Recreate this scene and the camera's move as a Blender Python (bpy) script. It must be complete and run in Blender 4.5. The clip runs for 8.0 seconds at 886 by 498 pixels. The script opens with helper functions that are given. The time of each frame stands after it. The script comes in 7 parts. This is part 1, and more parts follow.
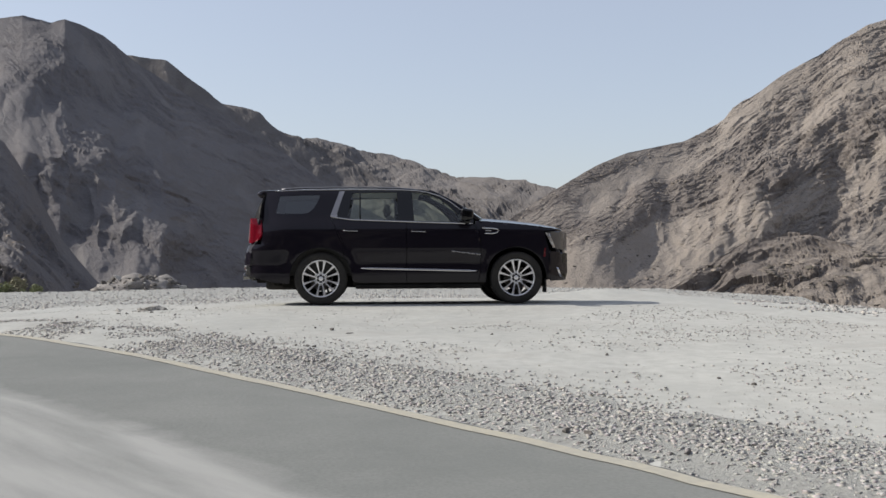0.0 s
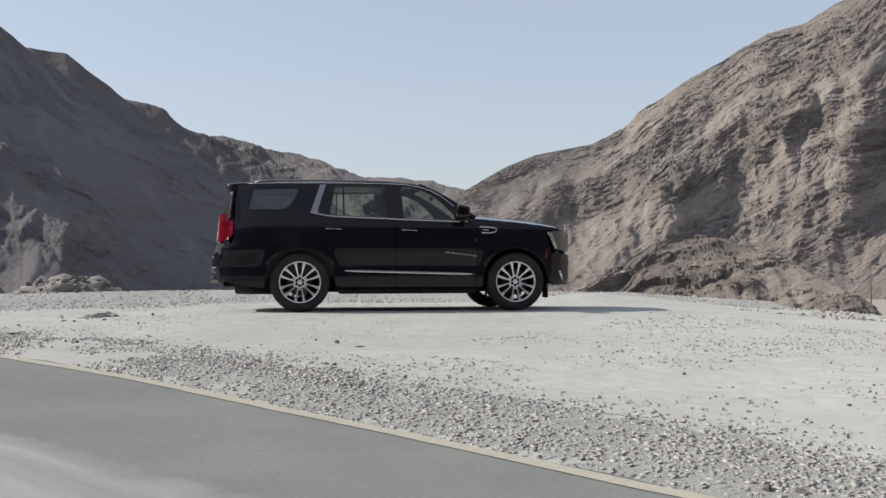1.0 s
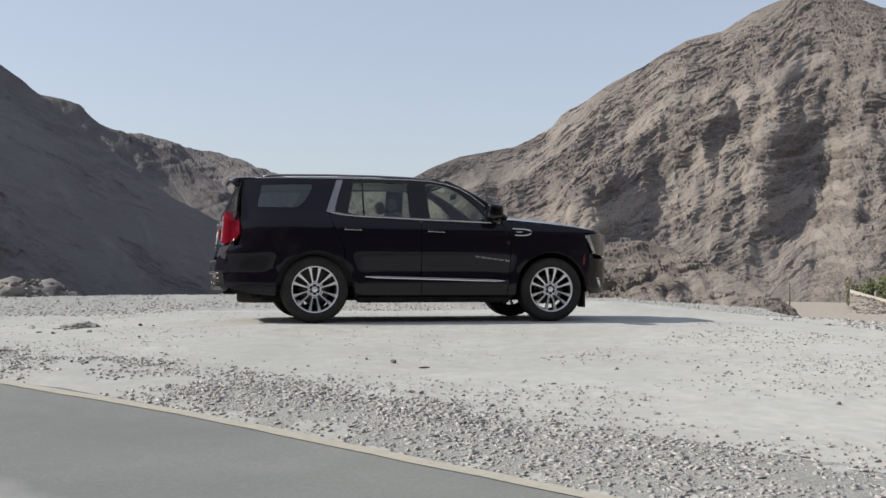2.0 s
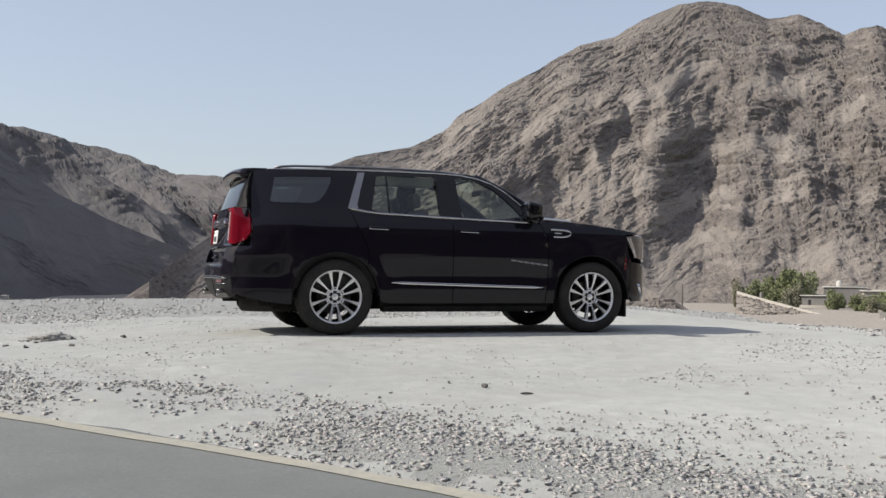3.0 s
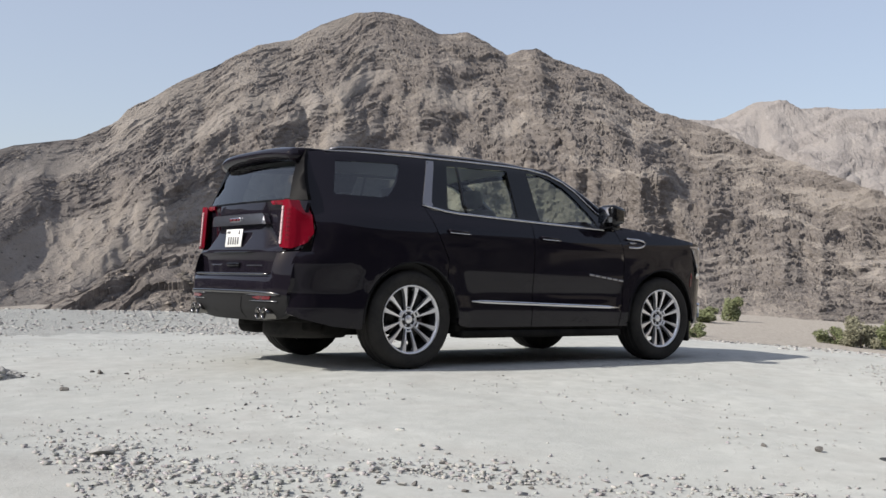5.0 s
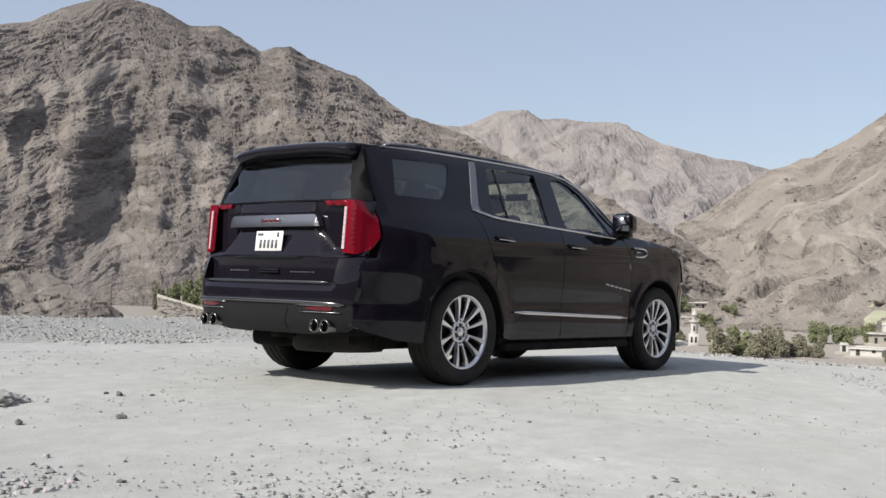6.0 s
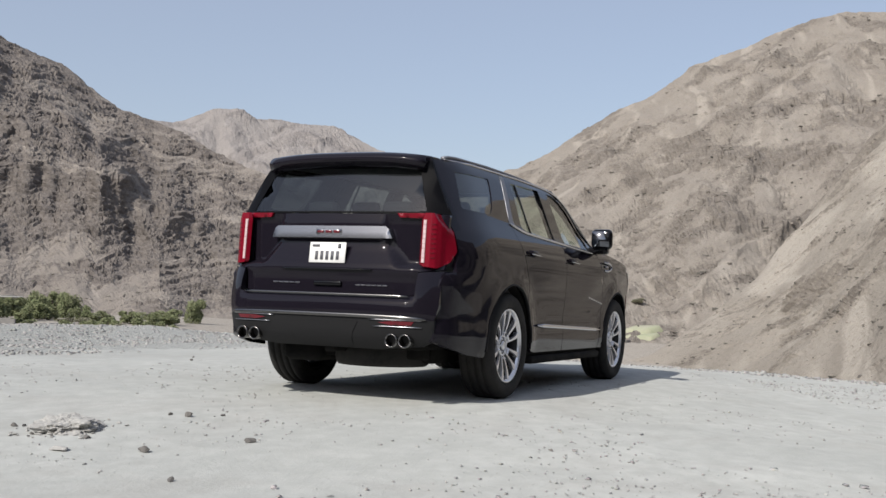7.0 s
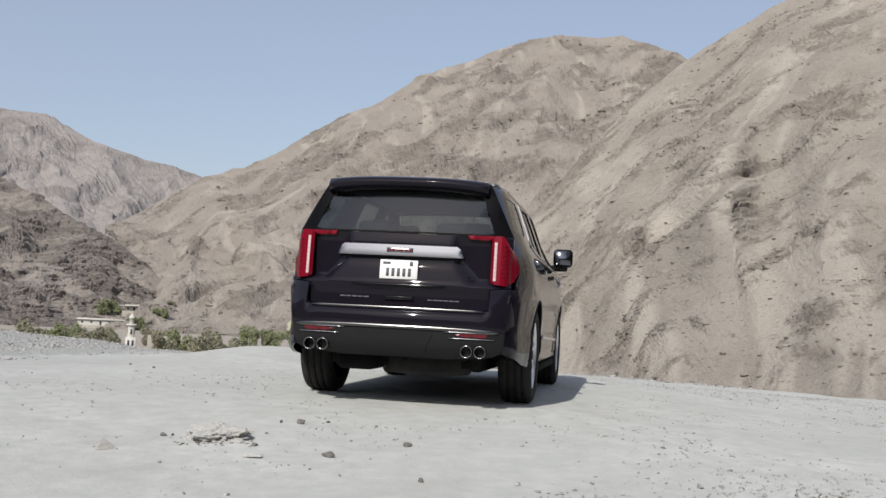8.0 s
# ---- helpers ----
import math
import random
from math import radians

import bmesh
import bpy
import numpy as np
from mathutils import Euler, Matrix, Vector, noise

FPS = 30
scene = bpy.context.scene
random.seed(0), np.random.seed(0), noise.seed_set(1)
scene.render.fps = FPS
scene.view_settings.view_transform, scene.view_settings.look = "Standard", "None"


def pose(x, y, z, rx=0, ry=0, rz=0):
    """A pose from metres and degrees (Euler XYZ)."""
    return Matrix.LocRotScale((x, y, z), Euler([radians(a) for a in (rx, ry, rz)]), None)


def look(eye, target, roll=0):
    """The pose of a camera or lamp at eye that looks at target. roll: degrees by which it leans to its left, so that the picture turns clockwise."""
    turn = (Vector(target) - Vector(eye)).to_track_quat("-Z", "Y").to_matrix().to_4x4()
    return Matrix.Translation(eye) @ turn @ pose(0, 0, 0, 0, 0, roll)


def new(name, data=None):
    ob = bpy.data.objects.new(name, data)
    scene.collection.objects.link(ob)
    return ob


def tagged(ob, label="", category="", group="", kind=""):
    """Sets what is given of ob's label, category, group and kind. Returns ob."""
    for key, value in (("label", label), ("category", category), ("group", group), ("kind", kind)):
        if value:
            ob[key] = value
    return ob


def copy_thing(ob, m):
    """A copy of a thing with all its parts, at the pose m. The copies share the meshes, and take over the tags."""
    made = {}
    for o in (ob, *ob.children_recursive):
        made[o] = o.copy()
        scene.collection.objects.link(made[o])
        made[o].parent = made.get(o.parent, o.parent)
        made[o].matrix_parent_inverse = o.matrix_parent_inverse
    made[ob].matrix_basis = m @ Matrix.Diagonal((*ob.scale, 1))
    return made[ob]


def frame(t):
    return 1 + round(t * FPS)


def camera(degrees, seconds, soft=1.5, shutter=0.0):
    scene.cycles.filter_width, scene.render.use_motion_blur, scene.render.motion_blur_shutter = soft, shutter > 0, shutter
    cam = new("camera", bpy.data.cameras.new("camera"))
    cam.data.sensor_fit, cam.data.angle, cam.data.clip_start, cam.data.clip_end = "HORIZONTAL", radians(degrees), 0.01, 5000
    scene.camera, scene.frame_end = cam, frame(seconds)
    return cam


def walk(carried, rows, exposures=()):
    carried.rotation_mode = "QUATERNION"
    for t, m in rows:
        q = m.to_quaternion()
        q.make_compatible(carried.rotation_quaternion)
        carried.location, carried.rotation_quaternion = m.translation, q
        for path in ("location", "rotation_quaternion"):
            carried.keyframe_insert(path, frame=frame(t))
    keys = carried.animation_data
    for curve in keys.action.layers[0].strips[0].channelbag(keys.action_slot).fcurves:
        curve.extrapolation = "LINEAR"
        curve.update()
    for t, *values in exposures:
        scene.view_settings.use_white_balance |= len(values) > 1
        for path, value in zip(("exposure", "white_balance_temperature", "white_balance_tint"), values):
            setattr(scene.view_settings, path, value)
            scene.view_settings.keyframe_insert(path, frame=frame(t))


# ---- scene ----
cam = camera(44.81, 8.0)
PATH = [
    (0, (0.665, -17.812, 0.511), (0.8126, -15.8182, 0.5534), -0.32),
    (0.5, (0.144, -16.953, 0.530), (0.3763, -14.9666, 0.5722), -0.21),
    (1, (-0.426, -16.036, 0.552), (-0.1060, -14.0617, 0.5949), -0.09),
    (1.5, (-0.972, -15.159, 0.585), (-0.5785, -13.1987, 0.6298), 0.02),
    (2.8, (-2.488, -12.736, 0.663), (-1.8794, -10.8311, 0.7088), 0.42),
    (3, (-2.719, -12.355, 0.672), (-2.0640, -10.4657, 0.7185), 0.46),
    (3.5, (-3.296, -11.413, 0.694), (-2.5238, -9.5687, 0.7430), 0.62),
    (4, (-3.942, -10.375, 0.715), (-3.0321, -8.5944, 0.7680), 0.81),
    (5.3, (-5.575, -7.762, 0.752), (-4.2848, -6.2351, 0.8137), 1.43),
    (5.5, (-5.849, -7.337, 0.757), (-4.4904, -5.8710, 0.8204), 1.55),
    (6, (-6.555, -6.232, 0.755), (-5.0219, -4.9489, 0.8271), 1.78),
    (6.5, (-7.219, -5.186, 0.754), (-5.5362, -4.1078, 0.8357), 2.03),
    (7, (-7.945, -4.046, 0.754), (-6.1302, -3.2115, 0.8488), 2.28),
    (7.5, (-8.664, -2.977, 0.749), (-6.7590, -2.3770, 0.8555), 2.62),
    (8, (-9.442, -1.798, 0.730), (-7.4758, -1.4530, 0.8522), 3.00),
]
walk(cam, [(t, look(eye, target, roll)) for t, eye, target, roll in PATH],
     exposures=[(0.0, 0.65, 6850, 10), (5.0, 0.65, 6700, 10), (8.0, 0.35, 6560, 10)])

# ---- light ----
SUN_AZ, SUN_EL = 169.0, 37.0          # degrees, from +x towards +y
world = bpy.data.worlds.new("world")
scene.world = world
world.use_nodes = True
wt = world.node_tree
wt.nodes.clear()
w_out = wt.nodes.new("ShaderNodeOutputWorld")
w_bg = wt.nodes.new("ShaderNodeBackground")
w_sky = wt.nodes.new("ShaderNodeTexSky")
w_sky.sky_type = "NISHITA"
w_sky.sun_disc = False
w_sky.sun_elevation = radians(SUN_EL)
w_sky.sun_rotation = radians(90 - SUN_AZ)
w_sky.altitude = 300
w_sky.air_density = 1.0
w_sky.dust_density = 2.0
w_sky.ozone_density = 1.6
w_bg.inputs["Strength"].default_value = 0.115
# thin even haze over the whole sky
w_mix = wt.nodes.new("ShaderNodeMix")
w_mix.data_type = "RGBA"
w_mix.inputs["Factor"].default_value = 0.52
w_mix.inputs["B"].default_value = (2.95, 3.12, 3.72, 1)
wt.links.new(w_sky.outputs[0], w_mix.inputs["A"])
wt.links.new(w_mix.outputs["Result"], w_bg.inputs[0])
wt.links.new(w_bg.outputs[0], w_out.inputs[0])

sun_data = bpy.data.lights.new("sun", "SUN")
sun_data.energy = 3.2
sun_data.angle = radians(0.6)
sun_data.color = (1.0, 0.96, 0.90)
sun = new("sun", sun_data)
_a, _e = radians(SUN_AZ), radians(SUN_EL)
sun.matrix_world = look((math.cos(_a) * math.cos(_e) * 60, math.sin(_a) * math.cos(_e) * 60, math.sin(_e) * 60), (0, 0, 0))
tagged(sun, "the sun, high in a clear hazy sky", "sun", kind="structure")

# ---- materials ----
def material(name, colour, rough=0.5, metal=0.0, grain=None, stain=None, bump=None, coat=0.0, spec=0.5):
    """A node material. grain and stain: (scale, amount, second colour); bump: (scale, strength, distance)."""
    m = bpy.data.materials.new(name)
    m.use_nodes = True
    nt = m.node_tree
    p = nt.nodes["Principled BSDF"]
    p.inputs["Roughness"].default_value = rough
    p.inputs["Diffuse Roughness"].default_value = 0.3 if rough > 0.8 else 0.0
    p.inputs["Metallic"].default_value = metal
    p.inputs["Specular IOR Level"].default_value = spec
    p.inputs["Coat Weight"].default_value = coat
    p.inputs["Coat Roughness"].default_value = 0.03
    p.inputs["Coat IOR"].default_value = 1.4
    p.inputs["Base Color"].default_value = (*colour, 1)
    geo = nt.nodes.new("ShaderNodeNewGeometry")
    last = None
    for spec_ in (stain, grain):
        if not spec_:
            continue
        scale, amount, second = spec_
        n = nt.nodes.new("ShaderNodeTexNoise")
        n.inputs["Scale"].default_value = scale
        n.inputs["Detail"].default_value = 6
        n.inputs["Roughness"].default_value = 0.62
        nt.links.new(geo.outputs["Position"], n.inputs["Vector"])
        r = nt.nodes.new("ShaderNodeMapRange")
        r.inputs["From Min"].default_value = 0.36
        r.inputs["From Max"].default_value = 0.64
        r.inputs["To Min"].default_value = 0.0
        r.inputs["To Max"].default_value = amount
        nt.links.new(n.outputs["Fac"], r.inputs["Value"])
        mx = nt.nodes.new("ShaderNodeMix")
        mx.data_type = "RGBA"
        nt.links.new(r.outputs["Result"], mx.inputs["Factor"])
        mx.inputs["A"].default_value = (*colour, 1)
        mx.inputs["B"].default_value = (*second, 1)
        if last:
            nt.links.new(last, mx.inputs["A"])
        last = mx.outputs["Result"]
    if last:
        nt.links.new(last, p.inputs["Base Color"])
    if bump:
        n = nt.nodes.new("ShaderNodeTexNoise")
        n.inputs["Scale"].default_value = bump[0]
        n.inputs["Detail"].default_value = 8
        n.inputs["Roughness"].default_value = 0.68
        nt.links.new(geo.outputs["Position"], n.inputs["Vector"])
        b = nt.nodes.new("ShaderNodeBump")
        b.inputs["Strength"].default_value = bump[1]
        b.inputs["Distance"].default_value = bump[2]
        nt.links.new(n.outputs["Fac"], b.inputs["Height"])
        nt.links.new(b.outputs["Normal"], p.inputs["Normal"])
    return m


def rock_material(name, scree, pale, rock_light, rock_dark, scale, bump_dist):
    """A weathered mountain side: tan scree with paler runs, bare rock in darker beds, stones and specks over both."""
    m = bpy.data.materials.new(name)
    m.use_nodes = True
    nt = m.node_tree
    p = nt.nodes["Principled BSDF"]
    p.inputs["Roughness"].default_value = 0.95
    p.inputs["Diffuse Roughness"].default_value = 0.3
    p.inputs["Specular IOR Level"].default_value = 0.15
    geo = nt.nodes.new("ShaderNodeNewGeometry")
    def noise_at(sc, detail=8, rough=0.65, stretch=(1, 1, 1)):
        mp = nt.nodes.new("ShaderNodeMapping")
        mp.inputs["Scale"].default_value = stretch
        mp.inputs["Rotation"].default_value = (0.5, 0.35, 0.6)
        nt.links.new(geo.outputs["Position"], mp.inputs["Vector"])
        n = nt.nodes.new("ShaderNodeTexNoise")
        n.inputs["Scale"].default_value = sc
        n.inputs["Detail"].default_value = detail
        n.inputs["Roughness"].default_value = rough
        nt.links.new(mp.outputs["Vector"], n.inputs["Vector"])
        return n.outputs["Fac"]
    def ramp(fac, lo, hi, top=1.0):
        r = nt.nodes.new("ShaderNodeMapRange")
        r.inputs["From Min"].default_value = lo
        r.inputs["From Max"].default_value = hi
        r.inputs["To Max"].default_value = top
        nt.links.new(fac, r.inputs["Value"])
        return r.outputs["Result"]
    def mix(fac, a, b):
        mx = nt.nodes.new("ShaderNodeMix")
        mx.data_type = "RGBA"
        nt.links.new(fac, mx.inputs["Factor"])
        for socket, v in (("A", a), ("B", b)):
            if isinstance(v, tuple):
                mx.inputs[socket].default_value = (*v, 1)
            else:
                nt.links.new(v, mx.inputs[socket])
        return mx.outputs["Result"]
    def math_(op, a, b):
        k = nt.nodes.new("ShaderNodeMath")
        k.operation = op
        for socket, v in zip(k.inputs, (a, b)):
            if isinstance(v, (int, float)):
                socket.default_value = v
            else:
                nt.links.new(v, socket)
        return k.outputs[0]
    def attribute(key):
        a = nt.nodes.new("ShaderNodeAttribute")
        a.attribute_name = key
        return a.outputs["Fac"]
    broad = noise_at(scale, 6, 0.6)
    band = noise_at(scale * 4, 8, 0.72, (1, 1, 2.2))
    fine = noise_at(scale * 24, 8, 0.75)
    tiny = noise_at(scale * 90, 4, 0.7)
    loose = mix(ramp(broad, 0.36, 0.64), scree, tuple(0.55 * a + 0.45 * b for a, b in zip(scree, pale)))
    loose = mix(ramp(attribute("scree_run"), 0.15, 0.75, 0.8), loose, pale)
    hard = mix(ramp(band, 0.38, 0.64), rock_light, rock_dark)
    where = ramp(math_("ADD", attribute("bare_rock"), math_("MULTIPLY", math_("SUBTRACT", fine, 0.5), 2.4)), 0.45, 1.0, 0.85)
    c = mix(where, loose, hard)
    c = mix(ramp(fine, 0.53, 0.68, 0.55), c, rock_dark)
    c = mix(ramp(tiny, 0.55, 0.72, 0.5), c, tuple(v * 0.7 for v in rock_dark))
    c = mix(ramp(tiny, 0.44, 0.30, 0.45), c, pale)
    nt.links.new(c, p.inputs["Base Color"])
    b = nt.nodes.new("ShaderNodeBump")
    b.inputs["Strength"].default_value = 0.9
    b.inputs["Distance"].default_value = bump_dist
    nt.links.new(math_("ADD", math_("ADD", band, fine), math_("MULTIPLY", tiny, 0.35)), b.inputs["Height"])
    nt.links.new(b.outputs["Normal"], p.inputs["Normal"])
    return m


# dimmed grey rock: the part shade on flanks is put into this colour
M_ROCK_DIMMED = rock_material("dimmed_grey_rock", (0.148, 0.14, 0.139), (0.19, 0.18, 0.177), (0.138, 0.13, 0.129), (0.085, 0.08, 0.08), 0.02, 1.2)
# grey rock lightened and blued: the veil over its shade is put into the colour
M_ROCK_HAZE_TINT = rock_material("haze_tinted_grey_rock", (0.164, 0.157, 0.162), (0.202, 0.194, 0.195), (0.152, 0.145, 0.15), (0.104, 0.099, 0.104), 0.02, 0.9)
M_ROCK_BROWN = rock_material("brown_rock", (0.262, 0.234, 0.207), (0.335, 0.301, 0.269), (0.203, 0.18, 0.166), (0.102, 0.09, 0.085), 0.022, 1.0)
M_ROCK_TAN = rock_material("tan_rock", (0.262, 0.235, 0.206), (0.385, 0.35, 0.306), (0.23, 0.205, 0.18), (0.132, 0.116, 0.103), 0.03, 1.0)
M_ROCK_SAND = rock_material("sandy_rock", (0.292, 0.263, 0.226), (0.46, 0.42, 0.366), (0.25, 0.222, 0.191), (0.145, 0.127, 0.11), 0.03, 0.9)
# far rock made paler: distance haze is put into its colour
M_ROCK_FAR_HAZE = rock_material("hazed_far_rock", (0.305, 0.281, 0.267), (0.35, 0.326, 0.31), (0.265, 0.243, 0.232), (0.20, 0.184, 0.177), 0.008, 3.0)


def island_material(name, shades, rough=0.9):
    """Stone that takes one of several shades from piece to piece."""
    m = bpy.data.materials.new(name)
    m.use_nodes = True
    nt = m.node_tree
    p = nt.nodes["Principled BSDF"]
    p.inputs["Roughness"].default_value = rough
    p.inputs["Specular IOR Level"].default_value = 0.25
    geo = nt.nodes.new("ShaderNodeNewGeometry")
    ramp = nt.nodes.new("ShaderNodeValToRGB")
    ramp.color_ramp.interpolation = "LINEAR"
    for k, c in enumerate(shades):
        e = ramp.color_ramp.elements[k] if k < 2 else ramp.color_ramp.elements.new(0.5)
        e.position = k / (len(shades) - 1)
        e.color = (*c, 1)
    nt.links.new(geo.outputs["Random Per Island"], ramp.inputs["Fac"])
    n = nt.nodes.new("ShaderNodeTexNoise")
    n.inputs["Scale"].default_value = 45
    n.inputs["Detail"].default_value = 6
    nt.links.new(geo.outputs["Position"], n.inputs["Vector"])
    mul = nt.nodes.new("ShaderNodeMix")
    mul.data_type = "RGBA"
    mul.blend_type = "MULTIPLY"
    mul.inputs["Factor"].default_value = 0.35
    nt.links.new(ramp.outputs["Color"], mul.inputs["A"])
    nt.links.new(n.outputs["Color"], mul.inputs["B"])
    nt.links.new(mul.outputs["Result"], p.inputs["Base Color"])
    b = nt.nodes.new("ShaderNodeBump")
    b.inputs["Distance"].default_value = 0.01
    nt.links.new(n.outputs["Fac"], b.inputs["Height"])
    nt.links.new(b.outputs["Normal"], p.inputs["Normal"])
    return m


M_GRAVEL = island_material("mixed_gravel", [(0.58, 0.572, 0.548), (0.48, 0.47, 0.455), (0.39, 0.382, 0.374), (0.58, 0.565, 0.54), (0.29, 0.283, 0.28), (0.49, 0.475, 0.46)])
M_BOULDER = island_material("slope_boulders", [(0.20, 0.175, 0.155), (0.34, 0.30, 0.262), (0.15, 0.135, 0.12), (0.27, 0.238, 0.208), (0.12, 0.112, 0.098)])

# ---- land ----
def hash2(ix, iy, seed):
    n = (ix.astype(np.int64) * 374761393 + iy.astype(np.int64) * 668265263 + seed * 974634777) & 0xFFFFFFFF
    n = ((n ^ (n >> 13)) * 1274126177) & 0xFFFFFFFF
    return ((n ^ (n >> 16)) & 0xFFFF) / 65535.0


def value_noise(x, y, seed=0):
    """Smooth noise from 0 to 1 on numpy arrays."""
    ix, iy = np.floor(x), np.floor(y)
    fx, fy = x - ix, y - iy
    fx, fy = fx * fx * fx * (fx * (fx * 6 - 15) + 10), fy * fy * fy * (fy * (fy * 6 - 15) + 10)
    a, b = hash2(ix, iy, seed), hash2(ix + 1, iy, seed)
    c, d = hash2(ix, iy + 1, seed), hash2(ix + 1, iy + 1, seed)
    return (a + (b - a) * fx) + ((c + (d - c) * fx) - (a + (b - a) * fx)) * fy


def fbm(x, y, octaves=5, seed=0, gain=0.5):
    total, amp, norm = 0.0, 1.0, 0.0
    for k in range(octaves):
        total = total + amp * (value_noise(x, y, seed + k * 17) - 0.5)
        norm += amp
        x, y = 1.6 * x + 1.2 * y + 7.1, 1.6 * y - 1.2 * x + 3.7
        amp *= gain
    return total / norm * 2


def grid_mesh(name, pts, mat, closed=False, smooth=True):
    """A sheet of quads through an (n, m, 3) array of points."""
    n, m, _ = pts.shape
    i = np.arange(n - 1)[:, None] * m
    j = np.arange(m if closed else m - 1)[None, :]
    k = (j + 1) % m
    quads = np.stack([i + j, i + k, i + m + k, i + m + j], -1).reshape(-1, 4)
    me = bpy.data.meshes.new(name)
    me.vertices.add(n * m)
    me.vertices.foreach_set("co", pts.reshape(-1).astype(np.float32))
    me.loops.add(quads.size)
    me.loops.foreach_set("vertex_index", quads.reshape(-1).astype(np.int32))
    me.polygons.add(len(quads))
    me.polygons.foreach_set("loop_start", np.arange(0, quads.size, 4, dtype=np.int32))
    me.update(calc_edges=True)
    me.polygons.foreach_set("use_smooth", np.full(len(quads), smooth, dtype=bool))
    me.materials.append(mat)
    return me


def swirl_noise(x, y, seed=0):
    """Gradient noise, from about -0.7 to 0.7, with no grain along its axes."""
    ix, iy = np.floor(x), np.floor(y)
    fx, fy = x - ix, y - iy
    u, v = fx * fx * fx * (fx * (fx * 6 - 15) + 10), fy * fy * fy * (fy * (fy * 6 - 15) + 10)
    def corner(dx, dy):
        g = hash2(ix + dx, iy + dy, seed) * 2 * np.pi
        return np.cos(g) * (fx - dx) + np.sin(g) * (fy - dy)
    a, b, c, d = corner(0, 0), corner(1, 0), corner(0, 1), corner(1, 1)
    return (a + (b - a) * u) + ((c + (d - c) * u) - (a + (b - a) * u)) * v


def crease(u, v, seed=0):
    """Sharp spurs and ravines with flat flanks, one to each unit of u and long in v, from about -1 to 1."""
    k = u + 0.75 * swirl_noise(u * 0.6, v * 0.45, seed) + 0.28 * swirl_noise(u * 1.9, v * 1.4, seed + 1)
    wave = 4 * np.abs(k - np.floor(k) - 0.5) - 1
    return wave * np.clip(0.62 + 0.9 * swirl_noise(u * 0.45 + 7, v * 0.5, seed + 2), 0.05, 1.2)


def facets(x, y, seed=0, tip=0.0):
    """Broken rock: each uneven cell is a plane of its own tilt, all tipped back by tip, from about -0.7 to 0.7."""
    ix, iy = np.floor(x), np.floor(y)
    best, out = np.full(x.shape, 9.0), np.zeros(x.shape)
    for dx in (-1, 0, 1):
        for dy in (-1, 0, 1):
            cx, cy = ix + dx, iy + dy
            ox, oy = x - cx - hash2(cx, cy, seed), y - cy - hash2(cx, cy, seed + 1)
            d = ox * ox + oy * oy
            h = (hash2(cx, cy, seed + 2) - 0.5) * 1.5 * ox + ((hash2(cx, cy, seed + 3) - 0.5) * 1.5 - tip) * oy + (hash2(cx, cy, seed + 4) - 0.5) * 0.7
            out = np.where(d < best, h, out)
            best = np.minimum(d, best)
    return out


def chip():
    """A blocky fragment: eight corners, ten triangles, open where it sits in the ground."""
    v = np.array([(x, y, z) for x in (-1, 1) for y in (-1, 1) for z in (-1, 1)], float) * 0.72
    f = np.array([(0, 1, 3), (0, 3, 2), (4, 6, 7), (4, 7, 5), (0, 4, 5), (0, 5, 1), (2, 3, 7), (2, 7, 6), (1, 5, 7), (1, 7, 3)])
    return v, f


def chips(name, x, y, z, size, mat, label, category, rand):
    """Many angular stones in one mesh."""
    n = len(x)
    cv, cf = chip()
    V = cv[None] * (1 + rand.uniform(-0.75, 0.45, (n, len(cv), 3)))
    V = V * (size[:, None] * rand.uniform((0.8, 0.45, 0.25), (1.9, 1.0, 0.62), (n, 3)))[:, None, :]
    th = rand.uniform(0, 2 * np.pi, n)
    c, s = np.cos(th)[:, None], np.sin(th)[:, None]
    pts = np.stack([V[:, :, 0] * c - V[:, :, 1] * s + x[:, None], V[:, :, 0] * s + V[:, :, 1] * c + y[:, None], V[:, :, 2] + z[:, None]], -1).reshape(-1, 3)
    faces = (cf[None] + (np.arange(n) * len(cv))[:, None, None]).reshape(-1, 3)
    me = bpy.data.meshes.new(name)
    me.vertices.add(len(pts))
    me.vertices.foreach_set("co", pts.reshape(-1).astype(np.float32))
    me.loops.add(faces.size)
    me.loops.foreach_set("vertex_index", faces.reshape(-1).astype(np.int32))
    me.polygons.add(len(faces))
    me.polygons.foreach_set("loop_start", np.arange(0, faces.size, 3, dtype=np.int32))
    me.update(calc_edges=True)
    me.materials.append(mat)
    return tagged(new(name, me), label, category, kind="stuff")


HUB = (-3.5, -9.0)                     # eye point by the camera's path; bearings from it fit the camera's view


def at_bearing(az, dist):
    return HUB[0] + dist * np.cos(np.radians(az)), HUB[1] + dist * np.sin(np.radians(az))


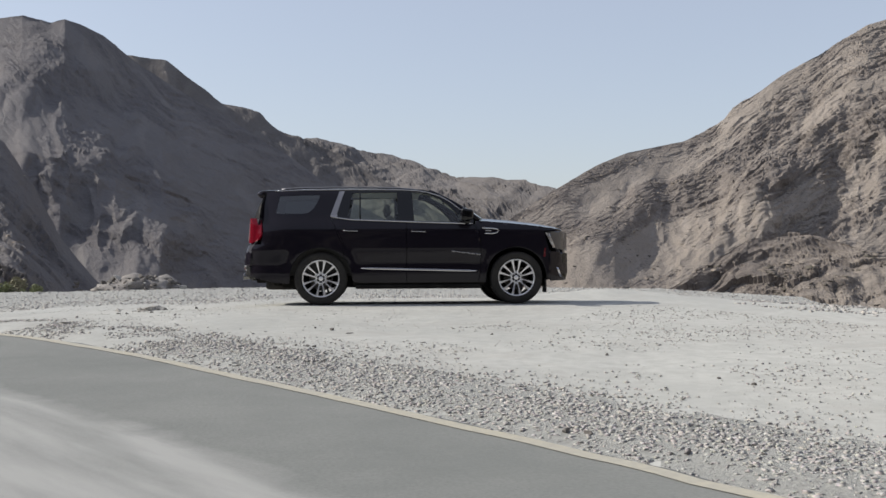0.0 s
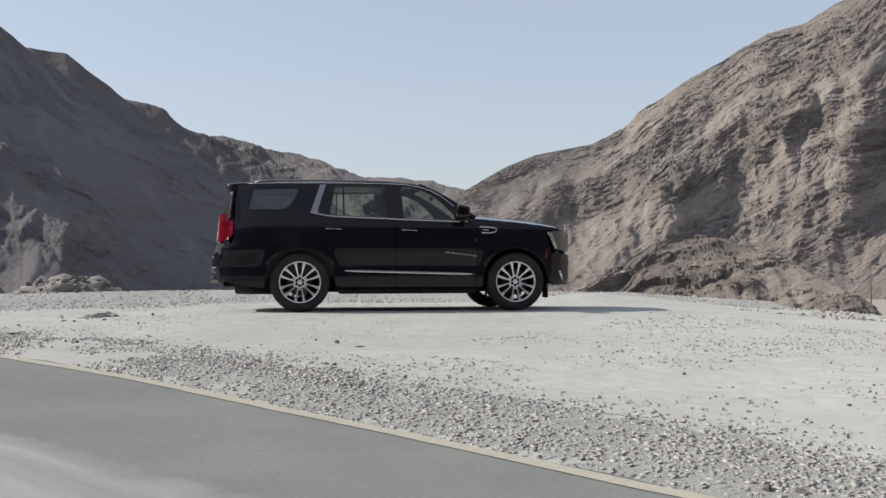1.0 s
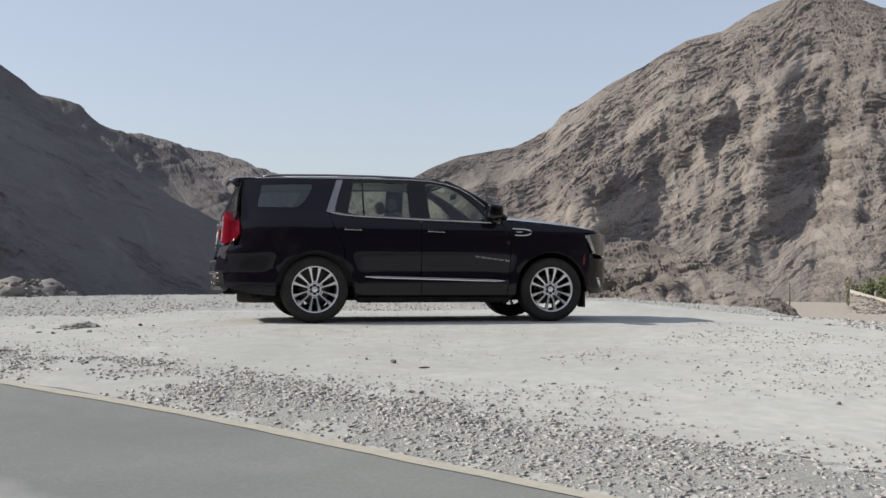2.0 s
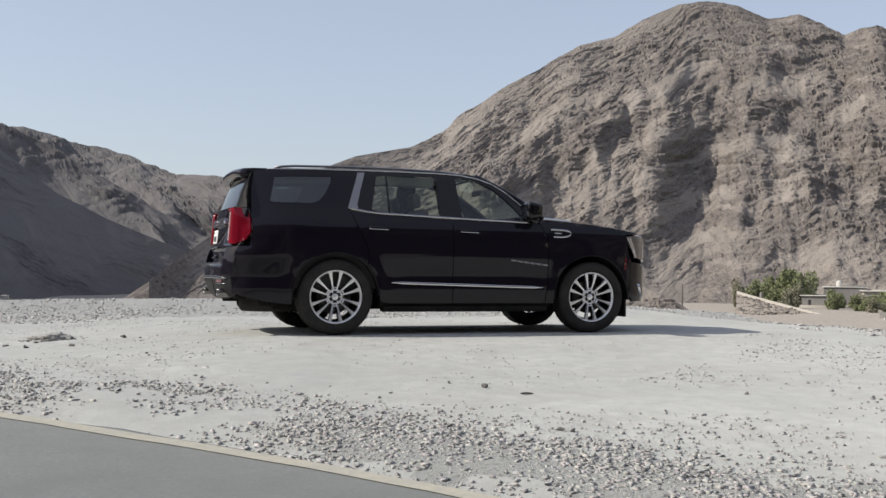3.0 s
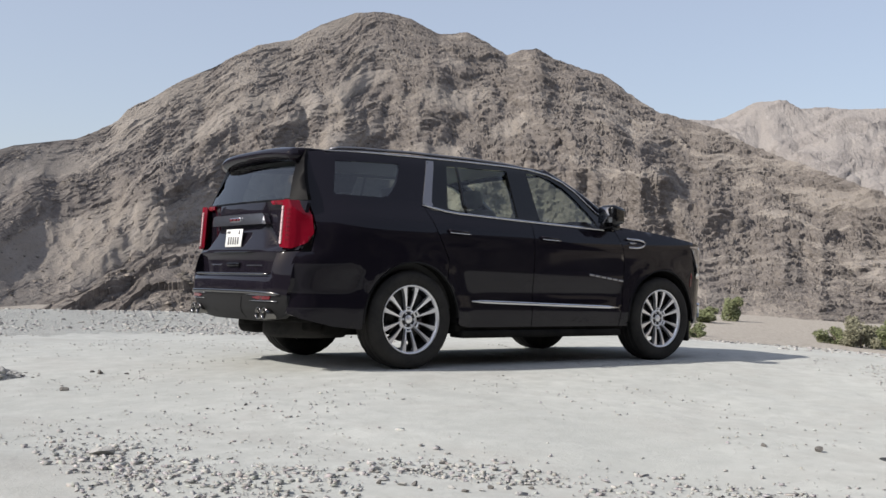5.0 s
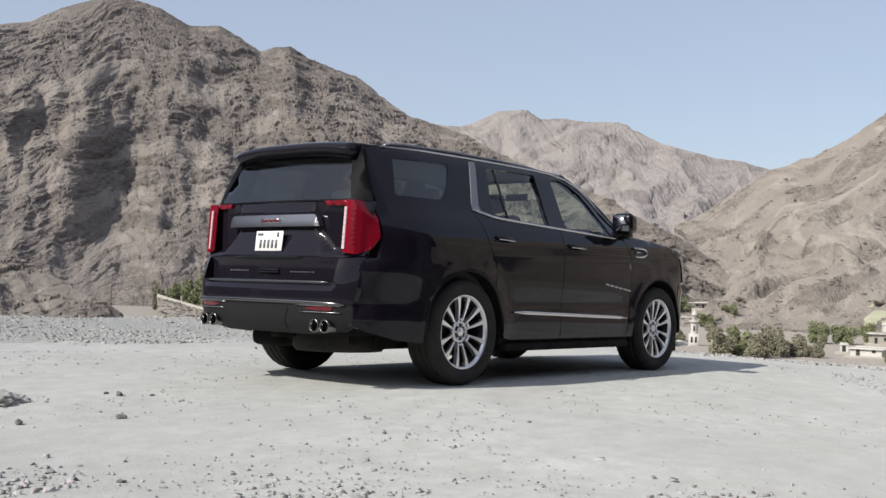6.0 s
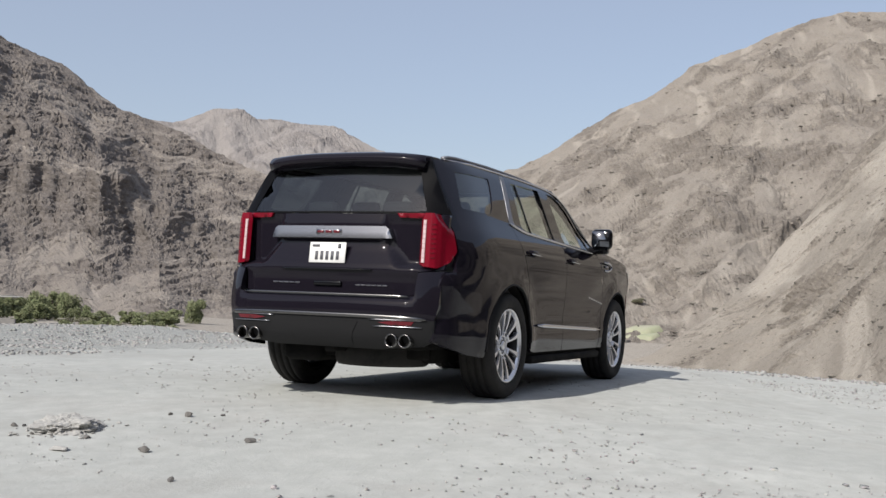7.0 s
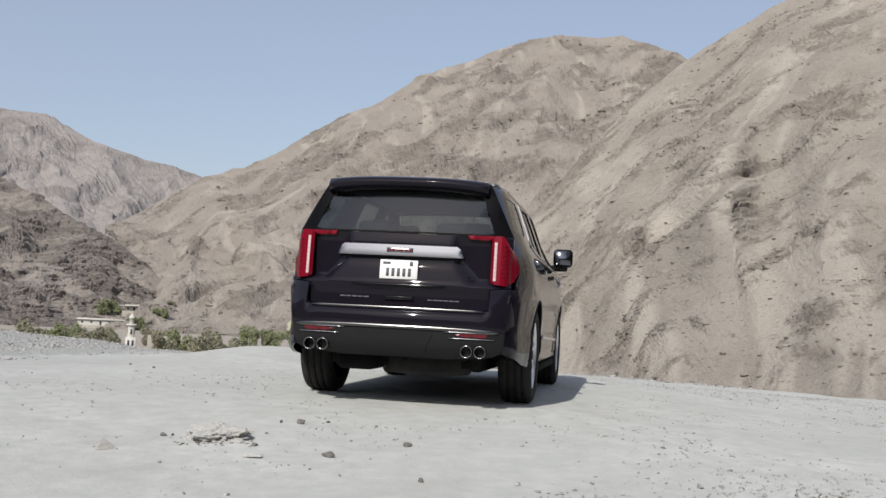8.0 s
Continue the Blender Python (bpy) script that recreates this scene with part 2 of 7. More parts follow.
def mountain(name, label, crest, foot, mat, step, rows, seed, rough=0.3, gully=120.0, back=0.35, power=1.5, fine=1.0, dip=35.0, outcrop=1.0, cover=0.0, bed=(60, 26), blocks=(0.08, 0.17, 0.22, 0.24), strew=0, stone=1.0, lines=(), sway=(0.08, 4), sharp=7, full=45, craggy=(0, 0), calm=(180, 0), skirt=0.25, fines=0.0):
    """A mountain flank lofted from a foot line up to a crest line and down the far side, with gullies, ledges of tilted
    rock and broken blocks raised along its own face. crest: rows of bearing, crest distance, crest height; foot: rows of
    bearing, distance, height. dip: how steeply the ledges climb to the right; cover: how much of the face they take up;
    bed: the length and depth of one outcrop; craggy: a bearing to the right of which the rock grows wilder, and how much; calm: a bearing to the
    left of which scree smooths the face, and how much; skirt: how far up the scree reaches; fines: how much pale fine debris has gathered there; blocks: how far its pieces stand out, from large to small.
    lines: single ribs (or ravines, where negative) as height, reach to the left, reach to the right and the bearing and
    rise in degrees of points down their course."""
    crest, foot = np.array(crest, float), np.array(foot, float)
    crest, foot = crest[np.argsort(crest[:, 0])], foot[np.argsort(foot[:, 0])]
    lo, hi = crest[0, 0], crest[-1, 0]
    az = np.concatenate([np.arange(lo, max(lo, -14), 0.6), np.arange(max(lo, -14), min(hi, 110), step), np.arange(max(lo, min(hi, 110)), hi, 0.6), [hi]])
    def along(table, col):
        return np.interp(az, table[:, 0], table[:, col])
    dc, zc, df, zf = along(crest, 1), along(crest, 2), along(foot, 1), along(foot, 2)
    # the crest's own teeth fade out below it, over a smooth broad flank
    broad = zc
    for _ in range(2):
        broad = np.array([np.mean(broad[np.abs(az - a) < 2.6]) for a in az])
    teeth = zc - broad
    s = np.concatenate([np.linspace(0, 1, rows), 1 + np.linspace(0.02, back, max(6, rows // 8))])
    S = s[:, None]
    D = df + (dc - df) * S
    D = D + sway[0] * (dc - df) * fbm(az[None, :] * 0.35 + seed, S * 2.5, sway[1], seed) * np.sin(np.pi * np.clip(S, 0, 1))
    Z = zf + (broad - zf) * np.where(S <= 1, np.clip(S, 0, 1) ** power, 1 - 1.6 * (S - 1)) + teeth * np.clip(S, 0, 1) ** sharp
    X, Y = at_bearing(az[None, :], D)
    P = np.stack([X, Y, Z], -1)
    N = np.cross(np.gradient(P, axis=1), np.gradient(P, axis=0))
    N /= np.maximum(np.linalg.norm(N, axis=-1, keepdims=True), 1e-9)
    N *= np.sign(N[..., 2:3] + 1e-9)
    # U runs to the right along the range, V up its face, both in metres over the surface
    mid = 0.5 * (max(lo, -14) + min(hi, 110))
    U = np.radians(mid - az)[None, :] * D.mean() + 0 * D
    step_v = np.linalg.norm(np.diff(P, axis=0), axis=-1)
    V = np.concatenate([np.zeros((1, len(az))), np.cumsum(step_v, axis=0)])
    V = V - V[rows // 2] + V[rows // 2].mean()
    rise = np.degrees(np.arctan2(Z, D))
    wu = U + 0.25 * gully * fbm(U / gully, V / gully, 3, seed + 5)
    wv = V + 0.25 * gully * fbm(U / gully + 40, V / gully, 3, seed + 6)
    tall = np.clip((zc - zf - 0.18 * full) / full, 0.05, 1)
    inner = np.maximum(np.sin(np.pi * np.clip(S, 0, 1)), 0) ** 0.7
    # the foot of the slope is a smooth apron of scree
    apron = np.clip((S - 0.03) / skirt, 0, 1)
    inner = inner * (0.25 + 0.75 * apron)
    H = inner * rough * gully * 0.11 * crease(wu / gully, wv / (gully * 2.5), seed)
    # ribs slide along sight lines from HUB, placed to fit the camera's view
    nearer = np.zeros(H.shape)
    for height, left, right, course in lines:
        c = np.array(course)[::-1]
        d = np.radians(np.interp(rise, c[:, 1], c[:, 0]) - az[None, :]) * D
        d = d + 0.35 * min(left, right, 25) * fbm(U / 30, V / 30, 4, seed + 21)
        span = np.clip((rise - c[0, 1]) / 3.5 + 0.5, 0, 1) * np.clip((c[-1, 1] - rise) / 1.0 + 0.5, 0, 1)
        reach = np.where(d < 0, left, right)
        nearer = nearer + height * span * np.exp(-(np.abs(d) / reach) ** 1.15) * np.clip(2.2 - 2.2 * S, 0, 1)
    P[..., :2] = (P[..., :2] - HUB) * (1 - nearer / D)[..., None] + HUB
    P[..., 2] *= 1 - nearer / D
    H = H * tall
    # where bare rock stands out of the scree: ragged bands that follow the beds
    c, q = math.cos(radians(dip)), math.sin(radians(dip))
    bu, bv = U * c + V * q, V * c - U * q
    lie = fbm(bu / bed[0] + 11, bv / bed[1], 5, seed + 13, 0.7) * 1.3 + 0.4 * fbm(U / 190 + 3, V / 120, 3, seed + 14) + cover
    wild = np.clip((craggy[0] - az[None, :]) / 8, 0, 1) * craggy[1]
    hushed = calm[1] * np.clip((az[None, :] - calm[0]) / 6, 0, 1)
    lie = lie + 0.35 * wild * np.clip(S * 2, 0, 1) - 0.35 * hushed - (0.3 * (1 - apron) if skirt > 0.3 else 0)
    rock_ = np.clip(lie * 1.6 + 0.4, 0, 1)
    edge = (0.3 + 0.7 * apron) * (1 - 0.5 * np.clip((S - 0.93) * 14, 0, 1)) * np.clip(tall * 1.6, 0, 1) * (1 - hushed)
    lam, flip = gully / 2.2, 1
    weight = np.ones(H.shape)
    while lam > 5.0:
        # side spurs and runnels, leaning now one way and now the other off the line of fall
        flip = -flip
        a, b = math.cos(radians(24 * flip)), math.sin(radians(24 * flip))
        r = crease((wu * a + wv * b) / lam, (wv * a - wu * b) / (lam * 2.0), seed + int(lam * 7))
        H = H + edge * weight * fine * (0.55 + 0.45 * rock_) * 0.085 * lam * r
        weight = np.clip(weight * (0.85 + 0.4 * r), 0.3, 1.1)
        lam /= 1.8
    # broken beds: blocks with a long back and a steep front, of every size
    for k, lam in enumerate((15.0, 7.5, 4.0, 2.1)):
        ku = bu + 0.8 * lam * fbm(U / (2.2 * lam), V / (2.2 * lam), 3, seed + 60 + 3 * k)
        kv = bv + 0.8 * lam * fbm(U / (2.2 * lam) + 31, V / (2.2 * lam), 3, seed + 61 + 3 * k)
        H = H + edge * outcrop * (1 + 0.7 * wild) * (0.25 + 0.75 * rock_) * blocks[k] * lam * facets(ku / (lam * 1.9), kv / lam, seed + 80 + 5 * k, 0.55)
    P = P + N * H[..., None]
    me = grid_mesh(name, P, mat, smooth=False)
    # how much each place is bare rock, and the pale chutes where scree has run
    chute = np.clip(2.2 * swirl_noise(wu / 13, wv / 90, seed + 31) + 1.2 * swirl_noise(wu / 5, wv / 40, seed + 32) - 0.15 + fines * (1 - apron), 0, 1) * (1 - 0.8 * rock_)
    for key, value in (("bare_rock", rock_), ("scree_run", chute)):
        me.attributes.new(key, "FLOAT", "POINT").data.foreach_set("value", np.ascontiguousarray(np.broadcast_to(value, H.shape)).reshape(-1).astype(np.float32))
    ob = tagged(new(name, me), label, "mountain", kind="structure")
    if strew:
        # loose boulders and clumps of dry scrub on the face
        rand = np.random.default_rng(seed)
        i, j = rand.integers(4, rows - 2, strew * 4), rand.integers(1, len(az) - 1, strew * 4)
        keep = (rand.uniform(0, 1, strew * 4) < (0.04 + 0.96 * rock_[i, j] ** 1.5 * np.clip(4.0 * fbm(U[i, j] / 22 + 5, V[i, j] / 16, 4, seed + 90), 0, 1)) * np.clip((zc - zf)[j] / (2 * full), 0, 1)) & (az[j] > -16) & (az[j] < 112)
        i, j = i[keep][:strew], j[keep][:strew]
        size = stone * (0.25 + 0.9 * rand.uniform(0, 1, len(i)) ** 4)
        chips("boulder_field", P[i, j, 0], P[i, j, 1], P[i, j, 2] + 0.1 * size, size, M_BOULDER, "brown boulders and rubble strewn over a mountain side", "boulders", rand)
    return ob


def pad_height(x, y):
    """The turnout: almost level under the car, falling gently to the road, with a gravel bank behind and a drop beyond its edges."""
    dx = np.maximum(np.maximum(-0.5 - x, x - 5.5), 0)
    dy = np.maximum(np.maximum(-1.0 - y, y - 3.0), 0)
    d = np.hypot(dx, dy)
    z = -0.05 * np.minimum(d, 8) - 0.04 * np.maximum(d - 8, 0)
    back = np.clip((y - 4.0) / 5.0, 0, 1)
    z = np.where(y > 3, z * (1 - back) + back * (0.02 - 0.012 * np.abs(x + 1) - 0.05 * np.maximum(x - 8.5, 0) + 0.12 * np.exp(-((y - 9.4) / 1.1) ** 2)), z)
    z = z + 0.17 * np.exp(-(((x - 5.8) / 1.7) ** 2 + ((y - 3.3) / 1.1) ** 2))
    return z


def land_height(x, y):
    z = pad_height(x, y)
    # far edges of the turnout, towards the valley
    ex = 10.5 + 0.12 * y + 0.8 * fbm(y / 5, x * 0 + 3.3, 3, 61)
    ey = 10.0 + 0.5 * fbm(x / 5, y * 0 + 8.1, 3, 62)
    over = np.maximum(np.maximum(x - ex, y - ey), 0)
    az = np.degrees(np.arctan2(y - HUB[1], x - HUB[0]))
    low = np.clip((42 - az) / 14, 0, 1) * np.clip((az + 30) / 30, 0, 1)
    floor_z = -5.5 - 8.5 * low * low * (3 - 2 * low)
    r = np.hypot(x - HUB[0], y - HUB[1])
    floor_z = floor_z - 5.0 * (1 - low) * np.clip((r - 130) / 220, 0, 1) - 4 * np.clip((r - 500) / 800, 0, 1) + 0.9 * fbm(x / 45, y / 45, 4, 71)
    z = np.maximum(z, -1.6)
    t = np.clip(over / 11, 0, 1)
    return z + (floor_z - z) * t * t * (3 - 2 * t) - 0.4 * np.clip(over, 0, 4)


# the road's edge by the turnout, a gentle bend; a runs along it, n across it towards the road
ROAD_AT, ROAD_DIR, ROAD_N = (-3.81, -4.17), (0.591, -0.807), (-0.807, -0.591)


def edge_offset(a):
    k = np.clip(a, -14, 25)
    return -0.2 + 0.2 * ((k - 5.4) / 5.4) ** 2 + (a - k) * 0.4 * (k - 5.4) / 5.4 / 5.4


def road_point(a, n):
    n = n + edge_offset(a)
    return ROAD_AT[0] + a * ROAD_DIR[0] + n * ROAD_N[0], ROAD_AT[1] + a * ROAD_DIR[1] + n * ROAD_N[1]


def road_coords(x, y):
    vx, vy = x - ROAD_AT[0], y - ROAD_AT[1]
    a = vx * ROAD_DIR[0] + vy * ROAD_DIR[1]
    return a, vx * ROAD_N[0] + vy * ROAD_N[1] - edge_offset(a)

M_DUST = material("pale_dust", (0.398, 0.408, 0.39), 0.95, grain=(6.0, 0.6, (0.338, 0.347, 0.33)), stain=(0.33, 1.0, (0.472, 0.482, 0.46)), bump=(30, 0.35, 0.02), spec=0.2)


def zone_ground():
    """Pale dust on the turnout gives way to brown stony soil further out."""
    nt = M_DUST.node_tree
    p = nt.nodes["Principled BSDF"]
    was = p.inputs["Base Color"].links[0].from_socket
    geo = nt.nodes.new("ShaderNodeNewGeometry")
    away = nt.nodes.new("ShaderNodeVectorMath")
    away.operation = "DISTANCE"
    away.inputs[1].default_value = (-1.0, -8.0, 0.0)
    nt.links.new(geo.outputs["Position"], away.inputs[0])
    n = nt.nodes.new("ShaderNodeTexNoise")
    n.inputs["Scale"].default_value = 0.5
    n.inputs["Detail"].default_value = 7
    nt.links.new(geo.outputs["Position"], n.inputs["Vector"])
    add = nt.nodes.new("ShaderNodeMath")
    add.operation = "MULTIPLY_ADD"
    nt.links.new(n.outputs["Fac"], add.inputs[0])
    add.inputs[1].default_value = 7.0
    nt.links.new(away.outputs["Value"], add.inputs[2])
    ramp = nt.nodes.new("ShaderNodeMapRange")
    ramp.inputs["From Min"].default_value = 20.5
    ramp.inputs["From Max"].default_value = 25.0
    nt.links.new(add.outputs[0], ramp.inputs["Value"])
    spots = nt.nodes.new("ShaderNodeTexNoise")
    spots.inputs["Scale"].default_value = 0.9
    spots.inputs["Detail"].default_value = 8
    spots.inputs["Roughness"].default_value = 0.7
    nt.links.new(geo.outputs["Position"], spots.inputs["Vector"])
    tone = nt.nodes.new("ShaderNodeValToRGB")
    tone.color_ramp.elements[0].position, tone.color_ramp.elements[0].color = 0.36, (0.225, 0.203, 0.177, 1)
    tone.color_ramp.elements[1].position, tone.color_ramp.elements[1].color = 0.62, (0.385, 0.355, 0.314, 1)
    nt.links.new(spots.outputs["Fac"], tone.inputs["Fac"])
    mx = nt.nodes.new("ShaderNodeMix")
    mx.data_type = "RGBA"
    nt.links.new(ramp.outputs["Result"], mx.inputs["Factor"])
    # faint brownish patches where vehicles have turned
    worn = nt.nodes.new("ShaderNodeTexNoise")
    worn.inputs["Scale"].default_value = 0.62
    worn.inputs["Detail"].default_value = 9
    worn.inputs["Roughness"].default_value = 0.7
    worn.inputs["Distortion"].default_value = 1.2
    nt.links.new(geo.outputs["Position"], worn.inputs["Vector"])
    reach = nt.nodes.new("ShaderNodeMapRange")
    reach.inputs["From Min"].default_value = 0.50
    reach.inputs["From Max"].default_value = 0.66
    reach.inputs["To Max"].default_value = 0.32
    nt.links.new(worn.outputs["Fac"], reach.inputs["Value"])
    dusty = nt.nodes.new("ShaderNodeMix")
    dusty.data_type = "RGBA"
    nt.links.new(reach.outputs["Result"], dusty.inputs["Factor"])
    nt.links.new(was, dusty.inputs["A"])
    dusty.inputs["B"].default_value = (0.315, 0.297, 0.277, 1)
    nt.links.new(dusty.outputs["Result"], mx.inputs["A"])
    nt.links.new(tone.outputs["Color"], mx.inputs["B"])
    nt.links.new(mx.outputs["Result"], p.inputs["Base Color"])


zone_ground()
M_PALE_EARTH = material("pale_earth", (0.46, 0.435, 0.39), 0.95, grain=(1.2, 0.6, (0.40, 0.375, 0.335)), stain=(0.2, 0.6, (0.50, 0.48, 0.44)), bump=(2, 0.6, 0.2), spec=0.2)
M_STONE = material("grey_stone", (0.30, 0.285, 0.275), 0.9, grain=(30, 0.7, (0.17, 0.16, 0.16)), stain=(1.7, 0.9, (0.38, 0.36, 0.33)), bump=(60, 0.6, 0.01), spec=0.25)
M_DARK_STONE = material("dark_stone", (0.17, 0.162, 0.153), 0.9, grain=(30, 0.7, (0.10, 0.095, 0.092)), stain=(4, 0.6, (0.24, 0.228, 0.21)), bump=(60, 0.6, 0.01), spec=0.25)
M_PALE_STONE = material("pale_stone", (0.46, 0.452, 0.43), 0.9, grain=(25, 0.7, (0.34, 0.333, 0.315)), bump=(40, 0.7, 0.015), spec=0.2)
M_LINE = material("worn_yellow_paint", (0.43, 0.408, 0.322), 0.85, grain=(18, 0.8, (0.34, 0.33, 0.288)), stain=(2.5, 0.8, (0.385, 0.377, 0.33)), bump=(120, 0.4, 0.004))


def road_material():
    """Grey asphalt by its edge, whitened with dust further in."""
    m = material("dusty_asphalt", (0.184, 0.196, 0.189), 0.9, grain=(45, 0.5, (0.148, 0.158, 0.153)), stain=(0.8, 0.9, (0.24, 0.25, 0.24)), bump=(140, 0.5, 0.006), spec=0.25)
    nt = m.node_tree
    p = nt.nodes["Principled BSDF"]
    was = p.inputs["Base Color"].links[0].from_socket
    geo = nt.nodes.new("ShaderNodeNewGeometry")
    dot = nt.nodes.new("ShaderNodeVectorMath")
    dot.operation = "DOT_PRODUCT"
    dot.inputs[1].default_value = (ROAD_N[0], ROAD_N[1], 0)
    nt.links.new(geo.outputs["Position"], dot.inputs[0])
    wob = nt.nodes.new("ShaderNodeTexNoise")
    wob.inputs["Scale"].default_value = 0.55
    wob.inputs["Detail"].default_value = 9
    wob.inputs["Roughness"].default_value = 0.66
    nt.links.new(geo.outputs["Position"], wob.inputs["Vector"])
    add = nt.nodes.new("ShaderNodeMath")
    add.operation = "MULTIPLY_ADD"
    nt.links.new(wob.outputs["Fac"], add.inputs[0])
    add.inputs[1].default_value = 0.9
    nt.links.new(dot.outputs["Value"], add.inputs[2])
    start = ROAD_AT[0] * ROAD_N[0] + ROAD_AT[1] * ROAD_N[1] + 0.65
    ramp = nt.nodes.new("ShaderNodeMapRange")
    ramp.inputs["From Min"].default_value = start + 1.28
    ramp.inputs["From Max"].default_value = start + 1.52
    ramp.inputs["To Max"].default_value = 0.9
    nt.links.new(add.outputs[0], ramp.inputs["Value"])
    mp = nt.nodes.new("ShaderNodeMapping")
    mp.vector_type = "TEXTURE"
    mp.inputs["Rotation"].default_value = (0, 0, radians(-54))
    mp.inputs["Scale"].default_value = (2.9, 0.45, 1)
    nt.links.new(geo.outputs["Position"], mp.inputs["Vector"])
    streak = nt.nodes.new("ShaderNodeTexNoise")
    streak.inputs["Scale"].default_value = 1.6
    streak.inputs["Detail"].default_value = 7
    nt.links.new(mp.outputs["Vector"], streak.inputs["Vector"])
    thin = nt.nodes.new("ShaderNodeMapRange")
    thin.inputs["From Min"].default_value = 0.35
    thin.inputs["From Max"].default_value = 0.62
    thin.inputs["To Min"].default_value = 0.35
    nt.links.new(streak.outputs["Fac"], thin.inputs["Value"])
    cover = nt.nodes.new("ShaderNodeMath")
    cover.operation = "MULTIPLY"
    nt.links.new(ramp.outputs["Result"], cover.inputs[0])
    nt.links.new(thin.outputs["Result"], cover.inputs[1])
    mx = nt.nodes.new("ShaderNodeMix")
    mx.data_type = "RGBA"
    nt.links.new(cover.outputs[0], mx.inputs["Factor"])
    nt.links.new(was, mx.inputs["A"])
    mx.inputs["B"].default_value = (0.375, 0.382, 0.372, 1)
    nt.links.new(mx.outputs["Result"], p.inputs["Base Color"])
    return m


M_ROAD = road_material()

rad = np.concatenate([np.linspace(0.05, 26, 190), np.geomspace(26.3, 4500, 64)])
ang = np.linspace(0, 2 * np.pi, 640, endpoint=False)
GX = 0.5 + rad[:, None] * np.cos(ang)
GY = -5.0 + rad[:, None] * np.sin(ang)


def relief(x, y):
    """Small unevenness of the turnout; none under the road."""
    a, n = road_coords(x, y)
    off = np.clip(-n / 0.4, 0, 1)
    gravel = np.clip(1 - np.abs(n + 0.75) / 0.9, 0, 1)
    return off * (0.03 * fbm(x / 1.6, y / 1.6, 4, 11) + 0.012 * fbm(x / 0.35, y / 0.35, 3, 12) + 0.035 * gravel) - 0.03 * (1 - off)


near = np.clip((40 - rad[:, None]) / 20, 0, 1)
car_bay = np.clip(np.hypot((GX - 1.5) / 3.2, (GY) / 1.9) - 0.75, 0, 0.5) * 2
GZ = land_height(GX, GY) + near * relief(GX, GY) * car_bay - 0.002
ground = tagged(new("ground", grid_mesh("ground", np.stack([GX, GY, GZ], -1), M_DUST, closed=True)),
                "pale dusty compacted gravel turnout sloping into a dry valley", "ground", kind="structure")

# road: a slab with its edge line
ra = np.linspace(-45, 40, 340)
rn = np.concatenate([[0.0, 0.0], np.linspace(0.02, 7.4, 30), [7.42, 7.42]])
RX, RY = road_point(ra[:, None], rn[None, :] + 0.06 * np.exp(-rn / 0.4)[None, :] * fbm(ra[:, None] * 1.3, ra[:, None] * 0 + 2.2, 4, 91))
RZ = pad_height(RX, RY) + 0.012
RZ[:, 0] -= 0.12
RZ[:, -1] -= 0.12
road = tagged(new("road", grid_mesh("road", np.stack([RX, RY, RZ], -1), M_ROAD)), "grey asphalt road whitened with dust", "road", kind="structure")
ln = np.array([0.015, 0.045, 0.075, 0.105, 0.135])
wear = 0.03 * fbm(ra[:, None] * 2.1, ln[None, :] * 0 + ra[:, None] * 0.3, 4, 92)
LX, LY = road_point(ra[:, None], ln[None, :] + wear)
line_mesh = grid_mesh("edge_line", np.stack([LX, LY, pad_height(LX, LY) + 0.017], -1), M_LINE)
edge_line = new("edge_line", line_mesh)
edge_line.parent = road
tagged(edge_line, "worn pale yellow edge line")

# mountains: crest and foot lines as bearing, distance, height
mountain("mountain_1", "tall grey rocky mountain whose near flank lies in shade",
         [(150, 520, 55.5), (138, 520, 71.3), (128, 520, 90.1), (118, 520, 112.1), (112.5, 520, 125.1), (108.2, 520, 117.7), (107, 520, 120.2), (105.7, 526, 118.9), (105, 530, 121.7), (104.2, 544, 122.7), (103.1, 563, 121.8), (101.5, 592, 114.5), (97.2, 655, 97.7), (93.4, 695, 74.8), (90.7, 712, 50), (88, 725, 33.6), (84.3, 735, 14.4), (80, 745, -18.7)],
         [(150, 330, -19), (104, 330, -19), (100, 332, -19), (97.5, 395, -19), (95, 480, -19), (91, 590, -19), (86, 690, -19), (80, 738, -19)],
         M_ROCK_HAZE_TINT, 0.085, 210, 3, 0.2, 130, power=1.2, fine=0.4, dip=-30, outcrop=0.45, cover=-0.05, skirt=0.45,
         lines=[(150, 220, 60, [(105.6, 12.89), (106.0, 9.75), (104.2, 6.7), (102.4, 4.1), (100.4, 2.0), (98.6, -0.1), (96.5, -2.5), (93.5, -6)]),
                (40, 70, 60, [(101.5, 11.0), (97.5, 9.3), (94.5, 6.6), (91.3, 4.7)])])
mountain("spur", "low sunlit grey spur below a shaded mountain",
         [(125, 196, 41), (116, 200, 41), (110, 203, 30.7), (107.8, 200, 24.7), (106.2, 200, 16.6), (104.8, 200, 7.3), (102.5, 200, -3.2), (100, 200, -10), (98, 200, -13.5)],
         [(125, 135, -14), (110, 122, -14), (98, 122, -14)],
         M_ROCK_HAZE_TINT, 0.08, 150, 18, 0.15, 50, power=0.9, fine=1.0, dip=-30, outcrop=1.2, cover=0.2, strew=900, stone=0.7)
